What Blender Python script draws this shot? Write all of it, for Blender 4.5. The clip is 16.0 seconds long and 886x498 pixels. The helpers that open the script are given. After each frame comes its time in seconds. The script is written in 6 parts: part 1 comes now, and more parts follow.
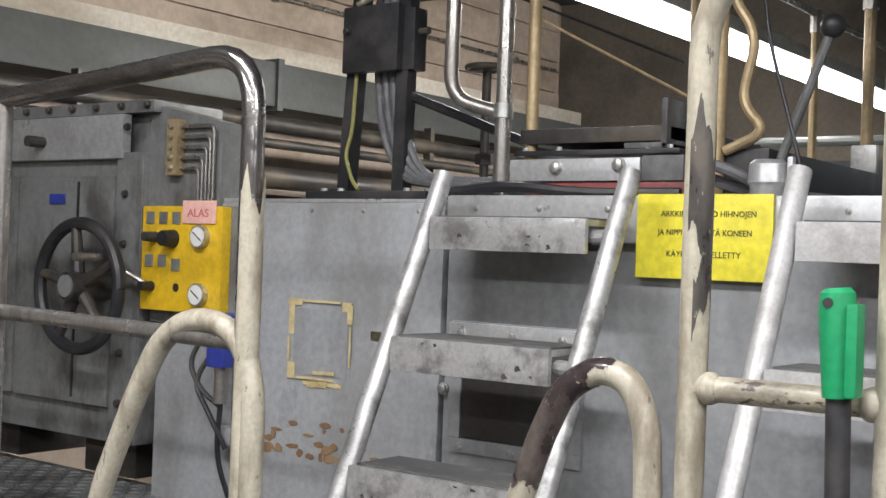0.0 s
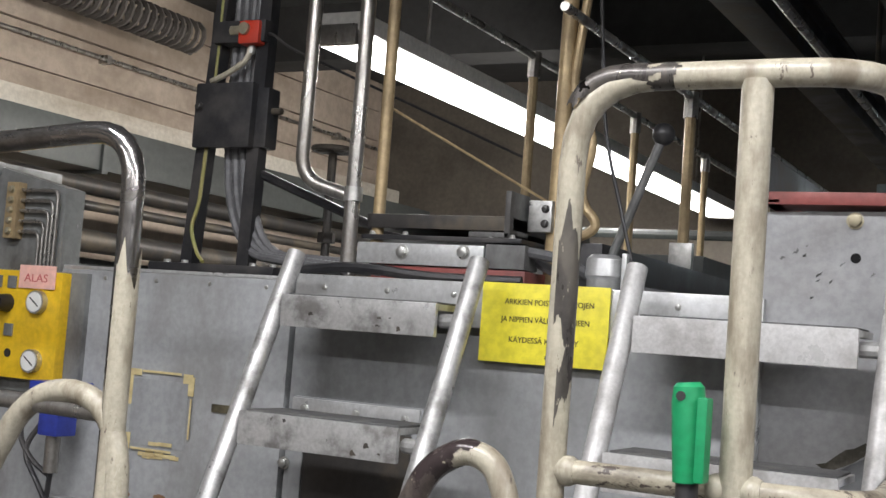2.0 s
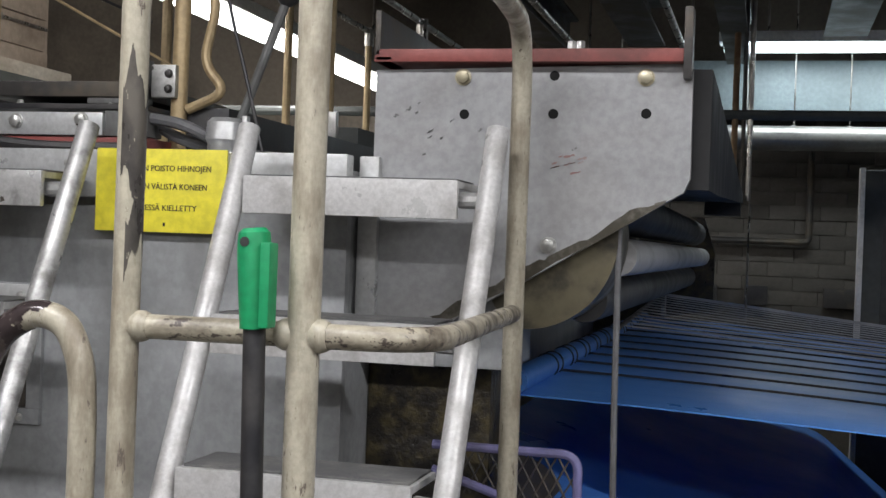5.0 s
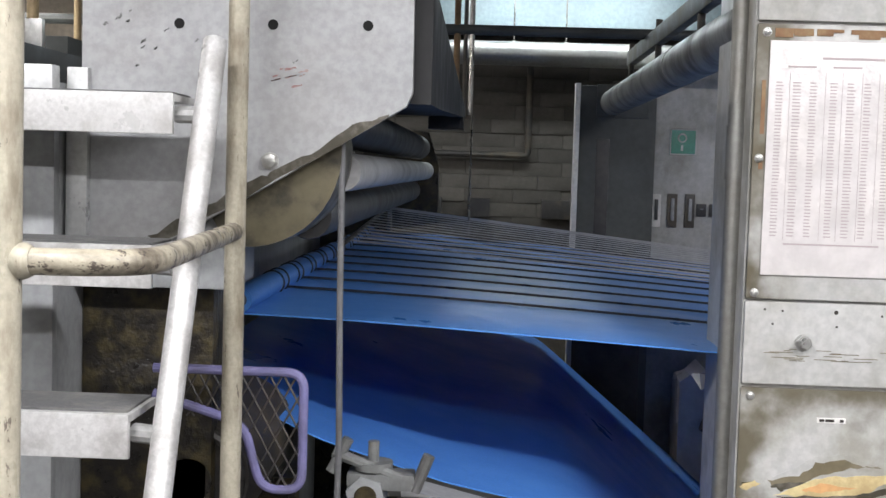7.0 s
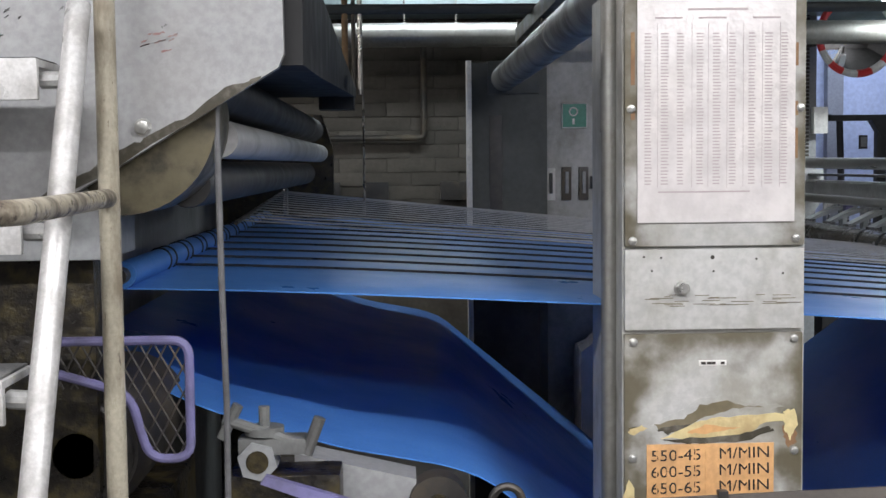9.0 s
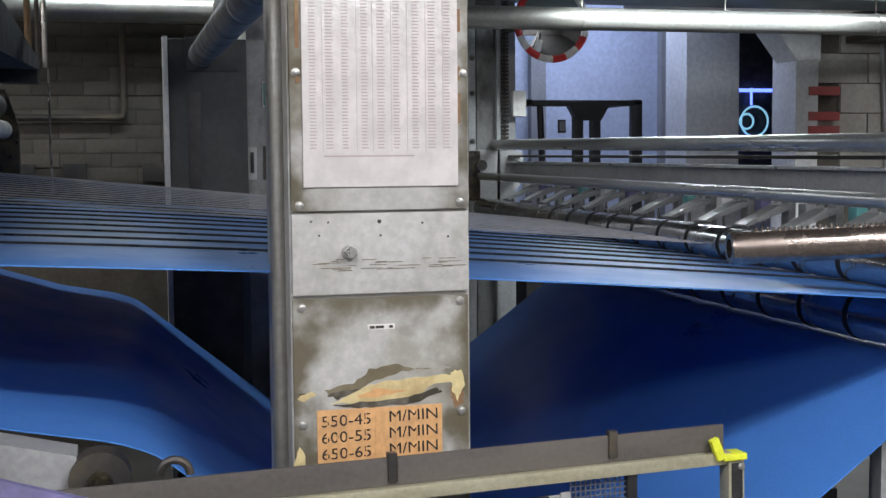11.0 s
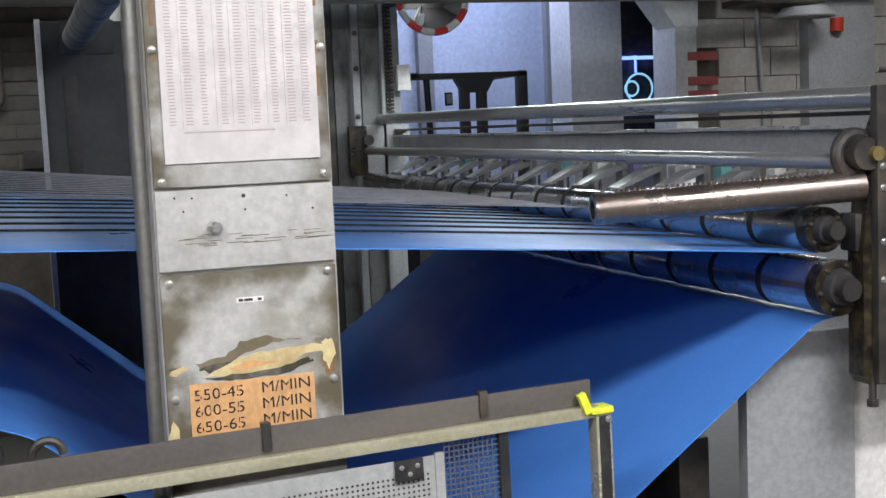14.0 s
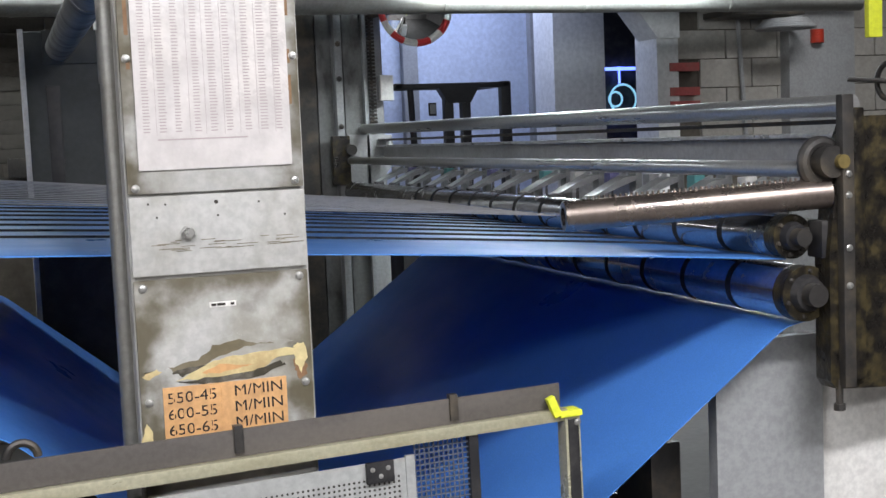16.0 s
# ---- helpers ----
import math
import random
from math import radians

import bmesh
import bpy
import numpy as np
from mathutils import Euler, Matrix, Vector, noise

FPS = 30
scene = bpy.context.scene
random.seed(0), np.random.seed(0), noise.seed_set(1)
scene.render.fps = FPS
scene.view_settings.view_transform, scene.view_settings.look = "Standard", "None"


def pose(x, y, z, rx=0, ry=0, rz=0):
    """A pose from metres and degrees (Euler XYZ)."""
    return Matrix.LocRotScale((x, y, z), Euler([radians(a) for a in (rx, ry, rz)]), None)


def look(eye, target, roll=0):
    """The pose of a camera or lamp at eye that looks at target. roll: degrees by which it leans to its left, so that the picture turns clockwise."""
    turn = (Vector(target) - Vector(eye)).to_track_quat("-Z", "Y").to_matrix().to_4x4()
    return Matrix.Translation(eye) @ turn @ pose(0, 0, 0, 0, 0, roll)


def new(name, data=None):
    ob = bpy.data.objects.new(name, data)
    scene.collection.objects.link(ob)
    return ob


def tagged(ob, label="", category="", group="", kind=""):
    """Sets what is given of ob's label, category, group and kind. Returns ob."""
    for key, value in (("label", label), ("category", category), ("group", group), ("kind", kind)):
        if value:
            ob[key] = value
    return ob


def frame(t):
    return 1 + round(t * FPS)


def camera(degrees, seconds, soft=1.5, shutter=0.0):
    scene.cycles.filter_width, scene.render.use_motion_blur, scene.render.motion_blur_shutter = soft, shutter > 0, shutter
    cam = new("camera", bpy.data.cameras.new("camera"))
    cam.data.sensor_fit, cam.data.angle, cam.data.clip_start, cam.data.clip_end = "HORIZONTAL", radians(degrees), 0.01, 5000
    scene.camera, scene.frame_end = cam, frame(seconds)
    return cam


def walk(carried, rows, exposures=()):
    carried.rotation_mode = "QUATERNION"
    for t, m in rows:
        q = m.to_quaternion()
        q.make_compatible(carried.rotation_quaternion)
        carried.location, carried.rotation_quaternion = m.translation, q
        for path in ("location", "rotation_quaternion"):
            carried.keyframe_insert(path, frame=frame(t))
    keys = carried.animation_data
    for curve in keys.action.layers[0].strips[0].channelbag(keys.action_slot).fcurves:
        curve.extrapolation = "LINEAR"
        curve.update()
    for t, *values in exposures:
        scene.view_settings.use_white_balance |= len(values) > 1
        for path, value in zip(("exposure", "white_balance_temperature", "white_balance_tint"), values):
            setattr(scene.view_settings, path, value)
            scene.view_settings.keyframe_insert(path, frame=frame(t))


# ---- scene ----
cam = camera(38.99, 16.0)
# seconds, eye, yaw, pitch, roll
PATH = [
    (0, 0.0222, -0.1784, 1.6809, 36.830, 0.303, -2.118),
    (0.5, 0.0426, -0.2197, 1.7029, 33.985, 3.182, -2.116),
    (1, 0.0049, -0.2674, 1.6990, 30.821, 4.396, -2.779),
    (1.5, -0.0085, -0.2985, 1.6994, 28.533, 4.406, -4.524),
    (2, -0.0104, -0.3020, 1.6911, 27.592, 4.086, -4.332),
    (2.5, 0.0113, -0.2976, 1.6877, 26.830, 2.852, -4.227),
    (3, 0.0325, -0.2835, 1.6838, 24.692, 2.190, -4.047),
    (3.5, 0.0545, -0.2677, 1.6783, 22.849, 2.111, -3.607),
    (4, 0.0796, -0.2506, 1.6693, 20.229, 1.534, -3.413),
    (4.5, 0.1005, -0.2192, 1.6559, 17.298, 0.845, -2.640),
    (5, 0.1320, -0.2099, 1.6523, 14.542, -0.185, -2.142),
    (5.2, 0.1432, -0.2054, 1.6489, 13.320, -0.322, -2.032),
    (7.3, 0.1337, -0.1701, 1.6550, 1.265, -3.854, -1.587),
    (7.5, 0.1370, -0.1790, 1.6518, 0.871, -3.815, -1.310),
    (7.7, 0.1397, -0.1863, 1.6455, 0.317, -3.266, -0.712),
    (8, 0.1443, -0.1828, 1.6367, -0.263, -3.283, -0.905),
    (8.2, 0.1484, -0.1877, 1.6269, -0.385, -3.663, -0.569),
    (10.3, 0.2718, -0.1888, 1.5618, -8.463, -4.167, 1.197),
    (10.5, 0.2820, -0.1867, 1.5579, -10.021, -4.332, 0.963),
    (11, 0.3032, -0.1778, 1.5437, -14.467, -4.433, 0.468),
    (11.5, 0.3170, -0.1759, 1.5373, -17.169, -5.046, 0.974),
    (12, 0.3324, -0.1921, 1.5364, -19.551, -5.576, 1.515),
    (12.5, 0.3460, -0.2025, 1.5348, -20.729, -5.817, 2.069),
    (13, 0.3553, -0.2174, 1.5324, -20.378, -5.871, 2.444),
    (13.5, 0.3644, -0.2347, 1.5314, -19.922, -5.705, 3.070),
    (14, 0.3615, -0.2467, 1.5304, -19.017, -5.619, 2.422),
    (14.5, 0.3645, -0.2833, 1.5289, -18.517, -5.426, 2.531),
    (15, 0.3698, -0.2902, 1.5274, -19.032, -4.975, 1.901),
    (15.5, 0.3766, -0.2919, 1.5237, -19.288, -4.483, 2.003),
    (16, 0.3834, -0.3006, 1.5218, -19.488, -5.130, 2.387),
]
walk(cam, [(t, pose(x, y, z, 90 + pitch, roll, yaw)) for t, x, y, z, yaw, pitch, roll in PATH],
     [(0, 0.40), (0.5, 0.40), (1.5, 0.28), (3.5, 0.10), (5.0, 0.0), (5.4, 0.05), (7.3, 0.80), (8.2, 0.66), (10.5, 0.48), (11.5, 0.38), (12.5, 0.56), (14, 0.67), (16, 0.68)])

# ---- world and light ----
world = bpy.data.worlds.new("hall_air")
scene.world = world
world.use_nodes = True
world.node_tree.nodes["Background"].inputs[0].default_value = (0.75, 0.85, 1.0, 1)
world.node_tree.nodes["Background"].inputs[1].default_value = 0.008


def area_light(name, x, y, z, sx, sy, watts, colour=(1.0, 0.96, 0.9), target=None):
    data = bpy.data.lights.new(name, "AREA")
    data.shape, data.size, data.size_y, data.energy, data.color = "RECTANGLE", sx, sy, watts, colour
    ob = new(name, data)
    ob.matrix_world = look((x, y, z), target) if target else pose(x, y, z)
    return ob


# ceiling luminaires: over the walkway (out of view) and along the machine's far side
LIGHTS = [
    ("walkway_light_a", -1.7, -2.3, 3.04, 2.6, 0.16, 52, (0.965, 0.96, 1.0)),
    ("walkway_light_b", 1.5, -2.3, 3.04, 2.6, 0.16, 62, (0.965, 0.96, 1.0)),
    ("walkway_light_c", -0.9, 0.1, 3.04, 2.0, 0.16, 50, (0.965, 0.96, 1.0)),
    ("walkway_light_d", 2.0, 0.1, 3.04, 2.0, 0.16, 74, (0.965, 0.96, 1.0)),
    ("line_light", -1.86, 4.45, 2.44, 0.1, 3.8, 24, (1.0, 0.97, 0.95)),
    ("back_light", 0.45, 5.75, 2.585, 1.0, 0.09, 7, (0.9, 0.97, 1.0)),
    ("far_end_light", 3.35, 5.67, 2.31, 1.6, 0.12, 34, (0.9, 0.97, 1.0)),
    # two unseen lamps without fittings, added to brighten the far hall and web
    ("hall_fill", 3.6, 8.2, 3.1, 1.2, 1.0, 20, (0.58, 0.68, 1.0)),
    ("hall_fill_b", 5.2, 5.2, 3.1, 1.2, 0.6, 30, (0.95, 0.97, 1.0)),
]
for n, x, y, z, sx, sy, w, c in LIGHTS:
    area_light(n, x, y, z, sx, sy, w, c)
# the long tube over the machine also throws its light sideways on the concrete wall
side = area_light("line_light_side", -1.95, 4.0, 2.50, 3.8, 0.08, 40, (1.0, 0.95, 0.90))
side.matrix_world = Matrix.Translation((-1.95, 4.0, 2.50)) @ Matrix.Rotation(radians(-90), 4, "Z") @ Matrix.Rotation(radians(-75), 4, "X")


# ---- materials ----
def mat(name, col, rough=0.5, metal=0.0, dirt=(0.08, 0.07, 0.05), amount=0.35, scale=4.0, fine=45.0, bump=0.08,
        chip=None, chips=0.0, streak=1.0, lean="Z", coat=0.0, random_tone=0.0):
    """A worn surface: base colour, broad dirt (streak stretches it along lean), fine grain, chips of another colour."""
    m = bpy.data.materials.new(name)
    m.use_nodes = True
    nt = m.node_tree
    b = nt.nodes["Principled BSDF"]
    b.inputs["Metallic"].default_value = metal
    b.inputs["Coat Weight"].default_value = coat
    b.inputs["Coat Roughness"].default_value = 0.22
    tc = nt.nodes.new("ShaderNodeTexCoord")
    mp = nt.nodes.new("ShaderNodeMapping")
    sc = [1.0, 1.0, 1.0]
    sc["XYZ".index(lean)] = 1.0 / streak
    mp.inputs["Scale"].default_value = sc
    nt.links.new(tc.outputs["Object"], mp.inputs["Vector"])

    def noise_tex(s, detail, rough_, vec):
        n = nt.nodes.new("ShaderNodeTexNoise")
        n.inputs["Scale"].default_value, n.inputs["Detail"].default_value, n.inputs["Roughness"].default_value = s, detail, rough_
        nt.links.new(vec, n.inputs["Vector"])
        return n.outputs["Fac"]

    def ramp(src, lo, hi, a=0.0, c=1.0):
        r = nt.nodes.new("ShaderNodeMapRange")
        r.interpolation_type = "SMOOTHSTEP"
        for i, v in zip((1, 2, 3, 4), (lo, hi, a, c)):
            r.inputs[i].default_value = v
        nt.links.new(src, r.inputs[0])
        return r.outputs[0]

    def mix(fac, a, c):
        x = nt.nodes.new("ShaderNodeMix")
        x.data_type = "RGBA"
        nt.links.new(fac, x.inputs["Factor"])
        for sock, v in ((x.inputs["A"], a), (x.inputs["B"], c)):
            if isinstance(v, tuple):
                sock.default_value = (*v, 1)
            else:
                nt.links.new(v, sock)
        return x.outputs["Result"]

    broad = noise_tex(scale, 6, 0.62, mp.outputs["Vector"])
    grain = noise_tex(fine, 4, 0.6, tc.outputs["Object"])
    tone = mix(ramp(grain, 0.3, 0.7), tuple(v * 0.88 for v in col), tuple(min(1, v * 1.08) for v in col))
    if random_tone:
        info = nt.nodes.new("ShaderNodeObjectInfo")
        tone = mix(ramp(info.outputs["Random"], 0, 1, 0, random_tone), tone, tuple(v * 0.45 for v in col))
    out = mix(ramp(broad, 0.43, 0.68, 0.0, amount), tone, dirt)
    if chip:
        cn = noise_tex(scale * 3.1, 8, 0.7, mp.outputs["Vector"])
        out = mix(ramp(cn, 0.70 - chips, 0.73 - chips), out, chip)
    nt.links.new(out, b.inputs["Base Color"])
    nt.links.new(ramp(broad, 0.25, 0.8, max(0.04, rough - 0.12), min(1, rough + 0.2)), b.inputs["Roughness"])
    bp = nt.nodes.new("ShaderNodeBump")
    bp.inputs["Strength"].default_value, bp.inputs["Distance"].default_value = bump, 0.004
    nt.links.new(grain, bp.inputs["Height"])
    nt.links.new(bp.outputs["Normal"], b.inputs["Normal"])
    return m


def plain(name, col, rough=0.5, metal=0.0, glow=0.0):
    m = bpy.data.materials.new(name)
    m.use_nodes = True
    b = m.node_tree.nodes["Principled BSDF"]
    b.inputs["Base Color"].default_value = (*col, 1)
    b.inputs["Roughness"].default_value, b.inputs["Metallic"].default_value = rough, metal
    if glow:
        b.inputs["Emission Color"].default_value = (*col, 1)
        b.inputs["Emission Strength"].default_value = glow
    return m


GREY = mat("grey_machine_paint", (0.33, 0.34, 0.345), 0.38, 0.0, (0.11, 0.105, 0.10), 0.5, 3.6, 60, 0.05, (0.16, 0.14, 0.12), 0.0, 3.0)
GREY_CHIP = mat("grey_paint_with_peeling_tape", (0.35, 0.36, 0.365), 0.36, 0.0, (0.14, 0.13, 0.12), 0.6, 3.4, 60, 0.05, (0.19, 0.18, 0.16), 0.0, 2.0)
PLATE = mat("pale_grey_plate_paint", (0.355, 0.36, 0.365), 0.4, 0.0, (0.2, 0.18, 0.16), 0.28, 5.0, 70, 0.05, (0.22, 0.14, 0.12), -0.03, 1.0)
COLUMN = mat("stained_grey_column_paint", (0.47, 0.47, 0.455), 0.36, 0.0, (0.16, 0.14, 0.08), 0.6, 4.2, 50, 0.05, (0.12, 0.11, 0.09), -0.03, 1.4)
CREAM = mat("worn_cream_tube_paint", (0.45, 0.415, 0.325), 0.34, 0.0, (0.19, 0.155, 0.11), 0.85, 24.0, 130, 0.08, (0.13, 0.105, 0.085), 0.08, 3.5)
CREAM_DIRTY = mat("stained_cream_tube_paint", (0.42, 0.38, 0.29), 0.36, 0.0, (0.10, 0.08, 0.06), 0.9, 20.0, 130, 0.08, (0.07, 0.055, 0.045), 0.14, 2.0, "X")
DARKTUBE = mat("dark_brown_worn_tube", (0.05, 0.038, 0.038), 0.26, 0.2, (0.2, 0.17, 0.14), 0.6, 24.0, 80, 0.05, (0.45, 0.41, 0.31), 0.07, 1.5)
WORN = mat("blackened_bare_patch", (0.07, 0.063, 0.058), 0.3, 0.3, (0.18, 0.16, 0.13), 0.5, 30.0, 90, 0.06, (0.38, 0.35, 0.27), 0.08, 2.5)
STEEL = mat("bare_steel_tube", (0.44, 0.425, 0.40), 0.3, 0.85, (0.13, 0.11, 0.09), 0.65, 16.0, 120, 0.05, None, 0, 3.0)
ALU = mat("ladder_aluminium", (0.50, 0.50, 0.49), 0.38, 0.45, (0.11, 0.10, 0.09), 0.75, 17.0, 140, 0.08, (0.13, 0.12, 0.11), 0.02, 1.0)
ALU_CLEAN = mat("pale_painted_ladder", (0.55, 0.545, 0.535), 0.38, 0.15, (0.22, 0.20, 0.18), 0.55, 13.0, 140, 0.05)
STEELBAR = mat("dull_round_bar_steel", (0.50, 0.50, 0.495), 0.34, 0.7, (0.27, 0.26, 0.24), 0.5, 9.0, 120, 0.03, None, 0, 14.0, "Y")
TREAD = mat("tread_top_grip", (0.10, 0.10, 0.10), 0.8, 0.0, (0.25, 0.24, 0.22), 0.4, 20, 160, 0.3)
BLACK = mat("black_steel", (0.03, 0.03, 0.033), 0.42, 0.3, (0.12, 0.11, 0.1), 0.4, 9, 90, 0.06)
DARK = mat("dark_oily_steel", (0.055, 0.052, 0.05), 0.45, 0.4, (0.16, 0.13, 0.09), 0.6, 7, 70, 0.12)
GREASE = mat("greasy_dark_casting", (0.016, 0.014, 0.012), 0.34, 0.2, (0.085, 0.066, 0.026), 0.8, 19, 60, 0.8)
CASTING = mat("grey_gearbox_paint", (0.19, 0.195, 0.19), 0.40, 0.0, (0.04, 0.034, 0.031), 0.8, 7, 60, 0.10, (0.42, 0.42, 0.41), 0.02, 2.0)
SILVER = mat("silver_brushed_plate", (0.62, 0.63, 0.63), 0.35, 0.6, (0.25, 0.24, 0.22), 0.4, 8, 90, 0.04)
RED = mat("dull_red_beam_paint", (0.28, 0.07, 0.06), 0.5, 0.0, (0.09, 0.05, 0.045), 0.6, 8, 60, 0.06)
YELLOW = mat("yellow_panel", (0.78, 0.50, 0.02), 0.45, 0.0, (0.35, 0.2, 0.03), 0.35, 8, 60, 0.04, (0.12, 0.09, 0.05), -0.03)
SIGN = mat("yellow_sign_plastic", (0.86, 0.76, 0.06), 0.4, 0.0, (0.5, 0.42, 0.08), 0.25, 7, 60, 0.02)
GREEN = mat("green_plastic_grip", (0.01, 0.27, 0.10), 0.4, 0.0, (0.01, 0.2, 0.09), 0.3, 12, 80, 0.03)
BLUE = mat("blue_paper_web", (0.078, 0.245, 0.66), 0.37, 0.0, (0.07, 0.22, 0.60), 0.3, 2, 220, 0.04, None, 0, 1, "Z", 0.06)
CORD = mat("black_drive_cord", (0.024, 0.025, 0.03), 0.32, 0.0, (0.05, 0.05, 0.06), 0.3, 20, 200, 0.05)
ROLLER = mat("dark_rubber_roller", (0.028, 0.028, 0.029), 0.55, 0.0, (0.075, 0.07, 0.066), 0.5, 9, 60, 0.08)
STRING = mat("grey_worn_string", (0.50, 0.49, 0.47), 0.4, 0.0, (0.25, 0.24, 0.23), 0.4, 20, 200, 0.03)
ROLLER_PALE = mat("pale_grey_roller", (0.42, 0.42, 0.42), 0.45, 0.1, (0.2, 0.19, 0.18), 0.4, 6, 60, 0.04)
CHROME = mat("polished_roller", (0.6, 0.6, 0.62), 0.16, 0.95, (0.25, 0.22, 0.2), 0.35, 10, 100, 0.02)
SHAFT = mat("bronze_steel_shaft", (0.33, 0.28, 0.25), 0.27, 0.9, (0.16, 0.12, 0.1), 0.5, 9, 90, 0.03)
CONCRETE = mat("board_marked_concrete", (0.49, 0.41, 0.335), 0.85, 0.0, (0.20, 0.15, 0.11), 0.65, 1.8, 22, 0.5, None, 0, 2.5, "Y")
RAILSTEEL = mat("polished_worn_rail_steel", (0.40, 0.385, 0.37), 0.22, 0.95, (0.10, 0.085, 0.07), 0.8, 14.0, 120, 0.05, (0.05, 0.045, 0.04), 0.03, 3.0, "X")
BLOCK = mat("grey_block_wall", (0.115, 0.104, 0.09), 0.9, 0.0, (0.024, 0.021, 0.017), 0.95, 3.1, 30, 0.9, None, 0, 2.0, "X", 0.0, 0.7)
MORTAR = mat("wall_mortar", (0.155, 0.135, 0.112), 0.95, 0.0, (0.05, 0.045, 0.04), 0.5, 2, 40, 0.4)
WHITEWALL = mat("white_painted_wall", (0.72, 0.72, 0.72), 0.7, 0.0, (0.5, 0.48, 0.45), 0.35, 1.2, 30, 0.15, None, 0, 1.5)
GREENDUCT = mat("grey_green_duct_paint", (0.075, 0.083, 0.08), 0.5, 0.0, (0.03, 0.03, 0.03), 0.5, 2.0, 40, 0.08, None, 0, 3, "Y")
GALV = mat("galvanised_duct", (0.33, 0.33, 0.315), 0.42, 0.7, (0.22, 0.2, 0.17), 0.5, 3, 60, 0.05)
CEIL = mat("dark_ceiling", (0.05, 0.05, 0.05), 0.9, 0.0, (0.02, 0.02, 0.02), 0.5, 1.5, 25, 0.3)
FLOOR = mat("worn_concrete_floor", (0.085, 0.081, 0.077), 0.75, 0.0, (0.08, 0.075, 0.07), 0.6, 1.2, 30, 0.25)
BRASSY = mat("tarnished_bamboo_coloured_pipe", (0.45, 0.34, 0.19), 0.45, 0.3, (0.14, 0.10, 0.06), 0.6, 18, 80, 0.08, None, 0, 3)
# for the unseen south and east walls, kept dark to cut bounced light
HALLWALL = mat("dark_unseen_hall_wall", (0.22, 0.21, 0.20), 0.85, 0.0, (0.12, 0.11, 0.10), 0.5, 1.2, 30, 0.2)
BRASS = mat("brass_bolt", (0.46, 0.42, 0.31), 0.42, 0.7, (0.3, 0.25, 0.15), 0.4, 20, 80, 0.03)
BOLT = mat("zinc_bolt", (0.55, 0.55, 0.53), 0.35, 0.8, (0.2, 0.19, 0.17), 0.5, 25, 90, 0.03)
PAPER = mat("white_paper_in_film", (0.64, 0.61, 0.60), 0.22, 0.0, (0.66, 0.60, 0.51), 0.25, 4, 14, 0.9, None, 0, 1, "Z", 0.5)
INK = plain("grey_ink", (0.40, 0.345, 0.345), 0.6)
BLACKINK = plain("black_ink", (0.03, 0.025, 0.02), 0.6)
STENCIL = mat("orange_stencil_board", (0.62, 0.35, 0.15), 0.6, 0.0, (0.35, 0.2, 0.1), 0.5, 12, 60, 0.05)
TAPE = mat("torn_masking_tape", (0.62, 0.52, 0.27), 0.6, 0.0, (0.34, 0.22, 0.10), 0.6, 14, 60, 0.1)
SMEAR = mat("dried_red_smear", (0.27, 0.14, 0.13), 0.5, 0.0, (0.36, 0.30, 0.29), 0.8, 30, 90, 0.02)
RUST = mat("brown_rust_scar", (0.22, 0.12, 0.06), 0.75, 0.0, (0.36, 0.27, 0.15), 0.6, 14, 60, 0.2)
GRIME = mat("olive_grime", (0.05, 0.044, 0.03), 0.45, 0.0, (0.17, 0.155, 0.125), 0.8, 24, 70, 0.1)
STAIN = mat("brown_glue_stain", (0.15, 0.125, 0.075), 0.5, 0.0, (0.24, 0.21, 0.15), 0.6, 9, 50, 0.05)
PINK = mat("pink_note", (0.85, 0.50, 0.42), 0.6, 0.0, (0.8, 0.4, 0.35), 0.3, 10, 50, 0.02)
RUBBER = mat("grey_cable_sheath", (0.14, 0.14, 0.145), 0.5, 0.0, (0.05, 0.05, 0.05), 0.4, 20, 100, 0.06)
YELLOWGREEN = mat("yellow_green_wire", (0.27, 0.24, 0.08), 0.5, 0.0, (0.2, 0.3, 0.05), 0.5, 20, 90, 0.02)
BLUEPAINT = mat("blue_machine_paint", (0.03, 0.05, 0.32), 0.4, 0.0, (0.02, 0.02, 0.08), 0.5, 10, 60, 0.04)
VIOLET = mat("violet_blue_guard_paint", (0.20, 0.19, 0.38), 0.45, 0.0, (0.1, 0.09, 0.12), 0.5, 10, 60, 0.04)
BEIGE = mat("beige_roll_guard", (0.115, 0.10, 0.062), 0.38, 0.0, (0.022, 0.019, 0.013), 0.95, 11, 50, 0.06, None, 0, 1)
REDPLASTIC = mat("red_valve_plastic", (0.55, 0.05, 0.025), 0.35, 0.0, (0.25, 0.03, 0.02), 0.4, 20, 80, 0.02)
# near-black base; the head beam's lack of light is put into this colour
MATTBLACK = mat("matt_black", (0.012, 0.012, 0.013), 0.7, 0.0, (0.03, 0.03, 0.03), 0.4, 9, 90, 0.05)
PALEDUCT = mat("pale_blue_grey_duct", (0.26, 0.32, 0.34), 0.45, 0.0, (0.18, 0.21, 0.22), 0.5, 3, 50, 0.04)
TUBEGLOW = plain("fluorescent_tube", (1.0, 0.98, 0.95), 0.4, 0.0, 9.0)
COOLGLOW = plain("cool_fluorescent_diffuser", (0.80, 0.93, 1.0), 0.4, 0.0, 5.0)
NEON = plain("blue_neon", (0.12, 0.2, 1.0), 0.4, 0.0, 2.2)
MIRROR = plain("mirror_glass", (0.80, 0.84, 0.88), 0.03, 1.0)
MIRROR_RED = plain("red_reflective", (0.70, 0.05, 0.05), 0.4)
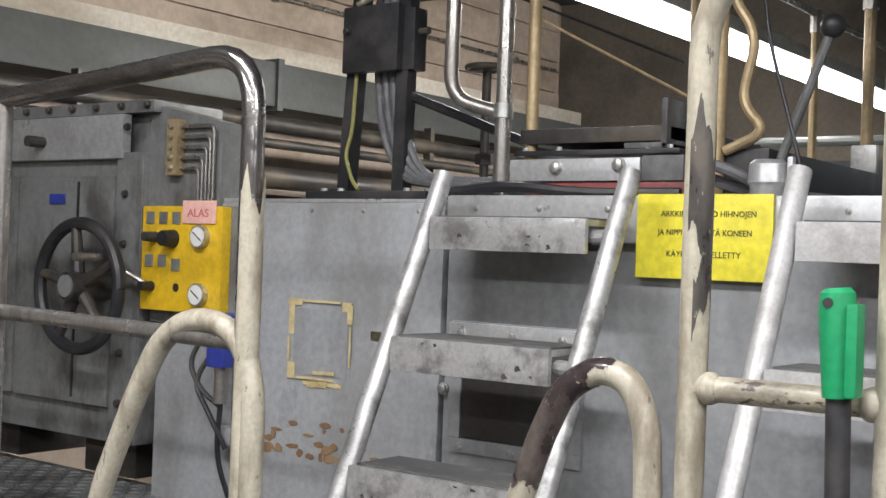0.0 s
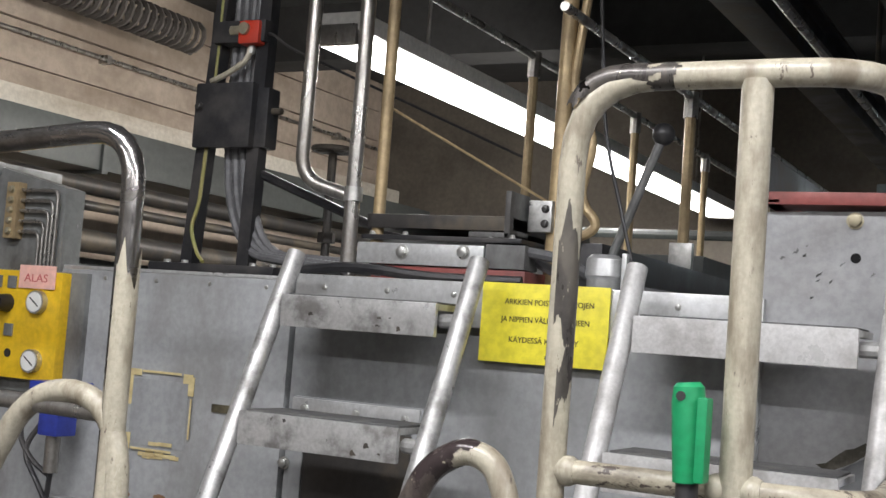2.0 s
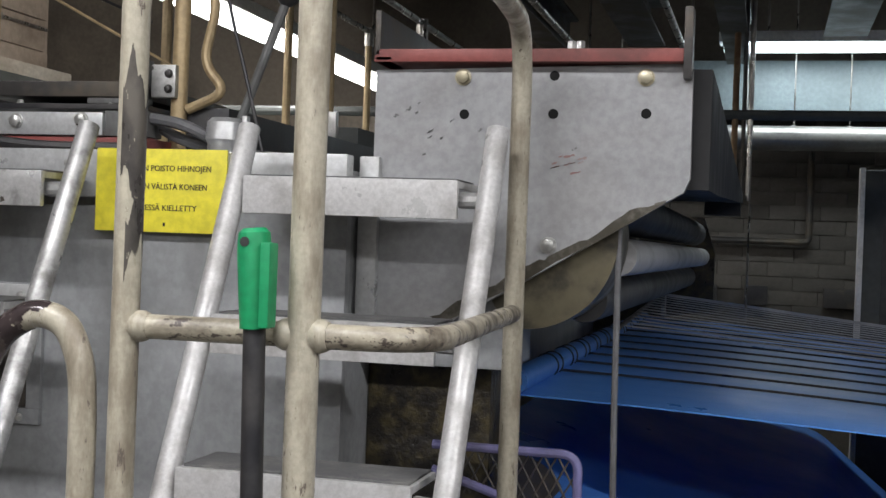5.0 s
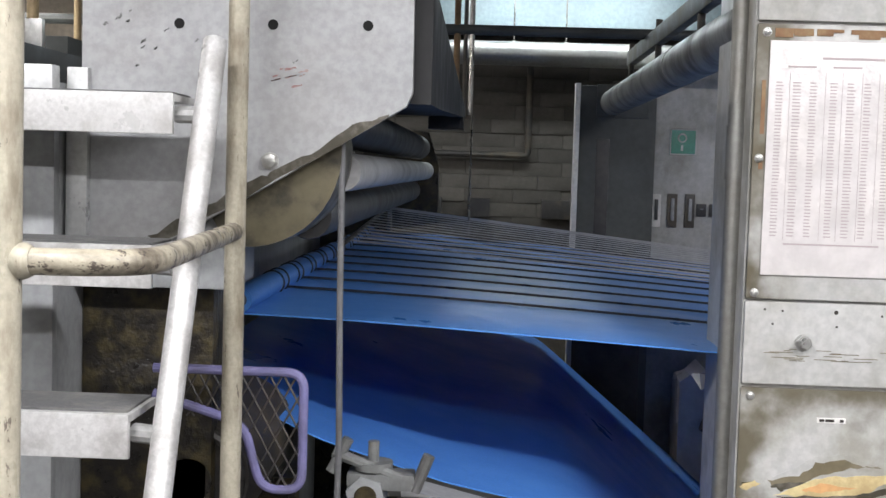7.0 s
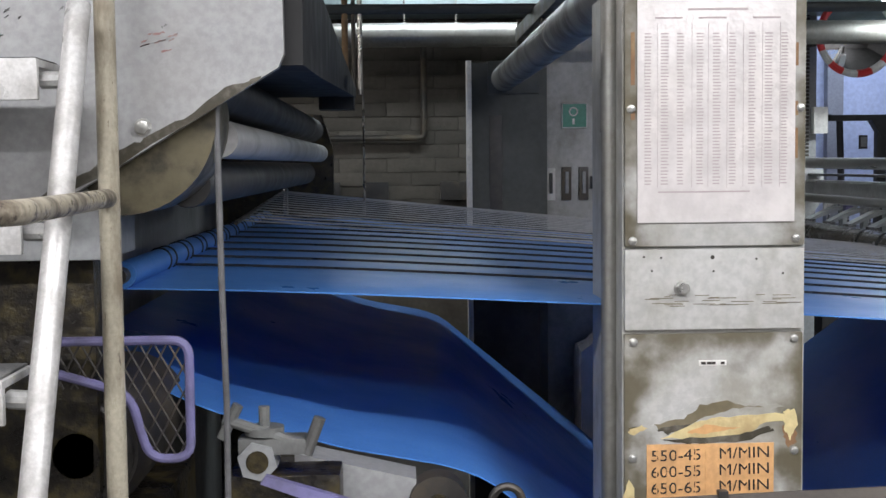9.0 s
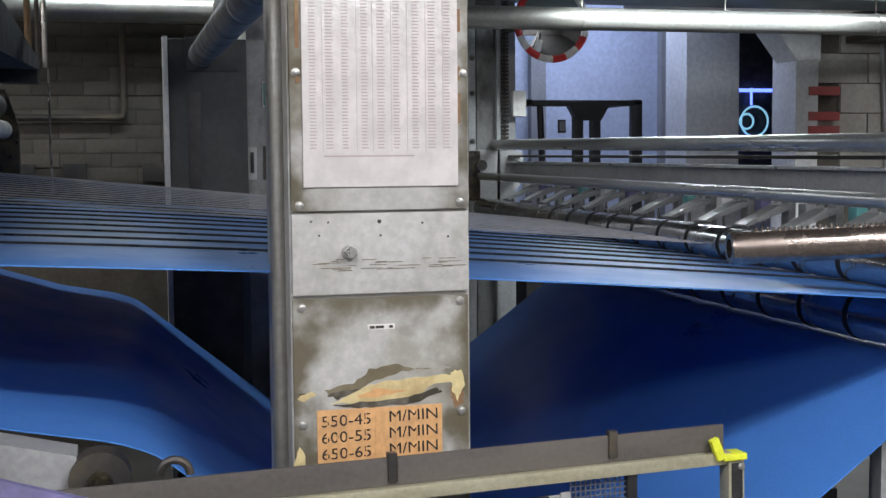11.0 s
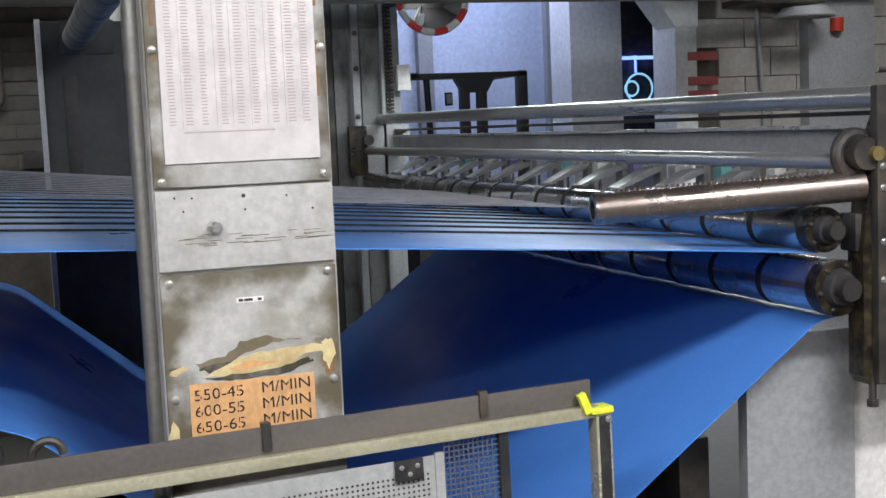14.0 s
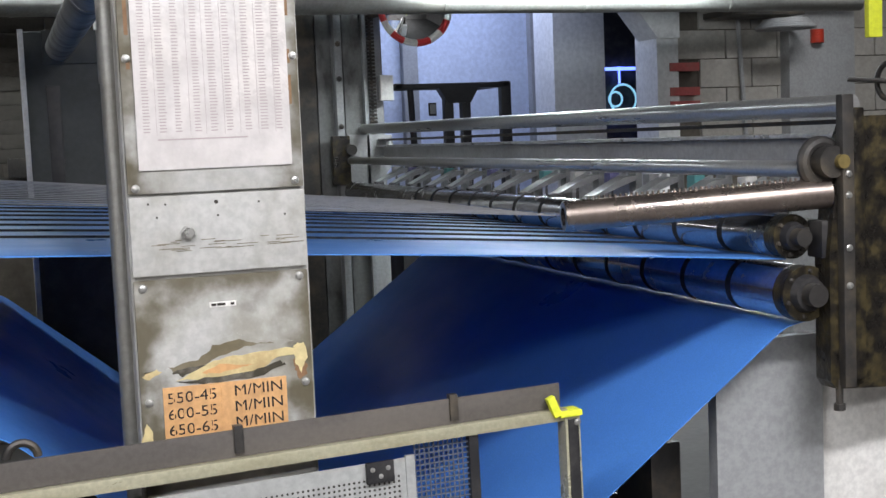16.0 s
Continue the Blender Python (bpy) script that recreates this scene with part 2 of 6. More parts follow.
WHITEPL = mat("white_plastic", (0.78, 0.77, 0.74), 0.4, 0.0, (0.5, 0.48, 0.44), 0.3, 8, 60, 0.02)
EXITG = mat("green_safety_sign", (0.10, 0.34, 0.24), 0.4, 0.0, (0.08, 0.28, 0.2), 0.2, 10, 60, 0.02)
NEONYEL = mat("fluorescent_yellow_tape", (0.75, 0.80, 0.05), 0.5, 0.0, (0.5, 0.5, 0.05), 0.3, 14, 60, 0.05)
ALUBAR = mat("yellowed_aluminium_profile", (0.52, 0.50, 0.36), 0.35, 0.4, (0.28, 0.25, 0.15), 0.5, 12, 90, 0.03, None, 0, 4, "X")
BROWNBAND = mat("grey_brown_rubber_band", (0.095, 0.085, 0.078), 0.55, 0.0, (0.16, 0.14, 0.12), 0.4, 9, 90, 0.05, None, 0, 4, "X")
PERF = mat("grey_perforated_sheet", (0.40, 0.41, 0.40), 0.42, 0.2, (0.25, 0.25, 0.24), 0.4, 6, 60, 0.04)
MESHBLUE = mat("dark_mesh_wire", (0.10, 0.12, 0.17), 0.5, 0.2, (0.05, 0.05, 0.07), 0.4, 10, 60, 0.02)
TEAL = plain("teal_plastic", (0.15, 0.42, 0.42), 0.4)
FORK = mat("black_forklift_frame", (0.025, 0.025, 0.028), 0.45, 0.0, (0.06, 0.06, 0.06), 0.4, 5, 40, 0.03)


def stained_cover(name, half, top):
    """Pale cover paint with brown glue grime that creeps in from its edges."""
    m = COLUMN.copy()
    m.name = name
    nt = m.node_tree
    b = nt.nodes["Principled BSDF"]
    old = b.inputs["Base Color"].links[0].from_socket
    tc, xyz, ns = nt.nodes.new("ShaderNodeTexCoord"), nt.nodes.new("ShaderNodeSeparateXYZ"), nt.nodes.new("ShaderNodeTexNoise")
    nt.links.new(tc.outputs["Object"], xyz.inputs[0])
    nt.links.new(tc.outputs["Object"], ns.inputs["Vector"])
    ns.inputs["Scale"].default_value, ns.inputs["Detail"].default_value = 11.0, 6.0

    def calc(op, a, c):
        n = nt.nodes.new("ShaderNodeMath")
        n.operation = op
        for i, v in enumerate((a, c)):
            if isinstance(v, (int, float)):
                n.inputs[i].default_value = v
            elif v is not None:
                nt.links.new(v, n.inputs[i])
        return n.outputs[0]

    side = calc("DIVIDE", calc("ABSOLUTE", xyz.outputs[0], None), half)
    up = calc("SUBTRACT", 1.0, calc("MULTIPLY", calc("ABSOLUTE", calc("SUBTRACT", xyz.outputs[2], top), None), 7.0))
    edge = calc("MAXIMUM", side, up)
    grime = calc("ADD", calc("MULTIPLY", edge, 1.0), calc("MULTIPLY", calc("SUBTRACT", ns.outputs["Fac"], 0.5), 1.5))
    r = nt.nodes.new("ShaderNodeMapRange")
    r.interpolation_type = "SMOOTHSTEP"
    r.inputs[1].default_value, r.inputs[2].default_value, r.inputs[4].default_value = 0.50, 1.0, 0.92
    nt.links.new(grime, r.inputs[0])
    x = nt.nodes.new("ShaderNodeMix")
    x.data_type = "RGBA"
    nt.links.new(r.outputs[0], x.inputs["Factor"])
    nt.links.new(old, x.inputs["A"])
    x.inputs["B"].default_value = (0.085, 0.07, 0.036, 1)
    nt.links.new(x.outputs["Result"], b.inputs["Base Color"])
    return m


COVER = stained_cover("glue_stained_cover", 0.17, 1.274)
COVER_UP = stained_cover("rust_edged_cover", 0.19, 1.985)


# ---- mesh helpers ----
def box(bm, x0, x1, y0, y1, z0, z1, bevel=0.0, m=None):
    r = bmesh.ops.create_cube(bm, size=1.0)
    vs = r["verts"]
    for v in vs:
        v.co = Vector(((x0 + x1) / 2 + v.co.x * (x1 - x0), (y0 + y1) / 2 + v.co.y * (y1 - y0), (z0 + z1) / 2 + v.co.z * (z1 - z0)))
        if m:
            v.co = m @ v.co
    if bevel:
        es = list({e for v in vs for e in v.link_edges})
        bmesh.ops.bevel(bm, geom=es, offset=bevel, segments=2, profile=0.7, affect="EDGES")
    return bm


def prism(bm, outline, y0, y1, bevel=0.0, axis="y"):
    """A plate: outline of (a, b) pairs, pushed from y0 to y1 along the axis."""
    def put(a, b, c):
        return {"y": (a, c, b), "x": (c, a, b), "z": (a, b, c)}[axis]
    f0 = bm.faces.new([bm.verts.new(put(a, b, y0)) for a, b in outline])
    ex = bmesh.ops.extrude_face_region(bm, geom=[f0])
    d = Vector(put(0, 0, y1 - y0))
    nv = [g for g in ex["geom"] if isinstance(g, bmesh.types.BMVert)]
    for v in nv:
        v.co += d
    faces = set(f0.link_faces if hasattr(f0, "link_faces") else []) | {f for v in nv for f in v.link_faces} | {f0}
    bmesh.ops.recalc_face_normals(bm, faces=list(faces))
    if bevel:
        es = [e for e in {e for v in nv for e in v.link_edges} if all(w in nv for w in e.verts)]
        bmesh.ops.bevel(bm, geom=es, offset=bevel, segments=2, profile=0.7, affect="EDGES")
    return bm


def fillet(pts, r, n=6):
    """Round the corners of a line of points."""
    pts = [Vector(p) for p in pts]
    if r <= 0 or len(pts) < 3:
        return pts
    out = [pts[0]]
    for a, b, c in zip(pts, pts[1:], pts[2:]):
        u, w = (a - b), (c - b)
        d = min(r, u.length * 0.48, w.length * 0.48)
        p, q = b + u.normalized() * d, b + w.normalized() * d
        for i in range(n + 1):
            t = i / n
            out.append(p * (1 - t) ** 2 + b * 2 * t * (1 - t) + q * t * t)
    out.append(pts[-1])
    return out


def tube(bm, pts, r, seg=12, bend=0.0, caps=True):
    pts = fillet(pts, bend)
    rings = []
    t0 = (pts[1] - pts[0]).normalized()
    nrm = t0.orthogonal().normalized()
    for i, p in enumerate(pts):
        if 0 < i < len(pts) - 1:
            t = ((pts[i + 1] - p).normalized() + (p - pts[i - 1]).normalized()).normalized()
        else:
            t = (pts[1] - pts[0] if i == 0 else pts[-1] - pts[-2]).normalized()
        nrm = (nrm - t * nrm.dot(t)).normalized()
        bi = t.cross(nrm)
        rr = r[i] if isinstance(r, (list, tuple)) else r
        rings.append([bm.verts.new(p + (nrm * math.cos(2 * math.pi * k / seg) + bi * math.sin(2 * math.pi * k / seg)) * rr) for k in range(seg)])
    for a, b in zip(rings, rings[1:]):
        for k in range(seg):
            f = bm.faces.new((a[k], a[(k + 1) % seg], b[(k + 1) % seg], b[k]))
            f.smooth = True
    if caps:
        bm.faces.new(rings[0][::-1])
        bm.faces.new(rings[-1])
    return bm


def bolt(bm, x, y, z, r=0.012, h=0.009, d="-y"):
    """A hexagon head with a washer, seated at a face and pointing along d."""
    v = {"-y": Vector((0, -1, 0)), "z": Vector((0, 0, 1)), "x": Vector((1, 0, 0)), "-x": Vector((-1, 0, 0))}[d]
    p = Vector((x, y, z))
    tube(bm, [p, p + v * h * 0.25], r * 1.25, 14)
    tube(bm, [p + v * h * 0.25, p + v * h * 0.9, p + v * h], [r, r, r * 0.8], 6)
    return bm


def ring(bm, c, R, r, axis="y", n=28, seg=8, a0=0.0, a1=2 * math.pi):
    full = abs(a1 - a0 - 2 * math.pi) < 1e-6
    pts = []
    for i in range(n + 1):
        a = a0 + (a1 - a0) * i / n
        u, w = math.cos(a) * R, math.sin(a) * R
        off = {"y": (u, 0, w), "x": (0, u, w), "z": (u, w, 0)}[axis]
        pts.append(Vector(c) + Vector(off))
    return tube(bm, pts, r, seg, 0, not full)


def jag(outline, amount, rnd, n=4):
    """Roughens an outline, as of torn paper."""
    out = []
    for (a, b), (c, d) in zip(outline, outline[1:] + outline[:1]):
        for i in range(n):
            f = i / n
            out.append((a + (c - a) * f + rnd.uniform(-amount, amount), b + (d - b) * f + rnd.uniform(-amount, amount)))
    return out


def B():
    return bmesh.new()


def thing(name, x, y, z, label, category, group="", kind=""):
    ob = new(name)
    ob.empty_display_size = 0.1
    ob.location = (x, y, z)
    return tagged(ob, label, category, group, kind)


def world_base(ob):
    p = Vector(ob.location)
    while ob.parent:
        ob = ob.parent
        p += Vector(ob.location)
    return p


def smooth_by_angle(me):
    me.shade_smooth() if hasattr(me, "shade_smooth") else None
    me.set_sharp_from_angle(angle=radians(35)) if hasattr(me, "set_sharp_from_angle") else None


SINGLE = {"hatch_bolt", "screw", "cover_bolt", "brass_bolt", "drilled_hole", "weld_bead", "step_bracket", "beam_bolt", "slide_bolt",
          "base_bolt", "carriage_bolt", "old_tape", "hanger", "ledge_clip"}


def clusters(bm, near=0.03):
    """The groups of faces of a bmesh that touch or nearly touch."""
    left, groups = set(bm.verts), []
    while left:
        todo, isle = [left.pop()], []
        while todo:
            v = todo.pop()
            isle.append(v)
            for e in v.link_edges:
                w = e.other_vert(v)
                if w in left:
                    left.remove(w)
                    todo.append(w)
        c = sum((v.co for v in isle), Vector()) / len(isle)
        for g in groups:
            if (g[0] - c).length < near:
                g[1].extend(isle)
                break
        else:
            groups.append((c, isle))
    return [g[1] for g in groups]


def part(name, bm, material, parent, label=""):
    """Links a bmesh, given in world coordinates, as one mesh under a thing or a part; small fixings become one part each."""
    if name in SINGLE:
        groups = clusters(bm)
        if len(groups) > 1:
            for g in groups:
                one, at = bmesh.new(), {}
                for v in g:
                    at[v] = one.verts.new(v.co)
                for f in {f for v in g for f in v.link_faces}:
                    one.faces.new([at[v] for v in f.verts]).smooth = f.smooth
                last = part(name + "_", one, material, parent, label)
                last.name = name
            bm.free()
            return last
    name = name.rstrip("_")
    me = bpy.data.meshes.new(name)
    off = world_base(parent) if parent else Vector()
    bmesh.ops.translate(bm, verts=bm.verts, vec=-off)
    bm.to_mesh(me)
    bm.free()
    smooth_by_angle(me)
    me.materials.append(material)
    ob = new(name, me)
    if parent:
        ob.parent = parent
    if label:
        ob["label"] = label
    return ob


def solo(name, bm, material, label, category, group="", kind=""):
    """A thing of one mesh, with its origin at its base."""
    lo = Vector([min(v.co[i] for v in bm.verts) for i in range(3)])
    hi = Vector([max(v.co[i] for v in bm.verts) for i in range(3)])
    base = Vector(((lo.x + hi.x) / 2, (lo.y + hi.y) / 2, lo.z))
    me = bpy.data.meshes.new(name)
    bmesh.ops.translate(bm, verts=bm.verts, vec=-base)
    bm.to_mesh(me)
    bm.free()
    smooth_by_angle(me)
    me.materials.append(material)
    ob = new(name, me)
    ob.location = base
    return tagged(ob, label, category, group, kind)


def lettering(name, text, size, material, parent, m, squeeze=1.0):
    """Writing as a thin mesh; m places its lower left corner (text runs along x, up along y)."""
    cu = bpy.data.curves.new(name, "FONT")
    cu.body, cu.size, cu.extrude, cu.resolution_u = text, size, 0.0004, 3
    tmp = new(name, cu)
    me = bpy.data.meshes.new_from_object(tmp.evaluated_get(bpy.context.evaluated_depsgraph_get()))
    bpy.data.objects.remove(tmp)
    me.transform(Matrix.Translation(-world_base(parent)) @ m @ Matrix.Diagonal((squeeze, 1, 1, 1)))
    me.materials.clear()
    me.materials.append(material)
    ob = new(name, me)
    ob.parent = parent
    return ob


FACE = Matrix.Rotation(radians(90), 4, "X")      # lays writing upright, facing -y


# ---- the hall ----
WEST, NORTH, CEILING = -4.2, 6.6, 3.3


def hall():
    bm = box(B(), -6, 12, -4.5, 13, -0.2, 0.0)
    part("floor", bm, FLOOR, None)
    bm = box(B(), -6, 12, -4.5, 13, CEILING, CEILING + 0.2)
    for y in (0.4, 2.6, 4.8, 7.4):
        box(bm, -4.2, 8.0, y, y + 0.22, CEILING - 0.28, CEILING)
    part("ceiling", bm, CEIL, None)
    part("wall_west", box(B(), WEST - 0.3, WEST, -4.5, 13, 0, CEILING), CONCRETE, None)
    # south and east walls lie out of view, added to close the hall
    part("wall_south", box(B(), WEST, 9.0, -4.2, -4.0, 0, CEILING), HALLWALL, None)
    part("wall_east", box(B(), 9.0, 9.3, -4.2, 13, 0, CEILING), HALLWALL, None)
    part("wall_north", box(B(), WEST, 2.05, NORTH + 0.02, NORTH + 0.3, 0, CEILING), MORTAR, None)
    part("wall_link", box(B(), 2.05, 2.2, NORTH + 0.02, 9.2, 0, CEILING), MORTAR, None)
    part("wall_far", box(B(), 2.05, 9.0, 9.2, 9.5, 0, CEILING), WHITEWALL, None)
    for o in ("floor", "ceiling", "wall_west", "wall_south", "wall_east", "wall_north", "wall_link", "wall_far"):
        lab = {"floor": "worn grey concrete floor", "ceiling": "dark ceiling with deep beams", "wall_west": "board-marked brown concrete wall",
               "wall_north": "grey block wall behind the machine", "wall_far": "white painted wall of the far hall"}.get(o, "plain wall added to close the hall")
        tagged(bpy.data.objects[o], lab, o.split("_")[0], "", "structure")


hall()


LEDGE = mat("chalky_ledge", (0.66, 0.62, 0.54), 0.8, 0.0, (0.3, 0.24, 0.17), 0.7, 3.0, 40, 0.3, None, 0, 3, "Y")


def west_wall_bands():
    t = thing("wall_ledge", WEST + 0.12, 3.0, 2.52, "pale concrete ledge along the brown wall", "ledge", "", "structure")
    part("ledge", box(B(), WEST, WEST + 0.22, -2, 6.55, 2.52, 2.60, 0.01), LEDGE, t)
    part("ledge_board", box(B(), WEST, WEST + 0.05, -2, 6.55, 2.60, 2.72, 0.006), CONCRETE, t)
    # boards of the concrete above the ledge
    t = thing("concrete_boards", WEST + 0.02, 3.0, 2.74, "brown board-marked concrete courses", "wall", "", "structure")
    for i, z in enumerate((2.735, 2.925, 3.115)):
        part("board", box(B(), WEST, WEST + 0.03 + 0.008 * (i % 2), -2, 6.55, z, z + 0.182, 0.006), CONCRETE, t)
    bm = tube(B(), [(WEST + 0.07, -1.5, 2.86), (WEST + 0.07, 6.5, 2.86)], 0.011, 8)
    for y in range(0, 7):
        box(bm, WEST + 0.03, WEST + 0.085, y, y + 0.03, 2.84, 2.88)
    solo("wall_conduit", bm, STEEL, "thin steel conduit clipped to the concrete wall", "conduit")
    t = thing("flat_duct", -3.9, 3.0, 2.28, "long grey-green flat duct along the wall", "duct")
    part("duct_body", box(B(), -4.15, -3.72, -2, 6.5, 2.28, 2.47, 0.012), GREENDUCT, t)
    for y in (0.2, 1.9, 3.6, 5.3):
        part("duct_flange", box(B(), -4.16, -3.705, y, y + 0.035, 2.265, 2.485, 0.004), GREENDUCT, t)
    t = thing("flat_duct", -3.85, 3.0, 1.62, "long grey-green flat duct along the wall", "duct")
    part("duct_body", box(B(), -4.1, -3.55, -2, 6.5, 1.62, 1.90, 0.012), GREENDUCT, t)
    for y in (0.2, 1.9, 3.6, 5.3):
        part("duct_foot", box(B(), -4.0, -3.65, y, y + 0.05, 0.0, 1.62, 0.004), DARK, t)
    bm = B()
    for z, r, x in ((2.19, 0.035, -3.6), (2.10, 0.02, -3.5), (1.96, 0.045, -3.45)):
        tube(bm, [(x, -2, z), (x, 6.5, z)], r, 12)
    for y in (0.5, 2.5, 4.5):
        box(bm, -4.19, -3.40, y, y + 0.03, 1.905, 1.925)
        box(bm, -3.62, -3.58, y, y + 0.03, 1.925, 2.28)
    solo("wall_pipe", bm, DARK, "set of dark oily steel pipes along the wall", "pipe")
    # coiled cable on a tray high on the wall
    bm = B()
    pts = []
    for i in range(900):
        a = i * 0.55
        pts.append(Vector((-3.75 + 0.07 * math.cos(a), 0.4 + i * 0.0042, 2.98 + 0.07 * math.sin(a))))
    tube(bm, pts, 0.012, 5)
    solo("flexible_duct", bm, BROWNBAND, "grey ribbed flexible hose under the ceiling", "hose")


west_wall_bands()


def luminaires():
    def fitting(x0, x1, y0, y1, z, glow, label, along):
        t = thing("ceiling_light", (x0 + x1) / 2, (y0 + y1) / 2, z, label, "lamp", "ceiling lights")
        part("housing", box(B(), x0 - 0.02, x1 + 0.02, y0 - 0.02, y1 + 0.02, z + 0.035, z + 0.085, 0.006), WHITEPL, t)
        part("diffuser", box(B(), x0, x1, y0, y1, z, z + 0.035, 0.012), glow, t)
        bm = B()
        if along == "y":
            for y in (y0 - 0.03, y1):
                box(bm, x0 - 0.01, x1 + 0.01, y, y + 0.03, z - 0.004, z + 0.05, 0.004)
            for y in (y0 + 0.5, y1 - 0.5):
                tube(bm, [((x0 + x1) / 2, y, z + 0.085), ((x0 + x1) / 2, y, CEILING)], 0.006, 6)
        else:
            for x in (x0 + 0.2, x1 - 0.2):
                tube(bm, [(x, (y0 + y1) / 2, z + 0.085), (x, (y0 + y1) / 2, CEILING)], 0.006, 6)
        part("hanger", bm, STEEL, t)
    fitting(-1.93, -1.80, 2.50, 6.4, 2.46, TUBEGLOW, "long lit white fluorescent luminaire over the machine", "y")
    fitting(-0.1, 0.95, 5.70, 5.80, 2.60, COOLGLOW, "lit fluorescent luminaire before the block wall", "x")
    fitting(2.5, 4.2, 5.6, 5.75, 2.33, COOLGLOW, "lit fluorescent luminaire over the machine's far end", "x")
    for x, y, half in ((-1.7, -2.3, 1.3), (1.5, -2.3, 1.3), (-0.9, 0.1, 1.0), (2.0, 0.1, 1.0)):
        fitting(x - half, x + half, y - 0.07, y + 0.07, 3.06, TUBEGLOW, "lit fluorescent luminaire over the walkway", "x")


luminaires()


# ---- left machine: side panels, deck and what stands on it ----
def machine_body():
    t = thing("press_machine", -1.3, 2.4, 0.0, "grey painted steel machine body with bolted side panels", "machine")
    part("body", box(B(), -2.30, -0.56, 1.83, 5.0, 0.02, 1.775, 0.008), GREY, t)
    part("side_panel", box(B(), -2.30, -1.459, 1.80, 1.83, 0.05, 1.785, 0.005), GREY_CHIP, t, "grey panel with torn tape and rust scars")
    part("side_panel", box(B(), -1.450, -0.56, 1.806, 1.83, 0.05, 1.70, 0.004), GREY, t)
    part("edge_strip", box(B(), -1.450, -0.56, 1.794, 1.83, 1.715, 1.80, 0.005), SILVER, t, "scuffed metal strip along the top edge")
    part("edge_strip", box(B(), -2.30, -1.459, 1.803, 1.86, 1.785, 1.793, 0.003), SILVER, t)
    # hatch under the ladder; a dark plate stands in for its shaded opening
    h = part("hatch_frame", B_frame(-1.43, -1.13, 1.30, 1.555, 0.028, 1.795, 1.806), GREY, t)
    part("hatch_opening", box(B(), -1.40, -1.16, 1.7965, 1.8055, 1.33, 1.50, 0.003), DARK, h, "dark plate standing for the unlit hatch opening")
    part("hatch_strip", box(B(), -1.43, -1.14, 1.788, 1.797, 1.512, 1.553, 0.003), SILVER, h)
    bm = B()
    for x in (-1.40, -1.28, -1.17):
        bolt(bm, x, 1.788, 1.533, 0.007, 0.006)
        bolt(bm, x, 1.795, 1.312, 0.006, 0.005)
    bolt(bm, -1.445, 1.80, 1.42, 0.010, 0.012)
    part("hatch_bolt", bm, BOLT, h)
    part("name_tag", box(B(), -1.635, -1.570, 1.796, 1.80, 1.503, 1.520, 0.001), BEIGE, t)
    # old taped frame and its scars
    bm = B()
    rnd = random.Random(3)
    for x0, x1, z0, z1 in ((-1.868, -1.852, 1.50, 1.57), (-1.87, -1.83, 1.563, 1.577), (-1.715, -1.69, 1.555, 1.575), (-1.70, -1.685, 1.53, 1.57), (-1.866, -1.845, 1.405, 1.44),
                           (-1.826, -1.72, 1.571, 1.576), (-1.867, -1.861, 1.445, 1.495), (-1.691, -1.687, 1.44, 1.525), (-1.84, -1.73, 1.406, 1.411)):
        k = len(bm.faces) // 6
        box(bm, x0, x1, 1.7975 - 0.0005 * k, 1.7985 - 0.0005 * k, z0, z1)
    part("old_tape", bm, TAPE, t)
    bm = B()
    box(bm, -1.853, -1.70, 1.7986, 1.7999, 1.415, 1.557)
    part("note_mark", bm, GREY, t, "clean rectangle where a sheet was taped")
    bm = B()
    for i in range(34):
        x = -2.02 + rnd.random() * 0.42
        z = 1.24 + rnd.random() ** 1.6 * 0.075
        w, h2 = 0.006 + rnd.random() * 0.018, 0.004 + rnd.random() * 0.009
        n = 7
        prism(bm, [(x + w * math.cos(6.283 * k / n) * (0.6 + rnd.random() * 0.5), z + h2 * math.sin(6.283 * k / n) * (0.6 + rnd.random() * 0.5)) for k in range(n)], 1.7995, 1.7988 - 0.00005 * i)
        part("rust_scar", bm, RUST, t, "brown rust where paint has flaked")
        bm = B()
    for i in range(9):
        x = -1.85 + rnd.random() * 0.12
        z = 1.385 + rnd.random() * 0.035
        box(bm, x, x + 0.02 + rnd.random() * 0.03, 1.7984 - 0.0004 * i, 1.7996 - 0.0004 * i, z, z + 0.008)
    part("torn_label", bm, TAPE, t)
    # small screws along the top
    bm = B()
    for i in range(12):
        bolt(bm, -2.25 + i * 0.145, 1.802 if i < 6 else 1.794, 1.768 if i < 6 else 1.775, 0.005, 0.004)
    part("screw", bm, BOLT, t)


def B_frame(x0, x1, z0, z1, w, y0, y1):
    bm = B()
    box(bm, x0, x1, y0, y1, z0, z0 + w, 0.002)
    box(bm, x0, x1, y0, y1, z1 - w, z1, 0.002)
    box(bm, x0, x0 + w, y0 + 0.0003, y1, z0 + w, z1 - w, 0.002)
    box(bm, x1 - w, x1, y0 + 0.0003, y1, z0 + w, z1 - w, 0.002)
    return bm


machine_body()


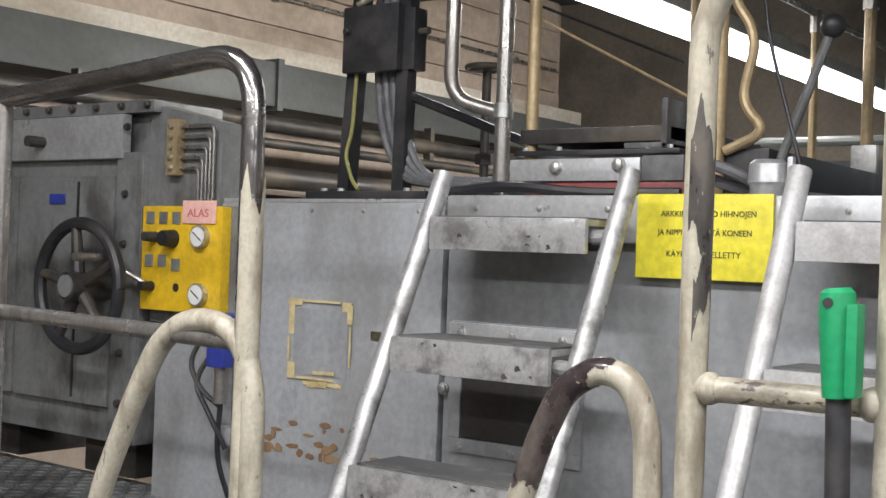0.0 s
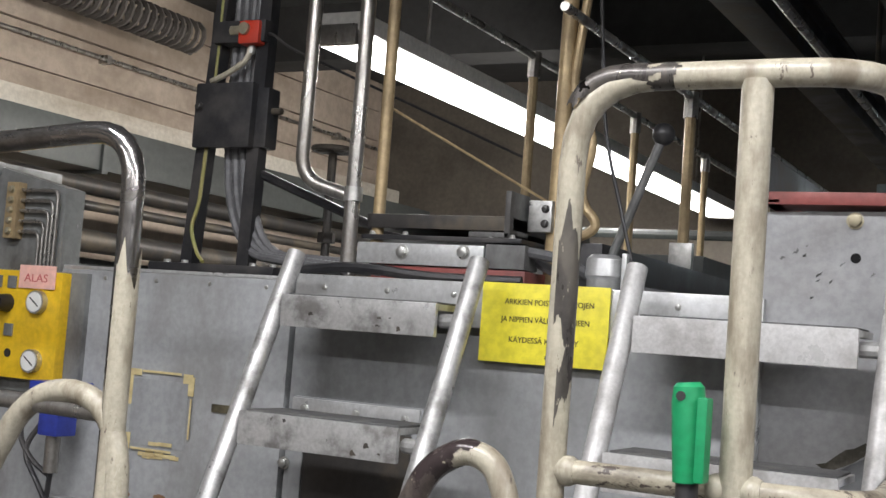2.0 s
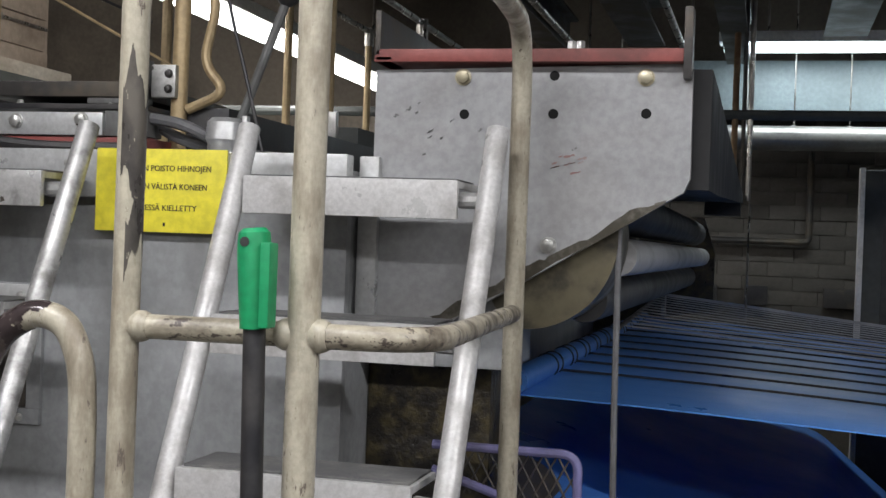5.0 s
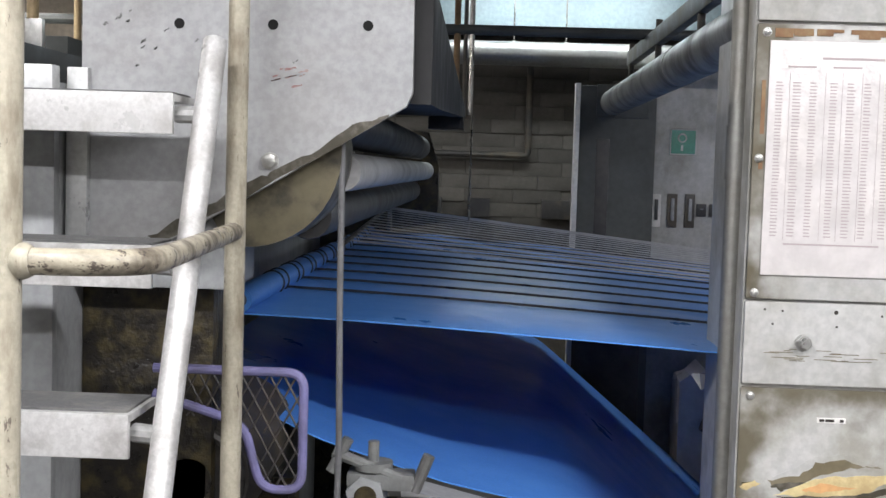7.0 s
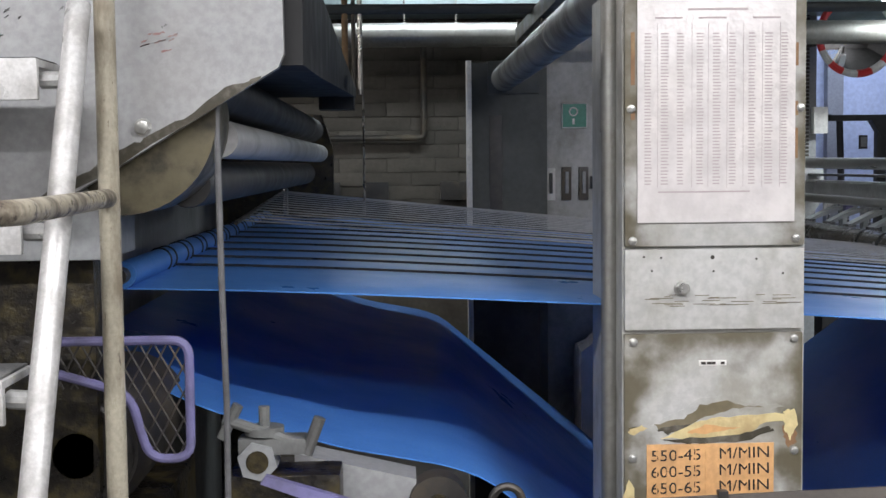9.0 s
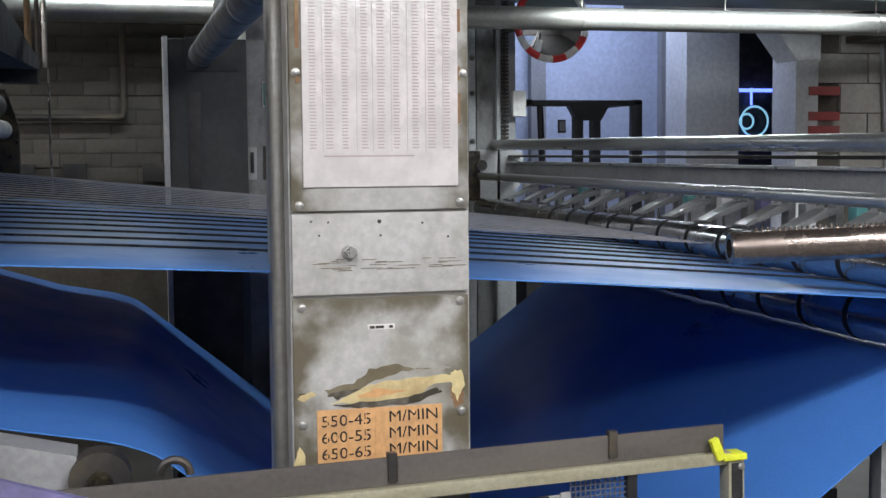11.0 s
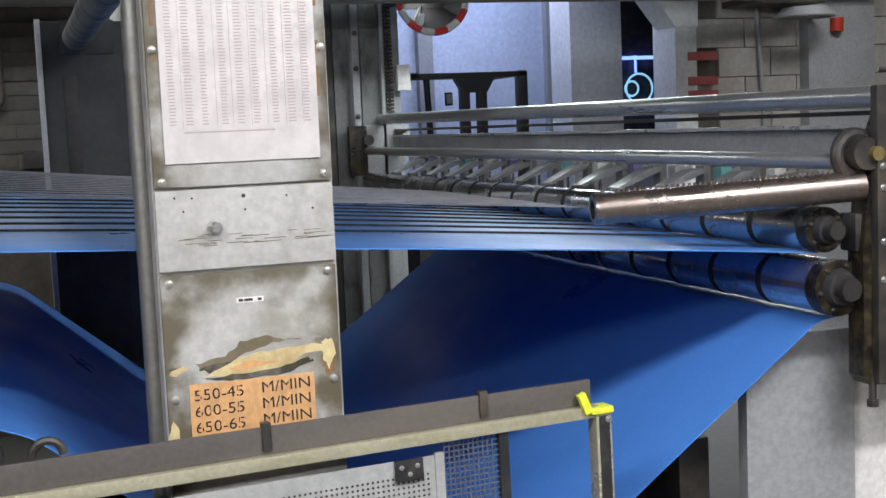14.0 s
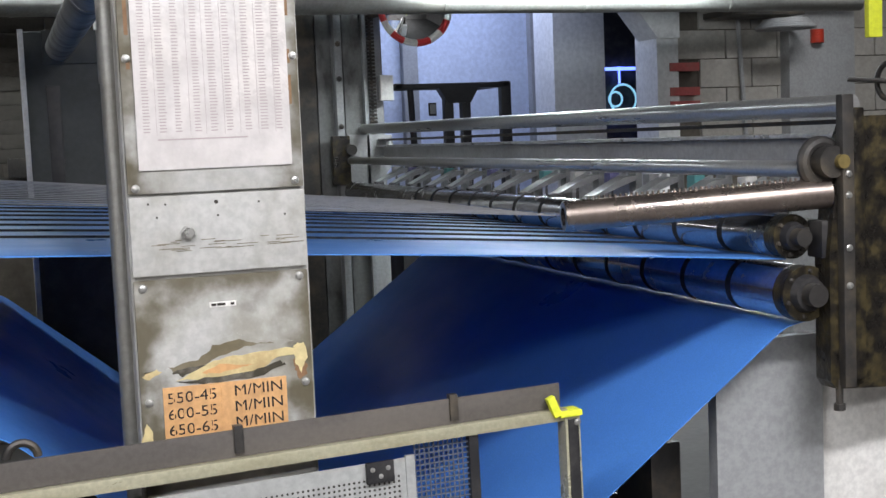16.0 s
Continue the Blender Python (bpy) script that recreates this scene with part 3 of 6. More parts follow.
def warning_sign():
    t = thing("warning_sign", -0.90, 1.79, 1.656, "yellow warning sign with black Finnish lettering", "sign")
    part("sign_plate", box(B(), -1.026, -0.776, 1.786, 1.790, 1.656, 1.802, 0.0012), SIGN, t)
    for text, x, z, s, q in (("ARKKIEN POISTO HIHNOJEN", -0.979, 1.763, 0.0145, 0.93), ("JA NIPPIEN VÄLISTÄ KONEEN", -0.984, 1.731, 0.0145, 0.91), ("KÄYDESSÄ KIELLETTY", -0.967, 1.694, 0.0145, 0.97)):
        lettering("lettering", text, s, BLACKINK, t, Matrix.Translation((x, 1.7853, z)) @ FACE, q)
    part("printers_mark", box(B(), -0.893, -0.889, 1.7850, 1.7861, 1.667, 1.673), BLACKINK, t)


warning_sign()


def ladder(xl, xr, label, wear):
    """Inclined aluminium ladder; the rails lean away from the machine."""
    def y_at(z):
        return 1.70 - (1.80 - z) * 0.47
    rnd = random.Random(int(-xl * 100))
    t = thing("boarding_ladder", (xl + xr) / 2, y_at(1.0), 0.30, label, "ladder", "boarding ladders")
    for x in (xl, xr):
        bm = tube(B(), [(x, y_at(0.30), 0.30), (x, y_at(1.835), 1.835)], 0.0185, 14)
        part("ladder_rail", bm, ALU if wear else ALU_CLEAN, t)
    for i in range(6):
        z = 1.752 - i * 0.217
        y = y_at(z - 0.03) - 0.005
        bm = B()
        box(bm, xl + 0.022, xr - 0.045, y - 0.012, y + 0.0, z - 0.060, z, 0.003)
        box(bm, xl + 0.022, xr - 0.045, y + 0.0, y + 0.125, z - 0.012, z - 0.001, 0.002)
        s = part("step", bm, ALU if wear else ALU_CLEAN, t)
        part("tread", box(B(), xl + 0.028, xr - 0.051, y + 0.004, y + 0.12, z - 0.001, z + 0.003, 0.001), TREAD, s, "dark grip surface")
        if wear:
            for k in range(5):
                x = xl + 0.03 + rnd.random() * (xr - xl - 0.10)
                h = 0.003 + rnd.random() * 0.008
                zz = z - rnd.choice((0.004, 0.006, 0.03, 0.045)) - h
                o = jag([(x, zz), (x + 0.003 + rnd.random() * 0.010, zz + h * 0.2), (x + 0.005, zz + h), (x - 0.001, zz + h * 0.8)], 0.0012, rnd)
                part("scrape", prism(B(), o, y - 0.0118, y - 0.0122 - 0.00006 * k), DARK, s)
        bm = tube(B(), [(xr - 0.046, y + 0.02, z - 0.03), (xr, y_at(z - 0.03), z - 0.03)], 0.013, 10)
        tube(bm, [(xl, y_at(z - 0.03), z - 0.03), (xl + 0.024, y + 0.02, z - 0.03)], 0.013, 10)
        part("step_bracket", bm, ALU, s)


ladder(-1.40, -1.003, "scuffed aluminium boarding ladder with box steps", True)
ladder(-0.706, -0.285, "cleaner aluminium boarding ladder with wide box steps", False)


# ---- guard rails of the walkway ----
def weld(bm, p, r=0.024):
    q = Vector(p)
    tube(bm, [q + Vector((-0.010, 0, 0)), q + Vector((-0.003, 0, 0)), q + Vector((0.003, 0, 0)), q + Vector((0.010, 0, 0))], [r * 0.82, r, r, r * 0.82], 12)


def ragged_sleeve(x, y, z0, z1, r, seed, a0=0, a1=360):
    """A thin skin round an upright tube with ragged upper and lower edges."""
    rnd = random.Random(seed)
    bm = B()
    n = 64
    lo, hi = [], []
    for k in range(n):
        a = radians(a0 + (a1 - a0) * k / (n - 1))
        c, s = x + r * math.cos(a), y + r * math.sin(a)
        lo.append(bm.verts.new((c, s, z0 + 0.022 * math.sin(a * 2 + seed) + 0.009 * math.sin(a * 7 + seed) + rnd.random() * 0.006)))
        hi.append(bm.verts.new((c, s, z1 + 0.026 * math.sin(a * 3 + seed) + 0.010 * math.sin(a * 8 + seed) - rnd.random() * 0.006)))
    for k in range(n - 1):
        f = bm.faces.new((lo[k], lo[k + 1], hi[k + 1], hi[k]))
        f.smooth = True
    return bm


def broken_skin(line, r, seed):
    """A thin skin along a bent tube that breaks up into patches towards both ends."""
    pts = [Vector(p) for p in line]
    dense = [pts[0]]
    for a, b in zip(pts, pts[1:]):
        n = max(1, int((b - a).length / 0.003))
        dense += [a.lerp(b, (i + 1) / n) for i in range(n)]
    bm = tube(B(), dense, r, 56, 0, False)
    n = len(dense)
    total = n * 0.0030
    gone = []
    for k, f in enumerate(list(bm.faces)):
        i = k // 56
        edge = min(i, n - 2 - i) / n * total
        c = f.calc_center_median()
        if edge < 0.045 * (0.4 + 0.9 * noise.noise(c * 38 + Vector((seed, 0, 0))) + 0.5 * noise.noise(c * 110)):
            gone.append(f)
    bmesh.ops.delete(bm, geom=gone, context="FACES")
    return bm


def guard_rails():
    t = thing("guard_rail", -0.4, 1.12, 0.0, "worn cream tubular guard rail with dark bare patches", "railing", "guard rails")
    r = 0.0165
    frame_pts = [(-0.584, 1.10, 0.0), (-0.584, 1.10, 2.018), (-0.222, 1.10, 2.018), (-0.262, 1.78, 2.012), (-0.262, 1.78, 0.0)]
    part("rail_frame", tube(B(), frame_pts, r, 16, 0.105), CREAM, t)
    part("centre_post", tube(B(), [(-0.364, 1.10, 0.0), (-0.364, 1.10, 2.010)], 0.0185, 16), CREAM, t)
    part("mid_rail", tube(B(), [(-0.584, 1.10, 1.546), (-0.215, 1.10, 1.546), (-0.262, 1.78, 1.546)], 0.0145, 14, 0.10), CREAM_DIRTY, t, "cream mid rail stained brown")
    bm = B()
    weld(bm, (-0.563, 1.10, 1.546), 0.0185)
    weld(bm, (-0.384, 1.10, 1.546), 0.0185)
    weld(bm, (-0.344, 1.10, 1.546), 0.0195)
    part("weld_bead", bm, CREAM, t)
    part("bare_patch", ragged_sleeve(-0.584, 1.10, 1.70, 1.835, 0.0169, 5, -105, 95), WORN, t, "dark patch where paint is worn off")
    part("bare_patch", ragged_sleeve(-0.584, 1.10, 1.62, 1.70, 0.0168, 8, -75, 40), WORN, t, "dark patch where paint is worn off")
    arc = [p for p in fillet([(-0.584, 1.10, 1.85), (-0.584, 1.10, 2.018), (-0.45, 1.10, 2.018)], 0.105)][2:]
    part("bare_patch", broken_skin(arc, 0.0170, 7), WORN, t, "dark patch where paint is worn off")
    # rail on the other side of the ladders
    t = thing("guard_rail", -1.5, 1.0, 0.0, "worn steel and cream tubular guard rail", "railing", "guard rails")
    part("rail_frame", tube(B(), [(-1.176, 1.0, 0.0), (-1.184, 1.0, 1.947), (-1.75, 1.0, 1.906), (-2.7, 1.0, 1.870)], 0.0160, 16, 0.085), RAILSTEEL, t)
    part("rail_post", tube(B(), [(-1.75, 1.0, 0.0), (-1.75, 1.0, 1.90)], 0.0150, 14), STEEL, t)
    part("rail_post", tube(B(), [(-2.7, 1.0, 0.0), (-2.7, 1.0, 1.87)], 0.0150, 14), STEEL, t)
    part("mid_rail", tube(B(), [(-1.18, 1.0, 1.555), (-2.7, 1.0, 1.585)], 0.0125, 14), STEEL, t)
    part("painted_length", ragged_sleeve(-1.180, 1.0, 0.02, 1.76, 0.0168, 12), CREAM, t, "cream paint still on the post")
    for pts, lab, m in (
        ([(-1.713, 1.00, 0.300), (-1.473, 1.00, 1.316), (-1.402, 1.00, 1.464), (-1.353, 1.00, 1.546), (-1.300, 1.00, 1.579), (-1.235, 1.00, 1.581), (-1.186, 1.00, 1.553), (-1.165, 1.00, 1.491), (-1.162, 1.00, 0.300)], "worn cream tubular grab hoop beside the ladder", CREAM),
        ([(-0.93, 1.10, 0.3), (-0.812, 1.10, 1.37), (-0.780, 1.10, 1.465), (-0.748, 1.10, 1.530), (-0.700, 1.10, 1.557), (-0.660, 1.10, 1.546), (-0.638, 1.10, 1.500), (-0.634, 1.10, 1.43), (-0.640, 1.10, 0.3)], "tubular grab hoop worn from cream to dark brown", CREAM)):
        h = thing("grab_hoop", pts[0][0], pts[0][1], 0.0, lab, "handrail", "grab hoops")
        line = fillet([(pts[0][0], pts[0][1], 0.0)] + pts[1:-1] + [(pts[-1][0], pts[-1][1], 0.0)], 0.035)
        part("hoop", tube(B(), line, 0.0165, 16), m, h)
        if pts[0][0] > -1:
            k = len(line)
            part("worn_length", broken_skin(line[int(k * 0.12):int(k * 0.60)], 0.0171, 4), DARKTUBE, h, "dark brown worn grip")


guard_rails()


def broom():
    t = thing("broom", -0.40, 1.06, 0.0, "broom with green grip and black handle leaning on the rail", "broom")
    m = [(-0.36, 1.02, 0.02), (-0.409, 1.066, 1.565)]
    part("handle", tube(B(), m, 0.0125, 14), BLACK, t)
    bm = tube(B(), [(-0.4085, 1.066, 1.553), (-0.410, 1.066, 1.60), (-0.4125, 1.067, 1.64), (-0.413, 1.067, 1.658), (-0.4135, 1.067, 1.663)], [0.0165, 0.0185, 0.019, 0.0175, 0.013], 18)
    g = part("grip", bm, GREEN, t, "green plastic grip")
    part("hang_clip", box(B(), -0.397, -0.385, 1.045, 1.07, 1.555, 1.648, 0.004), GREEN, g)
    part("hang_hole", tube(B(), [(-0.4165, 1.0478, 1.648), (-0.4165, 1.0500, 1.648)], 0.0055, 10), BLACK, g)
    part("head", box(B(), -0.50, -0.22, 0.99, 1.05, 0.0, 0.05, 0.01), GREEN, t)


broom()


# ---- end plate with bolts, its red beam and the rollers behind it ----
def end_plate():
    t = thing("end_plate", -0.27, 1.90, 0.0, "pale grey steel end plate with brass bolts and drilled holes", "machine plate")
    out = [(-0.535, 1.951), (-0.006, 1.962), (0.004, 1.952), (0.006, 1.775), (-0.004, 1.752), (-0.262, 1.596), (-0.40, 1.515), (-0.535, 1.515)]
    bm = prism(B(), out, 1.86, 1.885, 0.002)
    part("plate", bm, PLATE, t)
    bm = B()
    for x in (-0.380, -0.071):
        bolt(bm, x, 1.86, 1.939, 0.0115, 0.010)
    part("brass_bolt", bm, BRASS, t, "brass-coloured bolt")
    part("steel_bolt", bolt(B(), -0.223, 1.86, 1.658, 0.0115, 0.010), BOLT, t)
    bm = B()
    for x, z in ((-0.223, 1.942), (-0.376, 1.876), (-0.223, 1.878), (-0.069, 1.880)):
        tube(bm, [(x, 1.8592, z), (x, 1.862, z)], 0.0085, 16)
    part("drilled_hole", bm, plain("hole_black", (0.004, 0.004, 0.004), 0.9), t)
    rnd = random.Random(21)
    edge = [(-0.40, 1.517), (-0.262, 1.598), (-0.03, 1.738), (-0.05, 1.734), (-0.10, 1.712), (-0.16, 1.672), (-0.22, 1.640), (-0.262, 1.622), (-0.31, 1.588), (-0.36, 1.564), (-0.42, 1.527)]
    part("edge_grime", prism(B(), jag(edge, 0.004, rnd), 1.8605, 1.8596), GRIME, t, "brown grime along the lower edge")
    for k in range(8):
        x, z = -0.24 + rnd.random() * 0.09, 1.775 + rnd.random() * 0.03
        w, h = 0.006 + rnd.random() * 0.014, 0.001 + rnd.random() * 0.0025
        part("red_smear", prism(B(), jag([(x, z), (x + w, z + 0.004), (x + w, z + h + 0.004), (x, z + h)], 0.0012, rnd), 1.8605, 1.8597 - 0.00006 * k), SMEAR, t)
    for k in range(12):
        x, z = -0.52 + rnd.random() * 0.34, 1.80 + rnd.random() * 0.10
        w = 0.003 + rnd.random() * 0.009
        part("scuff", prism(B(), jag([(x, z), (x + w, z + w * 0.5), (x + w * 0.8, z + w * 0.9), (x, z + w * 0.3)], 0.002, rnd), 1.8605, 1.8596 - 0.00006 * k), CASTING, t)
    part("backing_panel", box(B(), -0.56, -0.30, 1.90, 2.15, 1.44, 1.77, 0.006), GREY, t)
    part("backing_rib", box(B(), -0.555, -0.52, 1.845, 1.90, 1.50, 1.80, 0.003), SILVER, t)
    part("frame_foot", box(B(), -0.56, -0.33, 1.95, 2.1, 0.0, 1.44, 0.01), GREASE, t, "oil-streaked dark lower frame")
    # red angle beam along the top
    t = thing("red_beam", -0.27, 1.9, 1.955, "dull red painted steel angle on the end plate", "beam")
    bm = box(B(), -0.532, 0.0, 1.835, 1.93, 1.962, 1.984, 0.003)
    box(bm, -0.532, -0.50, 1.835, 4.9, 1.962, 1.972, 0.002)
    part("angle", bm, RED, t)
    part("upright_tab", box(B(), -0.532, -0.522, 1.835, 2.4, 1.972, 2.05, 0.002), DARK, t)
    part("upright_tab", box(B(), -0.010, 0.004, 1.83, 1.87, 1.935, 2.05, 0.002), DARK, t)
    bm = B()
    for x in (-0.20, -0.185):
        bolt(bm, x, 1.885, 1.984, 0.008, 0.02, "z")
    part("beam_bolt", bm, BOLT, t)
    # beige guard over the roll end
    t = thing("roll_guard", -0.30, 2.0, 1.40, "beige curved sheet guard over the roll end", "guard")
    arc = [(-0.268 + 0.158 * math.cos(a), 1.672 + 0.158 * math.sin(a)) for a in [radians(-100 + i * 8) for i in range(16)]]
    bm = prism(B(), arc + [(-0.20, 1.70), (-0.36, 1.62)], 1.89, 2.06, 0.003)
    part("guard_shell", bm, BEIGE, t)
    # dark head beam that runs back from the plate, with its uprights at the far end
    t = thing("head_beam", 0.0, 3.2, 1.72, "black sloping steel beam running back from the end plate", "beam")
    part("side_sheet", prism(B(), [(1.89, 1.957), (1.89, 1.758), (2.30, 1.768), (4.62, 1.850), (4.62, 1.882), (2.10, 1.957)], -0.02, 0.035, 0.003, "x"), MATTBLACK, t)
    part("under_sheet", prism(B(), [(1.89, 1.785), (1.89, 1.765), (4.62, 1.852), (4.62, 1.868)], -0.50, -0.021, 0.002, "x"), MATTBLACK, t)
    part("lower_lip", box(B(), -0.10, 0.03, 4.50, 4.62, 1.800, 1.849, 0.003), BLACK, t)
    for x, m, w in ((0.052, STEEL, 0.010), (0.028, DARK, 0.008), (-0.004, RUST, 0.012)):
        part("upright", tube(B(), [(x, 4.60, 1.86), (x, 4.60, CEILING)], w, 10), m, t)
    part("guide_pin", tube(B(), [(0.060, 4.66, 1.40), (0.060, 4.66, 1.86)], 0.004, 8), STEEL, t)
    t = thing("far_side_frame", -0.3, 5.05, 0.0, "dark oily side frame behind the guide rollers", "machine frame")
    part("frame_plate", prism(B(), [(-0.62, 0.0), (-0.40, 0.0), (-0.40, 1.36), (-0.075, 1.43), (-0.075, 1.66), (-0.12, 1.80), (-0.62, 1.84)], 5.00, 5.04, 0.004), GREASE, t)

end_plate()


def roller(name, x, z, r, y0, y1, material, label, end=None, group=""):
    t = thing(name, x, (y0 + y1) / 2, z, label, "roller", group)
    part("barrel", tube(B(), [(x, y0, z), (x, y0 + 0.004, z), (x, y1 - 0.004, z), (x, y1, z)], [r * 0.96, r, r, r * 0.96], 28), material, t)
    part("journal", tube(B(), [(x, y0 - 0.06, z), (x, y1 + 0.068, z)], r * 0.42, 14), end or STEEL, t)
    return t


roller("guide_roller", -0.158, 1.735, 0.048, 2.05, 4.93, ROLLER, "dark rubber guide roller behind the end plate")
roller("guide_roller", -0.128, 1.642, 0.035, 2.05, 4.93, ROLLER_PALE, "pale grey guide roller behind the end plate")
roller("guide_roller", -0.185, 1.562, 0.042, 2.05, 4.90, ROLLER, "dark guide roller behind the end plate")


# ---- the blue paper web: top run, cords, return run ----
WEB_Y0, WEB_Y1 = 2.27, 4.95
CORD_Y0, CORD_STEP = 2.71, 0.228


def web_top_z(x, y):
    f = max(0.0, (x + 0.36) / 2.56)
    sag = -0.030 * math.sin(math.pi * max(0, min(1, f)))
    return 1.360 - 0.168 * f ** 1.5 + sag * 0.25 + (y - WEB_Y0) / 2.7 * 0.035 * (1 - f)


def sheet(xs, zf, y0, y1, thick, ny=6):
    """A thin sheet along x given by zf(x, y), with real thickness."""
    bm = B()
    rows = []
    for dz in (0, -thick):
        rows.append([[bm.verts.new((x, y0 + (y1 - y0) * j / ny, zf(x, y0 + (y1 - y0) * j / ny) + dz)) for j in range(ny + 1)] for x in xs])
    for k, g in enumerate(rows):
        for a, b in zip(g, g[1:]):
            for j in range(ny):
                q = (a[j], b[j], b[j + 1], a[j + 1])
                bm.faces.new(q if k == 0 else q[::-1])
    top, low = rows
    n = len(xs) - 1
    for i in range(n):
        bm.faces.new((top[i][0], low[i][0], low[i + 1][0], top[i + 1][0]))
        bm.faces.new((top[i][ny], top[i + 1][ny], low[i + 1][ny], low[i][ny]))
    for j in range(ny):
        bm.faces.new((top[0][j], top[0][j + 1], low[0][j + 1], low[0][j]))
        bm.faces.new((top[n][j], low[n][j], low[n][j + 1], top[n][j + 1]))
    bmesh.ops.recalc_face_normals(bm, faces=bm.faces)
    return bm


def return_line(x):
    """Height of the slack return run: gentle from the left, steep to the low point, up to the right roll."""
    pts = [(-0.55, 1.235), (-0.33, 1.180), (-0.19, 1.115), (0.07, 1.035), (0.28, 0.995), (0.36, 0.965), (0.93, 0.49), (1.13, 0.31), (1.25, 0.36), (1.662, 0.670), (2.158, 1.030), (2.25, 1.042), (2.32, 1.05)]
    for (a, za), (b, zb) in zip(pts, pts[1:]):
        if x <= b:
            return za + (zb - za) * (x - a) / (b - a)
    return pts[-1][1]


def blue_web():
    t = thing("paper_web", 0.9, 3.6, 0.3, "wide blue paper web stretched between the two machines", "belt")
    xs = [-0.37 + i * 0.0506 for i in range(51)]

    def rippled(x, y):
        """The web bulges a little between the cords and flutters along its run."""
        away = (WEB_Y1 - y) / (WEB_Y1 - WEB_Y0)
        return web_top_z(x, y) - 0.0018 * (0.5 + 0.5 * math.cos(math.tau * (y - CORD_Y0) / CORD_STEP)) + 0.0012 * noise.noise(Vector((x * 2.2, y * 5.0, 0.7))) * (0.3 + away)
    part("top_run", sheet(xs, rippled, WEB_Y0, WEB_Y1, 0.003, 72), BLUE, t)
    xs = [-0.5 + i * 0.0175 for i in range(157)]

    def low(x, y):
        return sum(return_line(x + d) for d in (-0.024, -0.012, 0, 0.012, 0.024)) / 5
    part("return_run", sheet(xs, low, WEB_Y0, WEB_Y1, 0.003), BLUE, t, "slack blue return run hanging in a valley")
    # cords that lie on the web, and thin strings that come down on it from behind
    t = thing("cord_set", 0.9, 3.6, 1.2, "set of black drive cords stretched over the blue paper", "cord")
    for k in range(10):
        y = CORD_Y0 + k * CORD_STEP
        bm = B()
        pts = []
        for i in range(15):
            x = -0.36 + 2.50 * i / 14
            pts.append(Vector((x, y, web_top_z(x, y) + 0.0045)))
        tube(bm, pts, 0.0032, 6)
        part("cord", bm, CORD, t)
    t = thing("string_set", 0.9, 4.4, 1.25, "fan of thin grey strings over the far half of the paper", "string")
    for k in range(16):
        y = 3.50 + k * 0.095
        top = 1.435 + 0.055 * min(1.0, (y - 3.5) / 1.2)
        part("string", tube(B(), [(-0.27, y, top), (2.15, y, 1.243)], 0.0021, 5), STRING, t)
    part("string_bracket", box(B(), -0.275, -0.262, 4.90, 4.99, 1.38, 1.50, 0.002), STEEL, t)
    part("string_rail", tube(B(), [(-0.275, 3.40, 1.432), (-0.275, 4.99, 1.490)], 0.007, 8), DARK, t)

blue_web()


def wrapped_roll(x, z, r, label):
    """A roll wrapped in the blue paper, with black cord turns round it."""
    t = thing("belt_roll", x, 3.6, z, label, "roller", "belt rolls")
    part("barrel", tube(B(), [(x, WEB_Y0 - 0.01, z), (x, WEB_Y1, z)], r, 28), BLUE, t)
    for k in range(10):
        y = CORD_Y0 + k * CORD_STEP
        for d in (0.0, -0.07):
            part("cord_turn", ring(B(), (x, y + d, z), r, 0.0035, "y", 24, 6), CORD, t)
    part("journal", tube(B(), [(x, WEB_Y0 - 0.05, z), (x, WEB_Y1 + 0.1, z)], 0.016, 14), DARK, t)
    return t


def banded_roll(name, x, z, r, y0, y1, label):
    """A polished roll with narrow dark bands and a bolted hub."""
    t = roller(name, x, z, r, y0, y1, CHROME, label, DARK, "belt rolls")
    # dark rings at cord spacing; on the nip roll they paint in reflected cords
    for k in range(12):
        y = y0 + 0.22 + k * CORD_STEP
        part("band", tube(B(), [(x, y, z), (x, y + 0.022, z)], r + 0.0012, 28), MATTBLACK, t)
    part("end_collar", tube(B(), [(x, y0 - 0.012, z), (x, y0 + 0.030, z)], r + 0.002, 28), GREASE, t)
    part("hub_plate", tube(B(), [(x, y0 - 0.030, z), (x, y0 - 0.011, z)], [r * 0.60, r * 0.72], 24), BLACK, t)
    for k in range(6):
        a = k * math.tau / 6
        part("hub_bolt", bolt(B(), x + r * 0.84 * math.cos(a), y0 - 0.011, z + r * 0.84 * math.sin(a), 0.005, 0.007), DARK, t)
    return t


ROLL_LEFT = wrapped_roll(-0.350, 1.384, 0.026, "paper-wrapped blue roll with black cord turns at the end plate")
ROLL_RIGHT = banded_roll("nip_roll", 2.165, 1.248, 0.052, WEB_Y0 - 0.01, 6.2, "polished steel nip roll pressing on the blue paper")
ROLL_LOW = banded_roll("drive_roll", 2.188, 1.110, 0.066, WEB_Y0 - 0.03, 6.2, "polished steel drive roll over which the paper comes up")


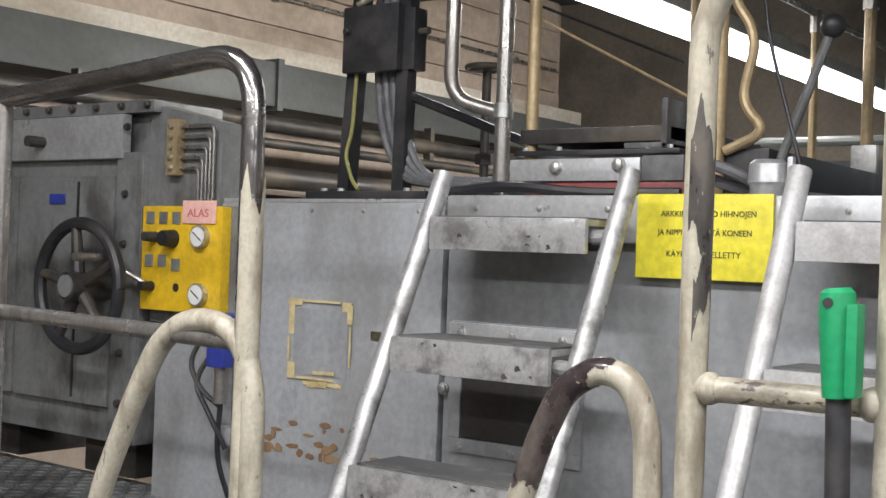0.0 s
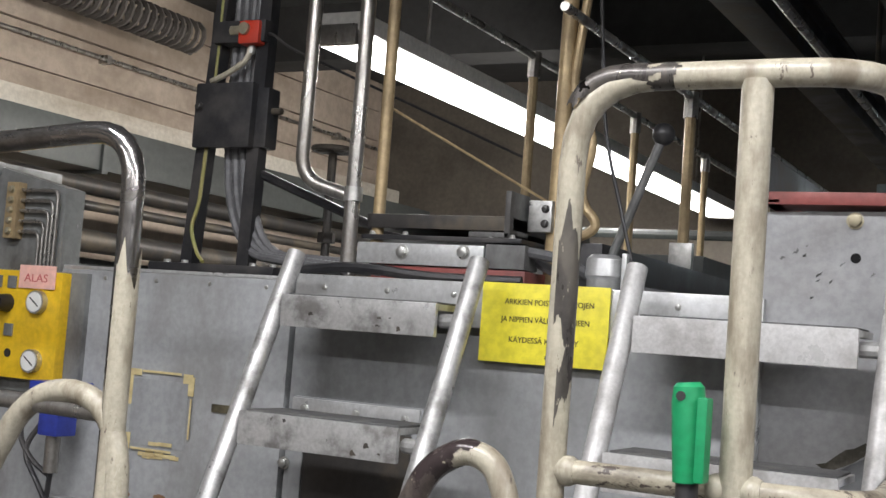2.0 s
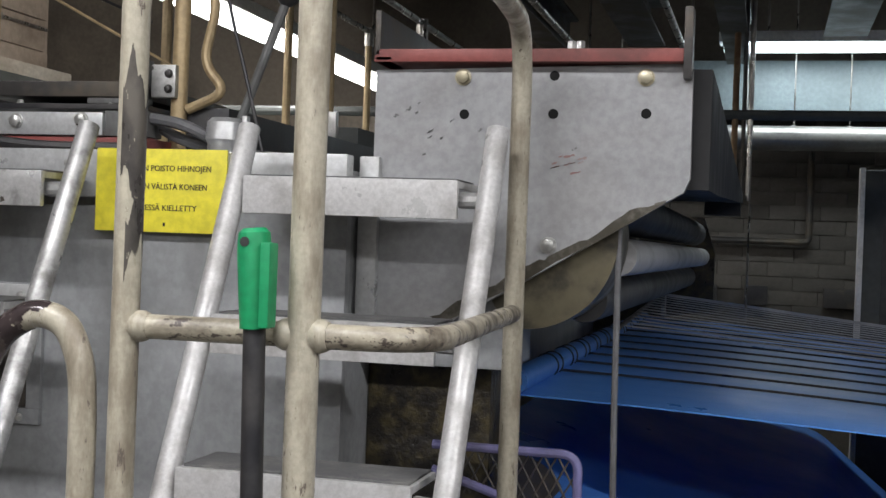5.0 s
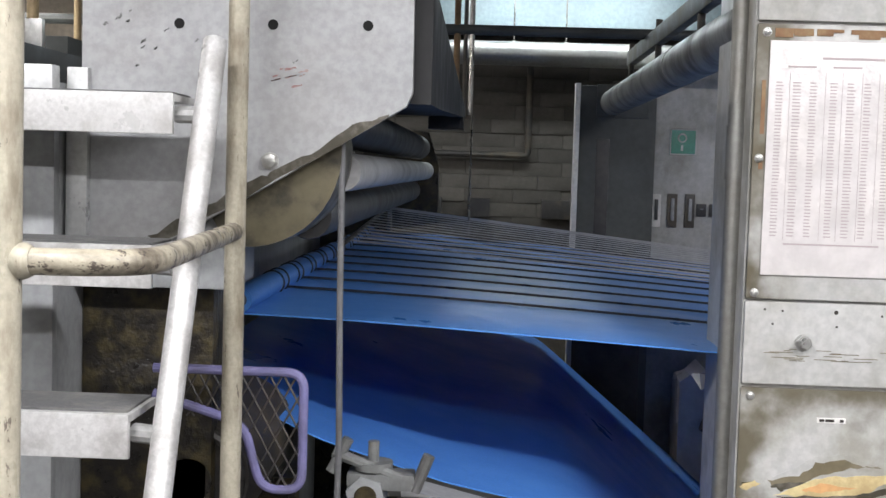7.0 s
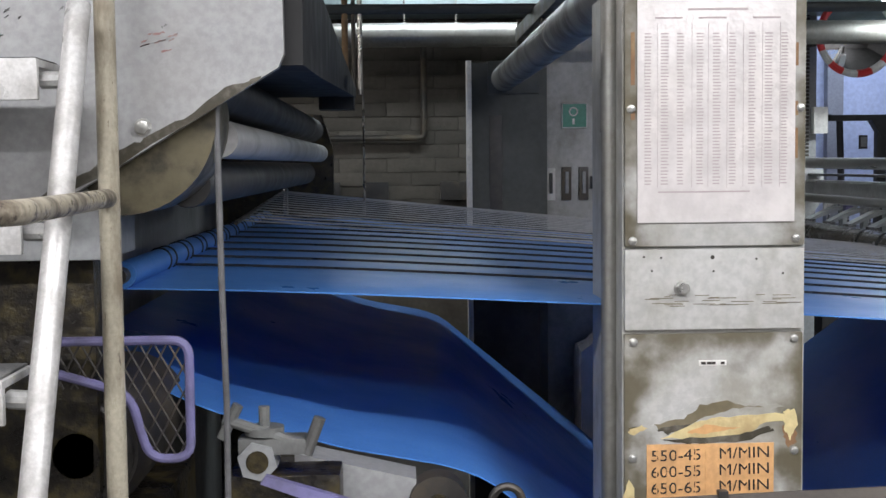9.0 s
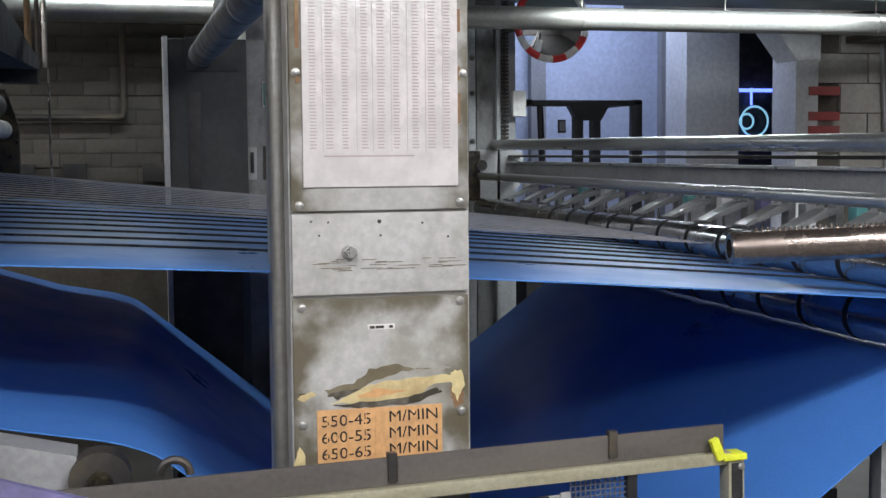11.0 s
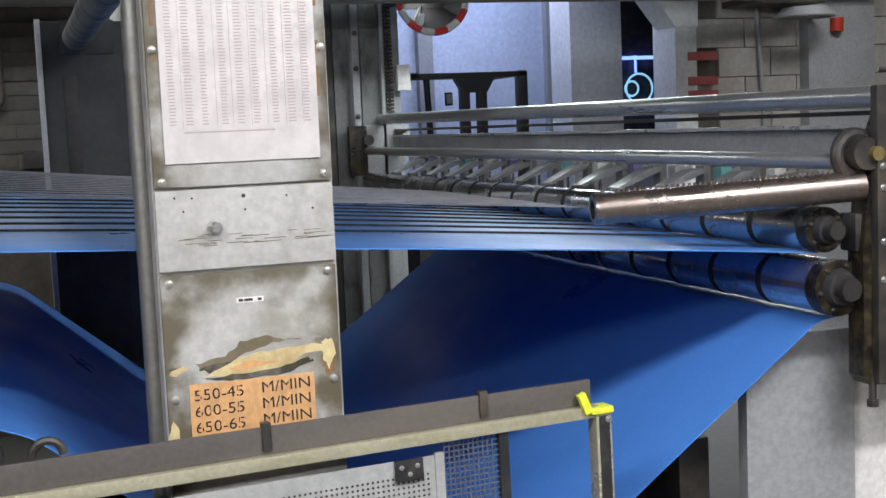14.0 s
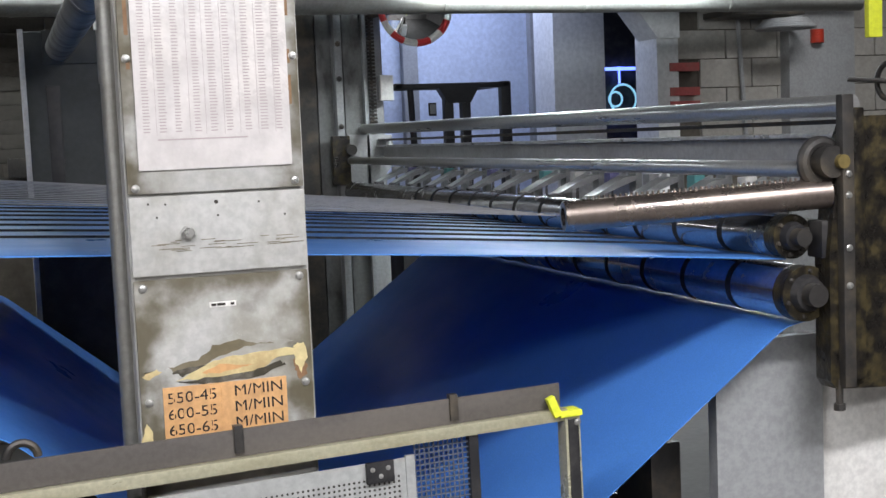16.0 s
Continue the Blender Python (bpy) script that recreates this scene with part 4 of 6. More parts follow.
# ---- column with the speed table ----
def column():
    t = thing("machine_column", 0.77, 2.3, 0.0, "stained grey sheet-metal column with bolted covers", "column")
    part("body", box(B(), 0.600, 0.945, 2.112, 2.46, 0.0, 2.7, 0.008), COLUMN, t)
    part("cover", box(B(), 0.604, 0.940, 2.100, 2.114, 1.437, 1.930, 0.004), COVER_UP, t)
    part("cover", box(B(), 0.604, 0.940, 2.102, 2.114, 1.281, 1.432, 0.005), COLUMN, t)
    part("cover", box(B(), 0.604, 0.940, 2.106, 2.116, 0.10, 1.274, 0.004), COVER, t, "lower cover with brown glue stains")
    part("cover", box(B(), 0.604, 0.940, 2.101, 2.114, 1.936, 2.45, 0.004), COLUMN, t)
    bm = B()
    for x, z in ((0.619, 1.448), (0.923, 1.450), (0.621, 1.915), (0.921, 1.915), (0.616, 1.69), (0.930, 1.69)):
        bolt(bm, x, 2.100, z, 0.0065, 0.006)
    for x, z in ((0.621, 1.259), (0.923, 1.262), (0.620, 1.04), (0.925, 1.05)):
        bolt(bm, x, 2.106, z, 0.0065, 0.006)
    part("cover_bolt", bm, BOLT, t)
    part("cover_knob", bolt(B(), 0.711, 2.102, 1.360, 0.0115, 0.022), BOLT, t, "worn steel knob bolt")
    bm = B()
    for x, z in ((0.640, 1.418), (0.672, 1.416), (0.768, 1.416), (0.655, 1.392), (0.77, 1.39), (0.85, 1.412), (0.90, 1.385)):
        tube(bm, [(x, 2.1012, z), (x, 2.103, z)], 0.0022 if x != 0.768 else 0.004, 8)
    part("screw_hole", bm, BLACKINK, t)
    rnd = random.Random(8)
    bm = B()
    for i in range(26):
        x = 0.625 + rnd.random() * 0.27
        z = 1.325 + rnd.random() * 0.022
        box(bm, x, x + 0.008 + rnd.random() * 0.05, 2.1014, 2.1026, z, z + 0.0012)
    part("scuff_mark", bm, STAIN, t)
    # glue stains and torn paper on the lower cover
    def blob(bm, pts, y):
        prism(bm, jag(pts, 0.0028, rnd), 2.107, y)
    for pts, y, m, name, lab in (
        ([(0.655, 1.104), (0.700, 1.125), (0.745, 1.150), (0.795, 1.158), (0.850, 1.140), (0.905, 1.136), (0.860, 1.124), (0.800, 1.130), (0.740, 1.112), (0.690, 1.094)], 2.1056, COLUMN, "smeared_paint", "smeared grey paint"),
        ([(0.657, 1.102), (0.715, 1.113), (0.746, 1.138), (0.795, 1.146), (0.832, 1.136), (0.868, 1.134), (0.806, 1.131), (0.755, 1.116), (0.728, 1.101), (0.682, 1.086)], 2.1053, STAIN, "glue_stain", "dark brown glue stain"),
        ([(0.665, 1.094), (0.700, 1.103), (0.740, 1.104), (0.724, 1.096), (0.684, 1.083)], 2.1051, GRIME, "glue_stain", "dark brown glue stain"),
        ([(0.672, 1.078), (0.724, 1.100), (0.768, 1.114), (0.835, 1.119), (0.906, 1.121), (0.914, 1.112), (0.860, 1.099), (0.822, 1.081), (0.760, 1.076)], 2.1047, TAPE, "torn_paper", "torn yellowed paper remnant"),
        ([(0.720, 1.089), (0.755, 1.101), (0.822, 1.096), (0.795, 1.090), (0.742, 1.084)], 2.1043, STENCIL, "torn_paper", "orange layer of the torn paper"),
        ([(0.675, 1.077), (0.746, 1.076), (0.822, 1.080), (0.875, 1.095), (0.886, 1.089), (0.832, 1.070), (0.750, 1.066), (0.697, 1.068)], 2.1045, GRIME, "glue_stain", "dark brown glue stain"),
        ([(0.902, 1.095), (0.918, 1.100), (0.930, 1.085), (0.926, 1.062), (0.912, 1.055), (0.905, 1.075)], 2.1050, RUST, "glue_stain", "rust-brown glue stain"),
    ):
        bm = B()
        blob(bm, pts, y)
        part(name, bm, m, t, lab)
    bm = B()
    blob(bm, [(0.613, 1.098), (0.638, 1.104), (0.645, 1.095), (0.622, 1.084), (0.612, 1.088)], 2.1048)
    blob(bm, [(0.60, 0.96), (0.612, 1.0), (0.622, 0.985), (0.624, 0.93), (0.604, 0.93)], 2.1048)
    blob(bm, [(0.905, 1.125), (0.925, 1.13), (0.932, 1.10), (0.915, 1.07), (0.905, 1.09)], 2.1048)
    part("torn_paper", bm, TAPE, t, "torn yellowed paper remnant")
    tag = part("small_label", box(B(), 0.744, 0.796, 2.1046, 2.107, 1.213, 1.223, 0.0008), WHITEPL, t)
    bm = B()
    for x0, x1 in ((0.748, 0.757), (0.759, 0.775), (0.785, 0.792)):
        box(bm, x0, x1, 2.1040, 2.1048, 1.2155, 1.2205)
    part("printed_bar", bm, BLACKINK, tag)
    # edges of rusty orange paper round the upper cover
    bm = B()
    for i in range(18):
        x = 0.63 + rnd.random() * 0.28
        box(bm, x, x + 0.01 + rnd.random() * 0.03, 2.0988 - 0.00005 * i, 2.1004, 1.905 + rnd.random() * 0.012, 1.922)
    for i in range(8):
        z = 1.58 + rnd.random() * 0.3
        x = rnd.choice((0.6155, 0.918))
        box(bm, x, x + 0.007, 2.0988 - 0.00005 * i, 2.1004, z, z + 0.02 + rnd.random() * 0.04)
    part("rust_edge", bm, RUST, t)
    # slim upright pole at the column's side
    part("side_pole", tube(B(), [(0.590, 2.18, 0.0), (0.590, 2.18, 2.7)], 0.017, 14), GALV, t)
    part("pole_socket", tube(B(), [(0.590, 2.18, 1.65), (0.590, 2.18, 1.75)], 0.019, 14), GALV, t)
    # speed table in a plastic film
    s = thing("speed_table_sheet", 0.77, 2.098, 1.481, "large white printed table sheet in clear film", "poster")
    part("sheet", box(B(), 0.627, 0.919, 2.0962, 2.0985, 1.481, 1.900, 0.0006), PAPER, s)
    bm = B()
    for c in range(9):
        x = 0.640 + c * 0.030 + (0.006 if c > 2 else 0) + (0.006 if c > 5 else 0)
        for k in range(47):
            z = 1.825 - k * 0.00595
            w = 0.013 if c % 3 != 1 else 0.015
            box(bm, x, x + w * (0.75 + 0.25 * rnd.random()), 2.0955, 2.0963, z, z + 0.0022)
    for x in (0.664, 0.727, 0.757, 0.792, 0.822, 0.857, 0.890):
        box(bm, x, x + 0.0006, 2.0955, 2.0963, 1.545, 1.845)
    box(bm, 0.72, 0.83, 2.0955, 2.0963, 1.868, 1.872)
    for x in (0.66, 0.74, 0.84):
        box(bm, x, x + 0.05, 2.0955, 2.0963, 1.853, 1.856)
    box(bm, 0.665, 0.835, 2.0955, 2.0963, 1.536, 1.539)
    part("printed_table", bm, INK, s)
    # stencilled speeds
    s = thing("stencil_board", 0.765, 2.104, 0.93, "orange board with black stencilled speeds", "sign")
    part("board", box(B(), 0.646, 0.886, 2.1035, 2.106, 0.90, 1.066, 0.001), STENCIL, s)
    for i, text in enumerate(("550-45", "600-55", "650-65", "700-75")):
        tilt = Matrix.Rotation(radians(1.2), 4, "Z")
        lettering("stencil_line", text, 0.030, BLACKINK, s, Matrix.Translation((0.653, 2.1030, 1.034 - i * 0.031)) @ FACE @ tilt, 1.14)
        lettering("stencil_line", "M/MIN", 0.030, BLACKINK, s, Matrix.Translation((0.781, 2.1030, 1.037 - i * 0.031)) @ FACE @ tilt, 1.14)
    bm = B()
    for z in (1.046, 1.015, 0.984, 0.953):
        for x in (0.6635, 0.683, 0.7015, 0.737, 0.756, 0.795, 0.835):
            box(bm, x, x + 0.0022, 2.1020, 2.1034, z - 0.012, z + 0.012)
    tagged(part("stencil_bridge", bm, STENCIL, s), "", "", "", "stuff")


column()


# ---- hinged guard gate with mesh ----
def gate():
    def y_at(x):
        return 2.035 + (x - 0.6) * 0.055
    ang = math.degrees(math.atan(0.055))
    m = Matrix.Translation((0.34, y_at(0.34), 0)) @ Matrix.Rotation(radians(ang), 4, "Z") @ Matrix.Rotation(radians(-0.9), 4, "Y")
    L = 1.143
    t = thing("guard_gate", 0.9, 2.04, 0.0, "guard gate with aluminium bar, rubber strip and perforated panel", "gate")
    part("rubber_strip", box(B(), -0.3, L, 0.004, 0.012, 0.922, 0.975, 0.001, m), BROWNBAND, t, "grey-brown rubber strip along the top")
    part("top_bar", box(B(), -0.3, L + 0.01, -0.012, 0.022, 0.896, 0.921, 0.004, m), ALUBAR, t)
    part("post", box(B(), L, L + 0.036, -0.016, 0.022, 0.0, 0.905, 0.004, m), ALUBAR, t)
    p = part("post_face", box(B(), L + 0.006, L + 0.030, -0.019, -0.012, 0.0, 0.90, 0.002, m), BLACK, t)
    part("post_bolt", bolt(B(), *(m @ Vector((L + 0.027, -0.019, 0.892))), 0.006, 0.005), BOLT, p)
    bm = box(B(), L - 0.012, L + 0.040, -0.021, 0.024, 0.905, 0.918, 0.003, m)
    box(bm, L - 0.028, L - 0.010, -0.021, -0.006, 0.916, 0.962, 0.003, m @ Matrix.Translation((L, 0, .92)) @ Matrix.Rotation(radians(-22), 4, "Y") @ Matrix.Translation((-L, 0, -.92)))
    part("tape_wrap", bm, NEONYEL, t, "fluorescent yellow tape tied round the post")
    for x in (0.452, 0.898):
        bm = box(B(), x - 0.009, x + 0.009, -0.002, 0.016, 0.930, 0.984, 0.002, m)
        part("clip", bm, DARK, t)
    q = part("panel", box(B(), -0.3, 0.80, 0.0, 0.004, 0.10, 0.870, 0.001, m), PERF, t, "grey perforated sheet panel")
    bm = B()
    for i in range(40):
        for j in range(7):
            c = m @ Vector((0.36 + i * 0.0105, -0.0003, 0.835 - j * 0.0105))
            tube(bm, [c, c + Vector((0, -0.0004, 0))], 0.0026, 6)
    part("perforation", bm, BLACKINK, q)
    part("panel_edge", box(B(), 0.785, 0.805, -0.004, 0.006, 0.10, 0.874, 0.003, m), PERF, q)
    h = part("hinge_block", box(B(), 0.700, 0.758, -0.010, 0.0, 0.829, 0.872, 0.003, m), BLACK, t)
    for x, z in ((0.712, 0.858), (0.745, 0.858), (0.729, 0.843)):
        part("hinge_screw", bolt(B(), *(m @ Vector((x, -0.010, z))), 0.004, 0.003), BOLT, h)
    bm = B()
    for i in range(11):
        x = 0.806 + i * 0.0105
        box(bm, x, x + 0.0028, 0.002, 0.0045, 0.3, 0.895, 0, m)
    for j in range(52):
        z = 0.31 + j * 0.0112
        box(bm, 0.806, 0.925, 0.0015, 0.0048, z, z + 0.0028, 0, m)
    part("wire_mesh", bm, MESHBLUE, t)
    part("inner_upright", box(B(), 0.925, 0.946, -0.006, 0.012, 0.0, 0.896, 0.002, m), BLACK, t)


gate()


# ---- right machine: stand, beams, shaft ----
def infeed_unit():
    t = thing("infeed_stand", 2.4, 2.3, 0.0, "greasy dark cast stand holding the infeed rollers", "machine stand")
    part("stand", prism(B(), [(2.245, 0.90), (2.26, 0.88), (2.40, 0.87), (2.62, 0.90), (2.62, 1.53), (2.32, 1.53), (2.27, 1.42), (2.245, 1.20)], 2.185, 2.245, 0.006), GREASE, t)
    part("slide_bar", box(B(), 2.268, 2.300, 2.160, 2.186, 0.885, 1.582, 0.004), DARK, t)
    part("slide_bar", box(B(), 2.305, 2.335, 2.168, 2.186, 0.90, 1.55, 0.004), GREASE, t)
    bm = B()
    for z in (1.395, 1.345, 1.22, 1.13):
        bolt(bm, 2.283, 2.160, z, 0.007, 0.006)
    part("slide_bolt", bm, BOLT, t)
    bm = tube(B(), [(2.272, 2.19, 0.90), (2.272, 2.19, 0.84)], 0.009, 10)
    tube(bm, [(2.272, 2.19, 0.842), (2.272, 2.19, 0.826)], 0.015, 6)
    part("adjusting_screw", bm, DARK, t)
    part("bearing_ring", ring(B(), (2.24, 2.21, 1.425), 0.047, 0.016, "y", 24, 10), DARK, t)
    part("bearing_hub", tube(B(), [(2.25, 2.17, 1.425), (2.25, 2.25, 1.425)], 0.038, 20), DARK, t)
    part("grease_cap", tube(B(), [(2.268, 2.155, 1.425), (2.268, 2.17, 1.425)], 0.017, 12), mat("yellow_grease", (0.22, 0.16, 0.05), 0.4, 0, (0.1, 0.08, 0.03), 0.6, 20, 60, 0.3), t, "yellow grease on the bearing")
    part("bearing_block", box(B(), 2.235, 2.275, 2.20, 2.26, 1.195, 1.285, 0.008), BLACK, t)
    part("side_cylinder", tube(B(), [(2.47, 2.12, 1.43), (2.47, 2.20, 1.43)], 0.055, 20), DARK, t)
    part("leg_panel", prism(B(), [(2.035, 0.0), (2.348, 0.0), (2.348, 0.985), (2.21, 0.985), (2.13, 0.955), (2.035, 0.885)], 2.36, 2.40, 0.003), GREY, t, "plain grey leg panel")
    part("far_stand", prism(B(), [(2.15, 0.0), (2.45, 0.0), (2.45, 2.4), (2.15, 2.4)], 6.45, 6.52, 0.004), GREY, t)
    t.location.x -= 0.022
    u = thing("under_frame", 1.85, 2.9, 0.0, "greasy dark machine frame under the paper", "machine frame")
    part("beam", box(B(), 1.62, 2.02, 2.75, 3.1, 0.12, 0.52, 0.02), GREASE, u)
    part("foot", box(B(), 1.70, 1.80, 2.80, 3.0, 0.0, 0.12, 0.01), GREASE, u)
    part("foot", box(B(), 1.92, 2.01, 2.80, 3.0, 0.0, 0.12, 0.01), GREASE, u)
    part("bracket", box(B(), 1.93, 2.02, 2.55, 2.75, 0.30, 0.70, 0.012), DARK, u)
    c = thing("white_cabinet", 2.56, 2.66, 0.0, "white cabinet beside the infeed stand", "cabinet")
    part("body", box(B(), 2.335, 2.80, 2.405, 2.9, 0.0, 0.858, 0.01), WHITEPL, c)
    part("door", box(B(), 2.342, 2.790, 2.388, 2.403, 0.02, 0.850, 0.004), WHITEPL, c)
    # cross beams and bars along the machine
    t = thing("cross_beam", 2.32, 4.4, 1.40, "grey painted cross beam with a round bar over it", "beam")
    part("round_bar", tube(B(), [(2.30, 2.20, 1.556), (2.30, 6.78, 1.584)], 0.027, 18), STEELBAR, t)
    part("beam_web", box(B(), 2.40, 2.43, 2.24, 6.5, 1.405, 1.478, 0.003), PLATE, t)
    part("beam_flange", box(B(), 2.36, 2.44, 2.24, 6.5, 1.480, 1.490, 0.002), SILVER, t)
    part("beam_flange", box(B(), 2.37, 2.44, 2.24, 6.5, 1.512, 1.524, 0.002), DARK, t)
    part("lower_bar", tube(B(), [(2.20, 2.25, 1.408), (2.20, 6.5, 1.412)], 0.020, 16), STEELBAR, t)
    # small clamps with holders along the nip
    for i in range(13):
        y = 2.62 + i * 0.275
        c = thing("nip_clamp", 2.34, y, 1.26, "small grey metal hold-down clamp over the nip roll", "clamp", "hold-down clamps")
        part("paddle", prism(B(), [(2.215, 1.306), (2.225, 1.300), (2.375, 1.352), (2.375, 1.366), (2.330, 1.362)], y - 0.030, y + 0.045, 0.002), GREY, c)
        part("paddle_rib", prism(B(), [(2.28, 1.33), (2.375, 1.365), (2.375, 1.382)], y + 0.045, y + 0.052, 0.001), GREY, c)
        part("foot", box(B(), 2.205, 2.245, y - 0.02, y + 0.04, 1.290, 1.304, 0.003), CHROME, c)
        part("support", box(B(), 2.385, 2.41, y - 0.005, y + 0.045, 1.26, 1.412, 0.003), GREY, c)
        part("insert", box(B(), 2.335, 2.372, y + 0.085, y + 0.13, 1.335, 1.375, 0.004), (WHITEPL, TEAL, PLATE, VIOLET)[i % 4], c)
        part("insert_stem", tube(B(), [(2.353, y + 0.107, 1.20), (2.353, y + 0.107, 1.336)], 0.006, 8), CHROME, c)
    part("clamp_rail", box(B(), 2.33, 2.42, 2.45, 6.3, 1.235, 1.262, 0.004), CASTING, t)
    # hollow shaft with a rack along its top
    t = thing("toothed_shaft", 1.9, 2.25, 1.30, "hollow bronze-steel shaft with a toothed rack on top", "shaft")
    a, b = Vector((1.603, 2.335, 1.326)), Vector((2.235, 2.205, 1.350))
    d = (b - a).normalized()
    bm = B()
    tube(bm, [a, a + d * 0.004, b], [0.0335, 0.036, 0.036], 28, 0, False)
    tube(bm, [a, a + d * 0.10], 0.022, 20, 0, False)
    part("shaft", bm, SHAFT, t)
    # annular end face
    bm = B()
    u = d.orthogonal().normalized()
    w = d.cross(u)
    ri = [bm.verts.new(a + (u * math.cos(k * math.tau / 28) + w * math.sin(k * math.tau / 28)) * 0.022) for k in range(28)]
    ro = [bm.verts.new(a + (u * math.cos(k * math.tau / 28) + w * math.sin(k * math.tau / 28)) * 0.0335) for k in range(28)]
    for k in range(28):
        bm.faces.new((ri[k], ro[k], ro[(k + 1) % 28], ri[(k + 1) % 28]))
    part("end_face", bm, STEEL, t)
    part("bore", tube(B(), [a + d * 0.098, a + d * 0.1]  , 0.0218, 16), BLACK, t)
    bm = B()
    n = 44
    for i in range(n):
        p = a + d * (0.06 + i * 0.013)
        tube(bm, [p + Vector((0, 0, 0.033)), p + Vector((0, 0, 0.042))], 0.0036, 6)
    part("rack_tooth", bm, SHAFT, t)


infeed_unit()


# ---- under the web, left: mesh guard, motor, clamp, rope ----
def under_left():
    t = thing("mesh_guard", -0.27, 1.9, 1.10, "violet-framed expanded metal mesh guard", "guard")
    pts = [(-0.42, 1.90, 1.305), (-0.165, 1.90, 1.305), (-0.165, 1.90, 1.105), (-0.235, 1.90, 1.105), (-0.265, 1.90, 1.215), (-0.42, 1.90, 1.262)]
    part("guard_frame", tube(B(), pts, 0.008, 10, 0.03), VIOLET, t)
    bm = B()
    for i in range(30):
        x0 = -0.62 + i * 0.024
        for s in (1, -1):
            seg = []
            for j in range(26):
                z = 1.105 + j * 0.008
                x = x0 + s * (z - 1.105) * 0.55
                lim = -0.235 if z < 1.20 else (-0.265 if z < 1.22 else -0.41)
                if lim <= x <= -0.167 and z <= 1.303:
                    seg.append(Vector((x, 1.90, z)))
            if len(seg) > 2:
                tube(bm, [seg[0], seg[-1]], 0.0019, 5)
    part("expanded_mesh", bm, DARK, t)
    t = thing("drive_motor", -0.37, 2.05, 0.9, "dark round motor housing with a flange", "motor")
    part("housing", tube(B(), [(-0.37, 1.98, 1.10), (-0.37, 2.02, 1.10), (-0.37, 2.4, 1.10)], [0.10, 0.115, 0.115], 28), DARK, t)
    part("flange", ring(B(), (-0.37, 1.975, 1.10), 0.085, 0.010, "y", 28, 8), DARK, t)
    part("hub", tube(B(), [(-0.37, 1.95, 1.10), (-0.37, 1.98, 1.10)], 0.04, 20), GREASE, t)
    part("mount", box(B(), -0.50, -0.24, 2.0, 2.4, 0.0, 1.0, 0.01), GREASE, t)
    solo("hanging_rope", tube(B(), [(-0.110, 1.895, 1.70), (-0.108, 1.90, 1.4), (-0.104, 1.90, 1.2), (-0.106, 1.905, 1.0), (-0.104, 1.90, 0.8)], 0.0055, 8), RUBBER, "grey cord hanging from the end plate", "rope")
    t = thing("valve_clamp", -0.04, 2.02, 0.80, "pale cast clamp with two handles and a nut", "clamp")
    part("nut", tube(B(), [(-0.065, 1.985, 1.075), (-0.065, 2.05, 1.075)], 0.036, 6), GREY, t)
    part("nut_bore", tube(B(), [(-0.065, 1.983, 1.075), (-0.065, 1.986, 1.075)], 0.020, 16), GREASE, t)
    part("yoke", box(B(), -0.10, 0.02, 1.99, 2.05, 1.085, 1.115, 0.008), CASTING, t)
    part("disc", tube(B(), [(-0.055, 2.02, 1.118), (-0.055, 2.02, 1.132)], 0.035, 20), CASTING, t)
    part("spindle", tube(B(), [(-0.055, 2.02, 1.13), (-0.055, 2.02, 1.168)], 0.010, 10), CASTING, t)
    bm = tube(B(), [(-0.125, 2.0, 1.150), (0.0, 2.0, 1.105), (0.02, 2.0, 1.10)], 0.010, 10)
    part("cross_arm", bm, CASTING, t)
    part("handle", tube(B(), [(-0.128, 2.0, 1.115), (-0.098, 2.0, 1.175)], 0.010, 10), CASTING, t)
    part("handle", tube(B(), [(0.02, 2.0, 1.085), (0.045, 2.0, 1.150)], 0.011, 10), CASTING, t)
    part("stand", box(B(), -0.12, 0.08, 1.99, 2.1, 0.0, 1.05, 0.01), GREASE, t)
    part("base_plate", prism(B(), [(0.03, 0.0), (-0.01, 1.063), (0.215, 1.010), (0.215, 0.0)], 2.102, 2.2, 0.003), PLATE, t)
    t = thing("violet_bar", 0.05, 1.95, 0.9, "violet painted steel bar below the clamp", "bar")
    part("bar", prism(B(), [(-0.055, 1.050), (-0.045, 1.064), (0.133, 1.008), (0.24, 0.975), (0.24, 0.955), (0.10, 0.992)], 1.93, 1.95, 0.002), VIOLET, t)
    part("bar_stay", box(B(), -0.02, 0.02, 1.95, 1.98, 0.0, 0.97, 0.004), GREASE, t)
    t = thing("belt_tracker", 0.33, 2.14, 0.8, "dark round belt tracking knob with a lifting eye", "knob")
    part("knob", tube(B(), [(0.255, 2.08, 0.965), (0.255, 2.14, 0.965)], 0.055, 20), DARK, t)
    part("knob_hub", tube(B(), [(0.255, 2.06, 0.965), (0.255, 2.09, 0.965)], 0.022, 16), GREASE, t)
    part("lifting_eye", ring(B(), (0.385, 2.12, 0.96), 0.028, 0.008, "y", 16, 8, 0, math.pi), DARK, t)
    part("bracket", box(B(), 0.20, 0.45, 2.1, 2.2, 0.0, 0.93, 0.01), GREASE, t)


under_left()


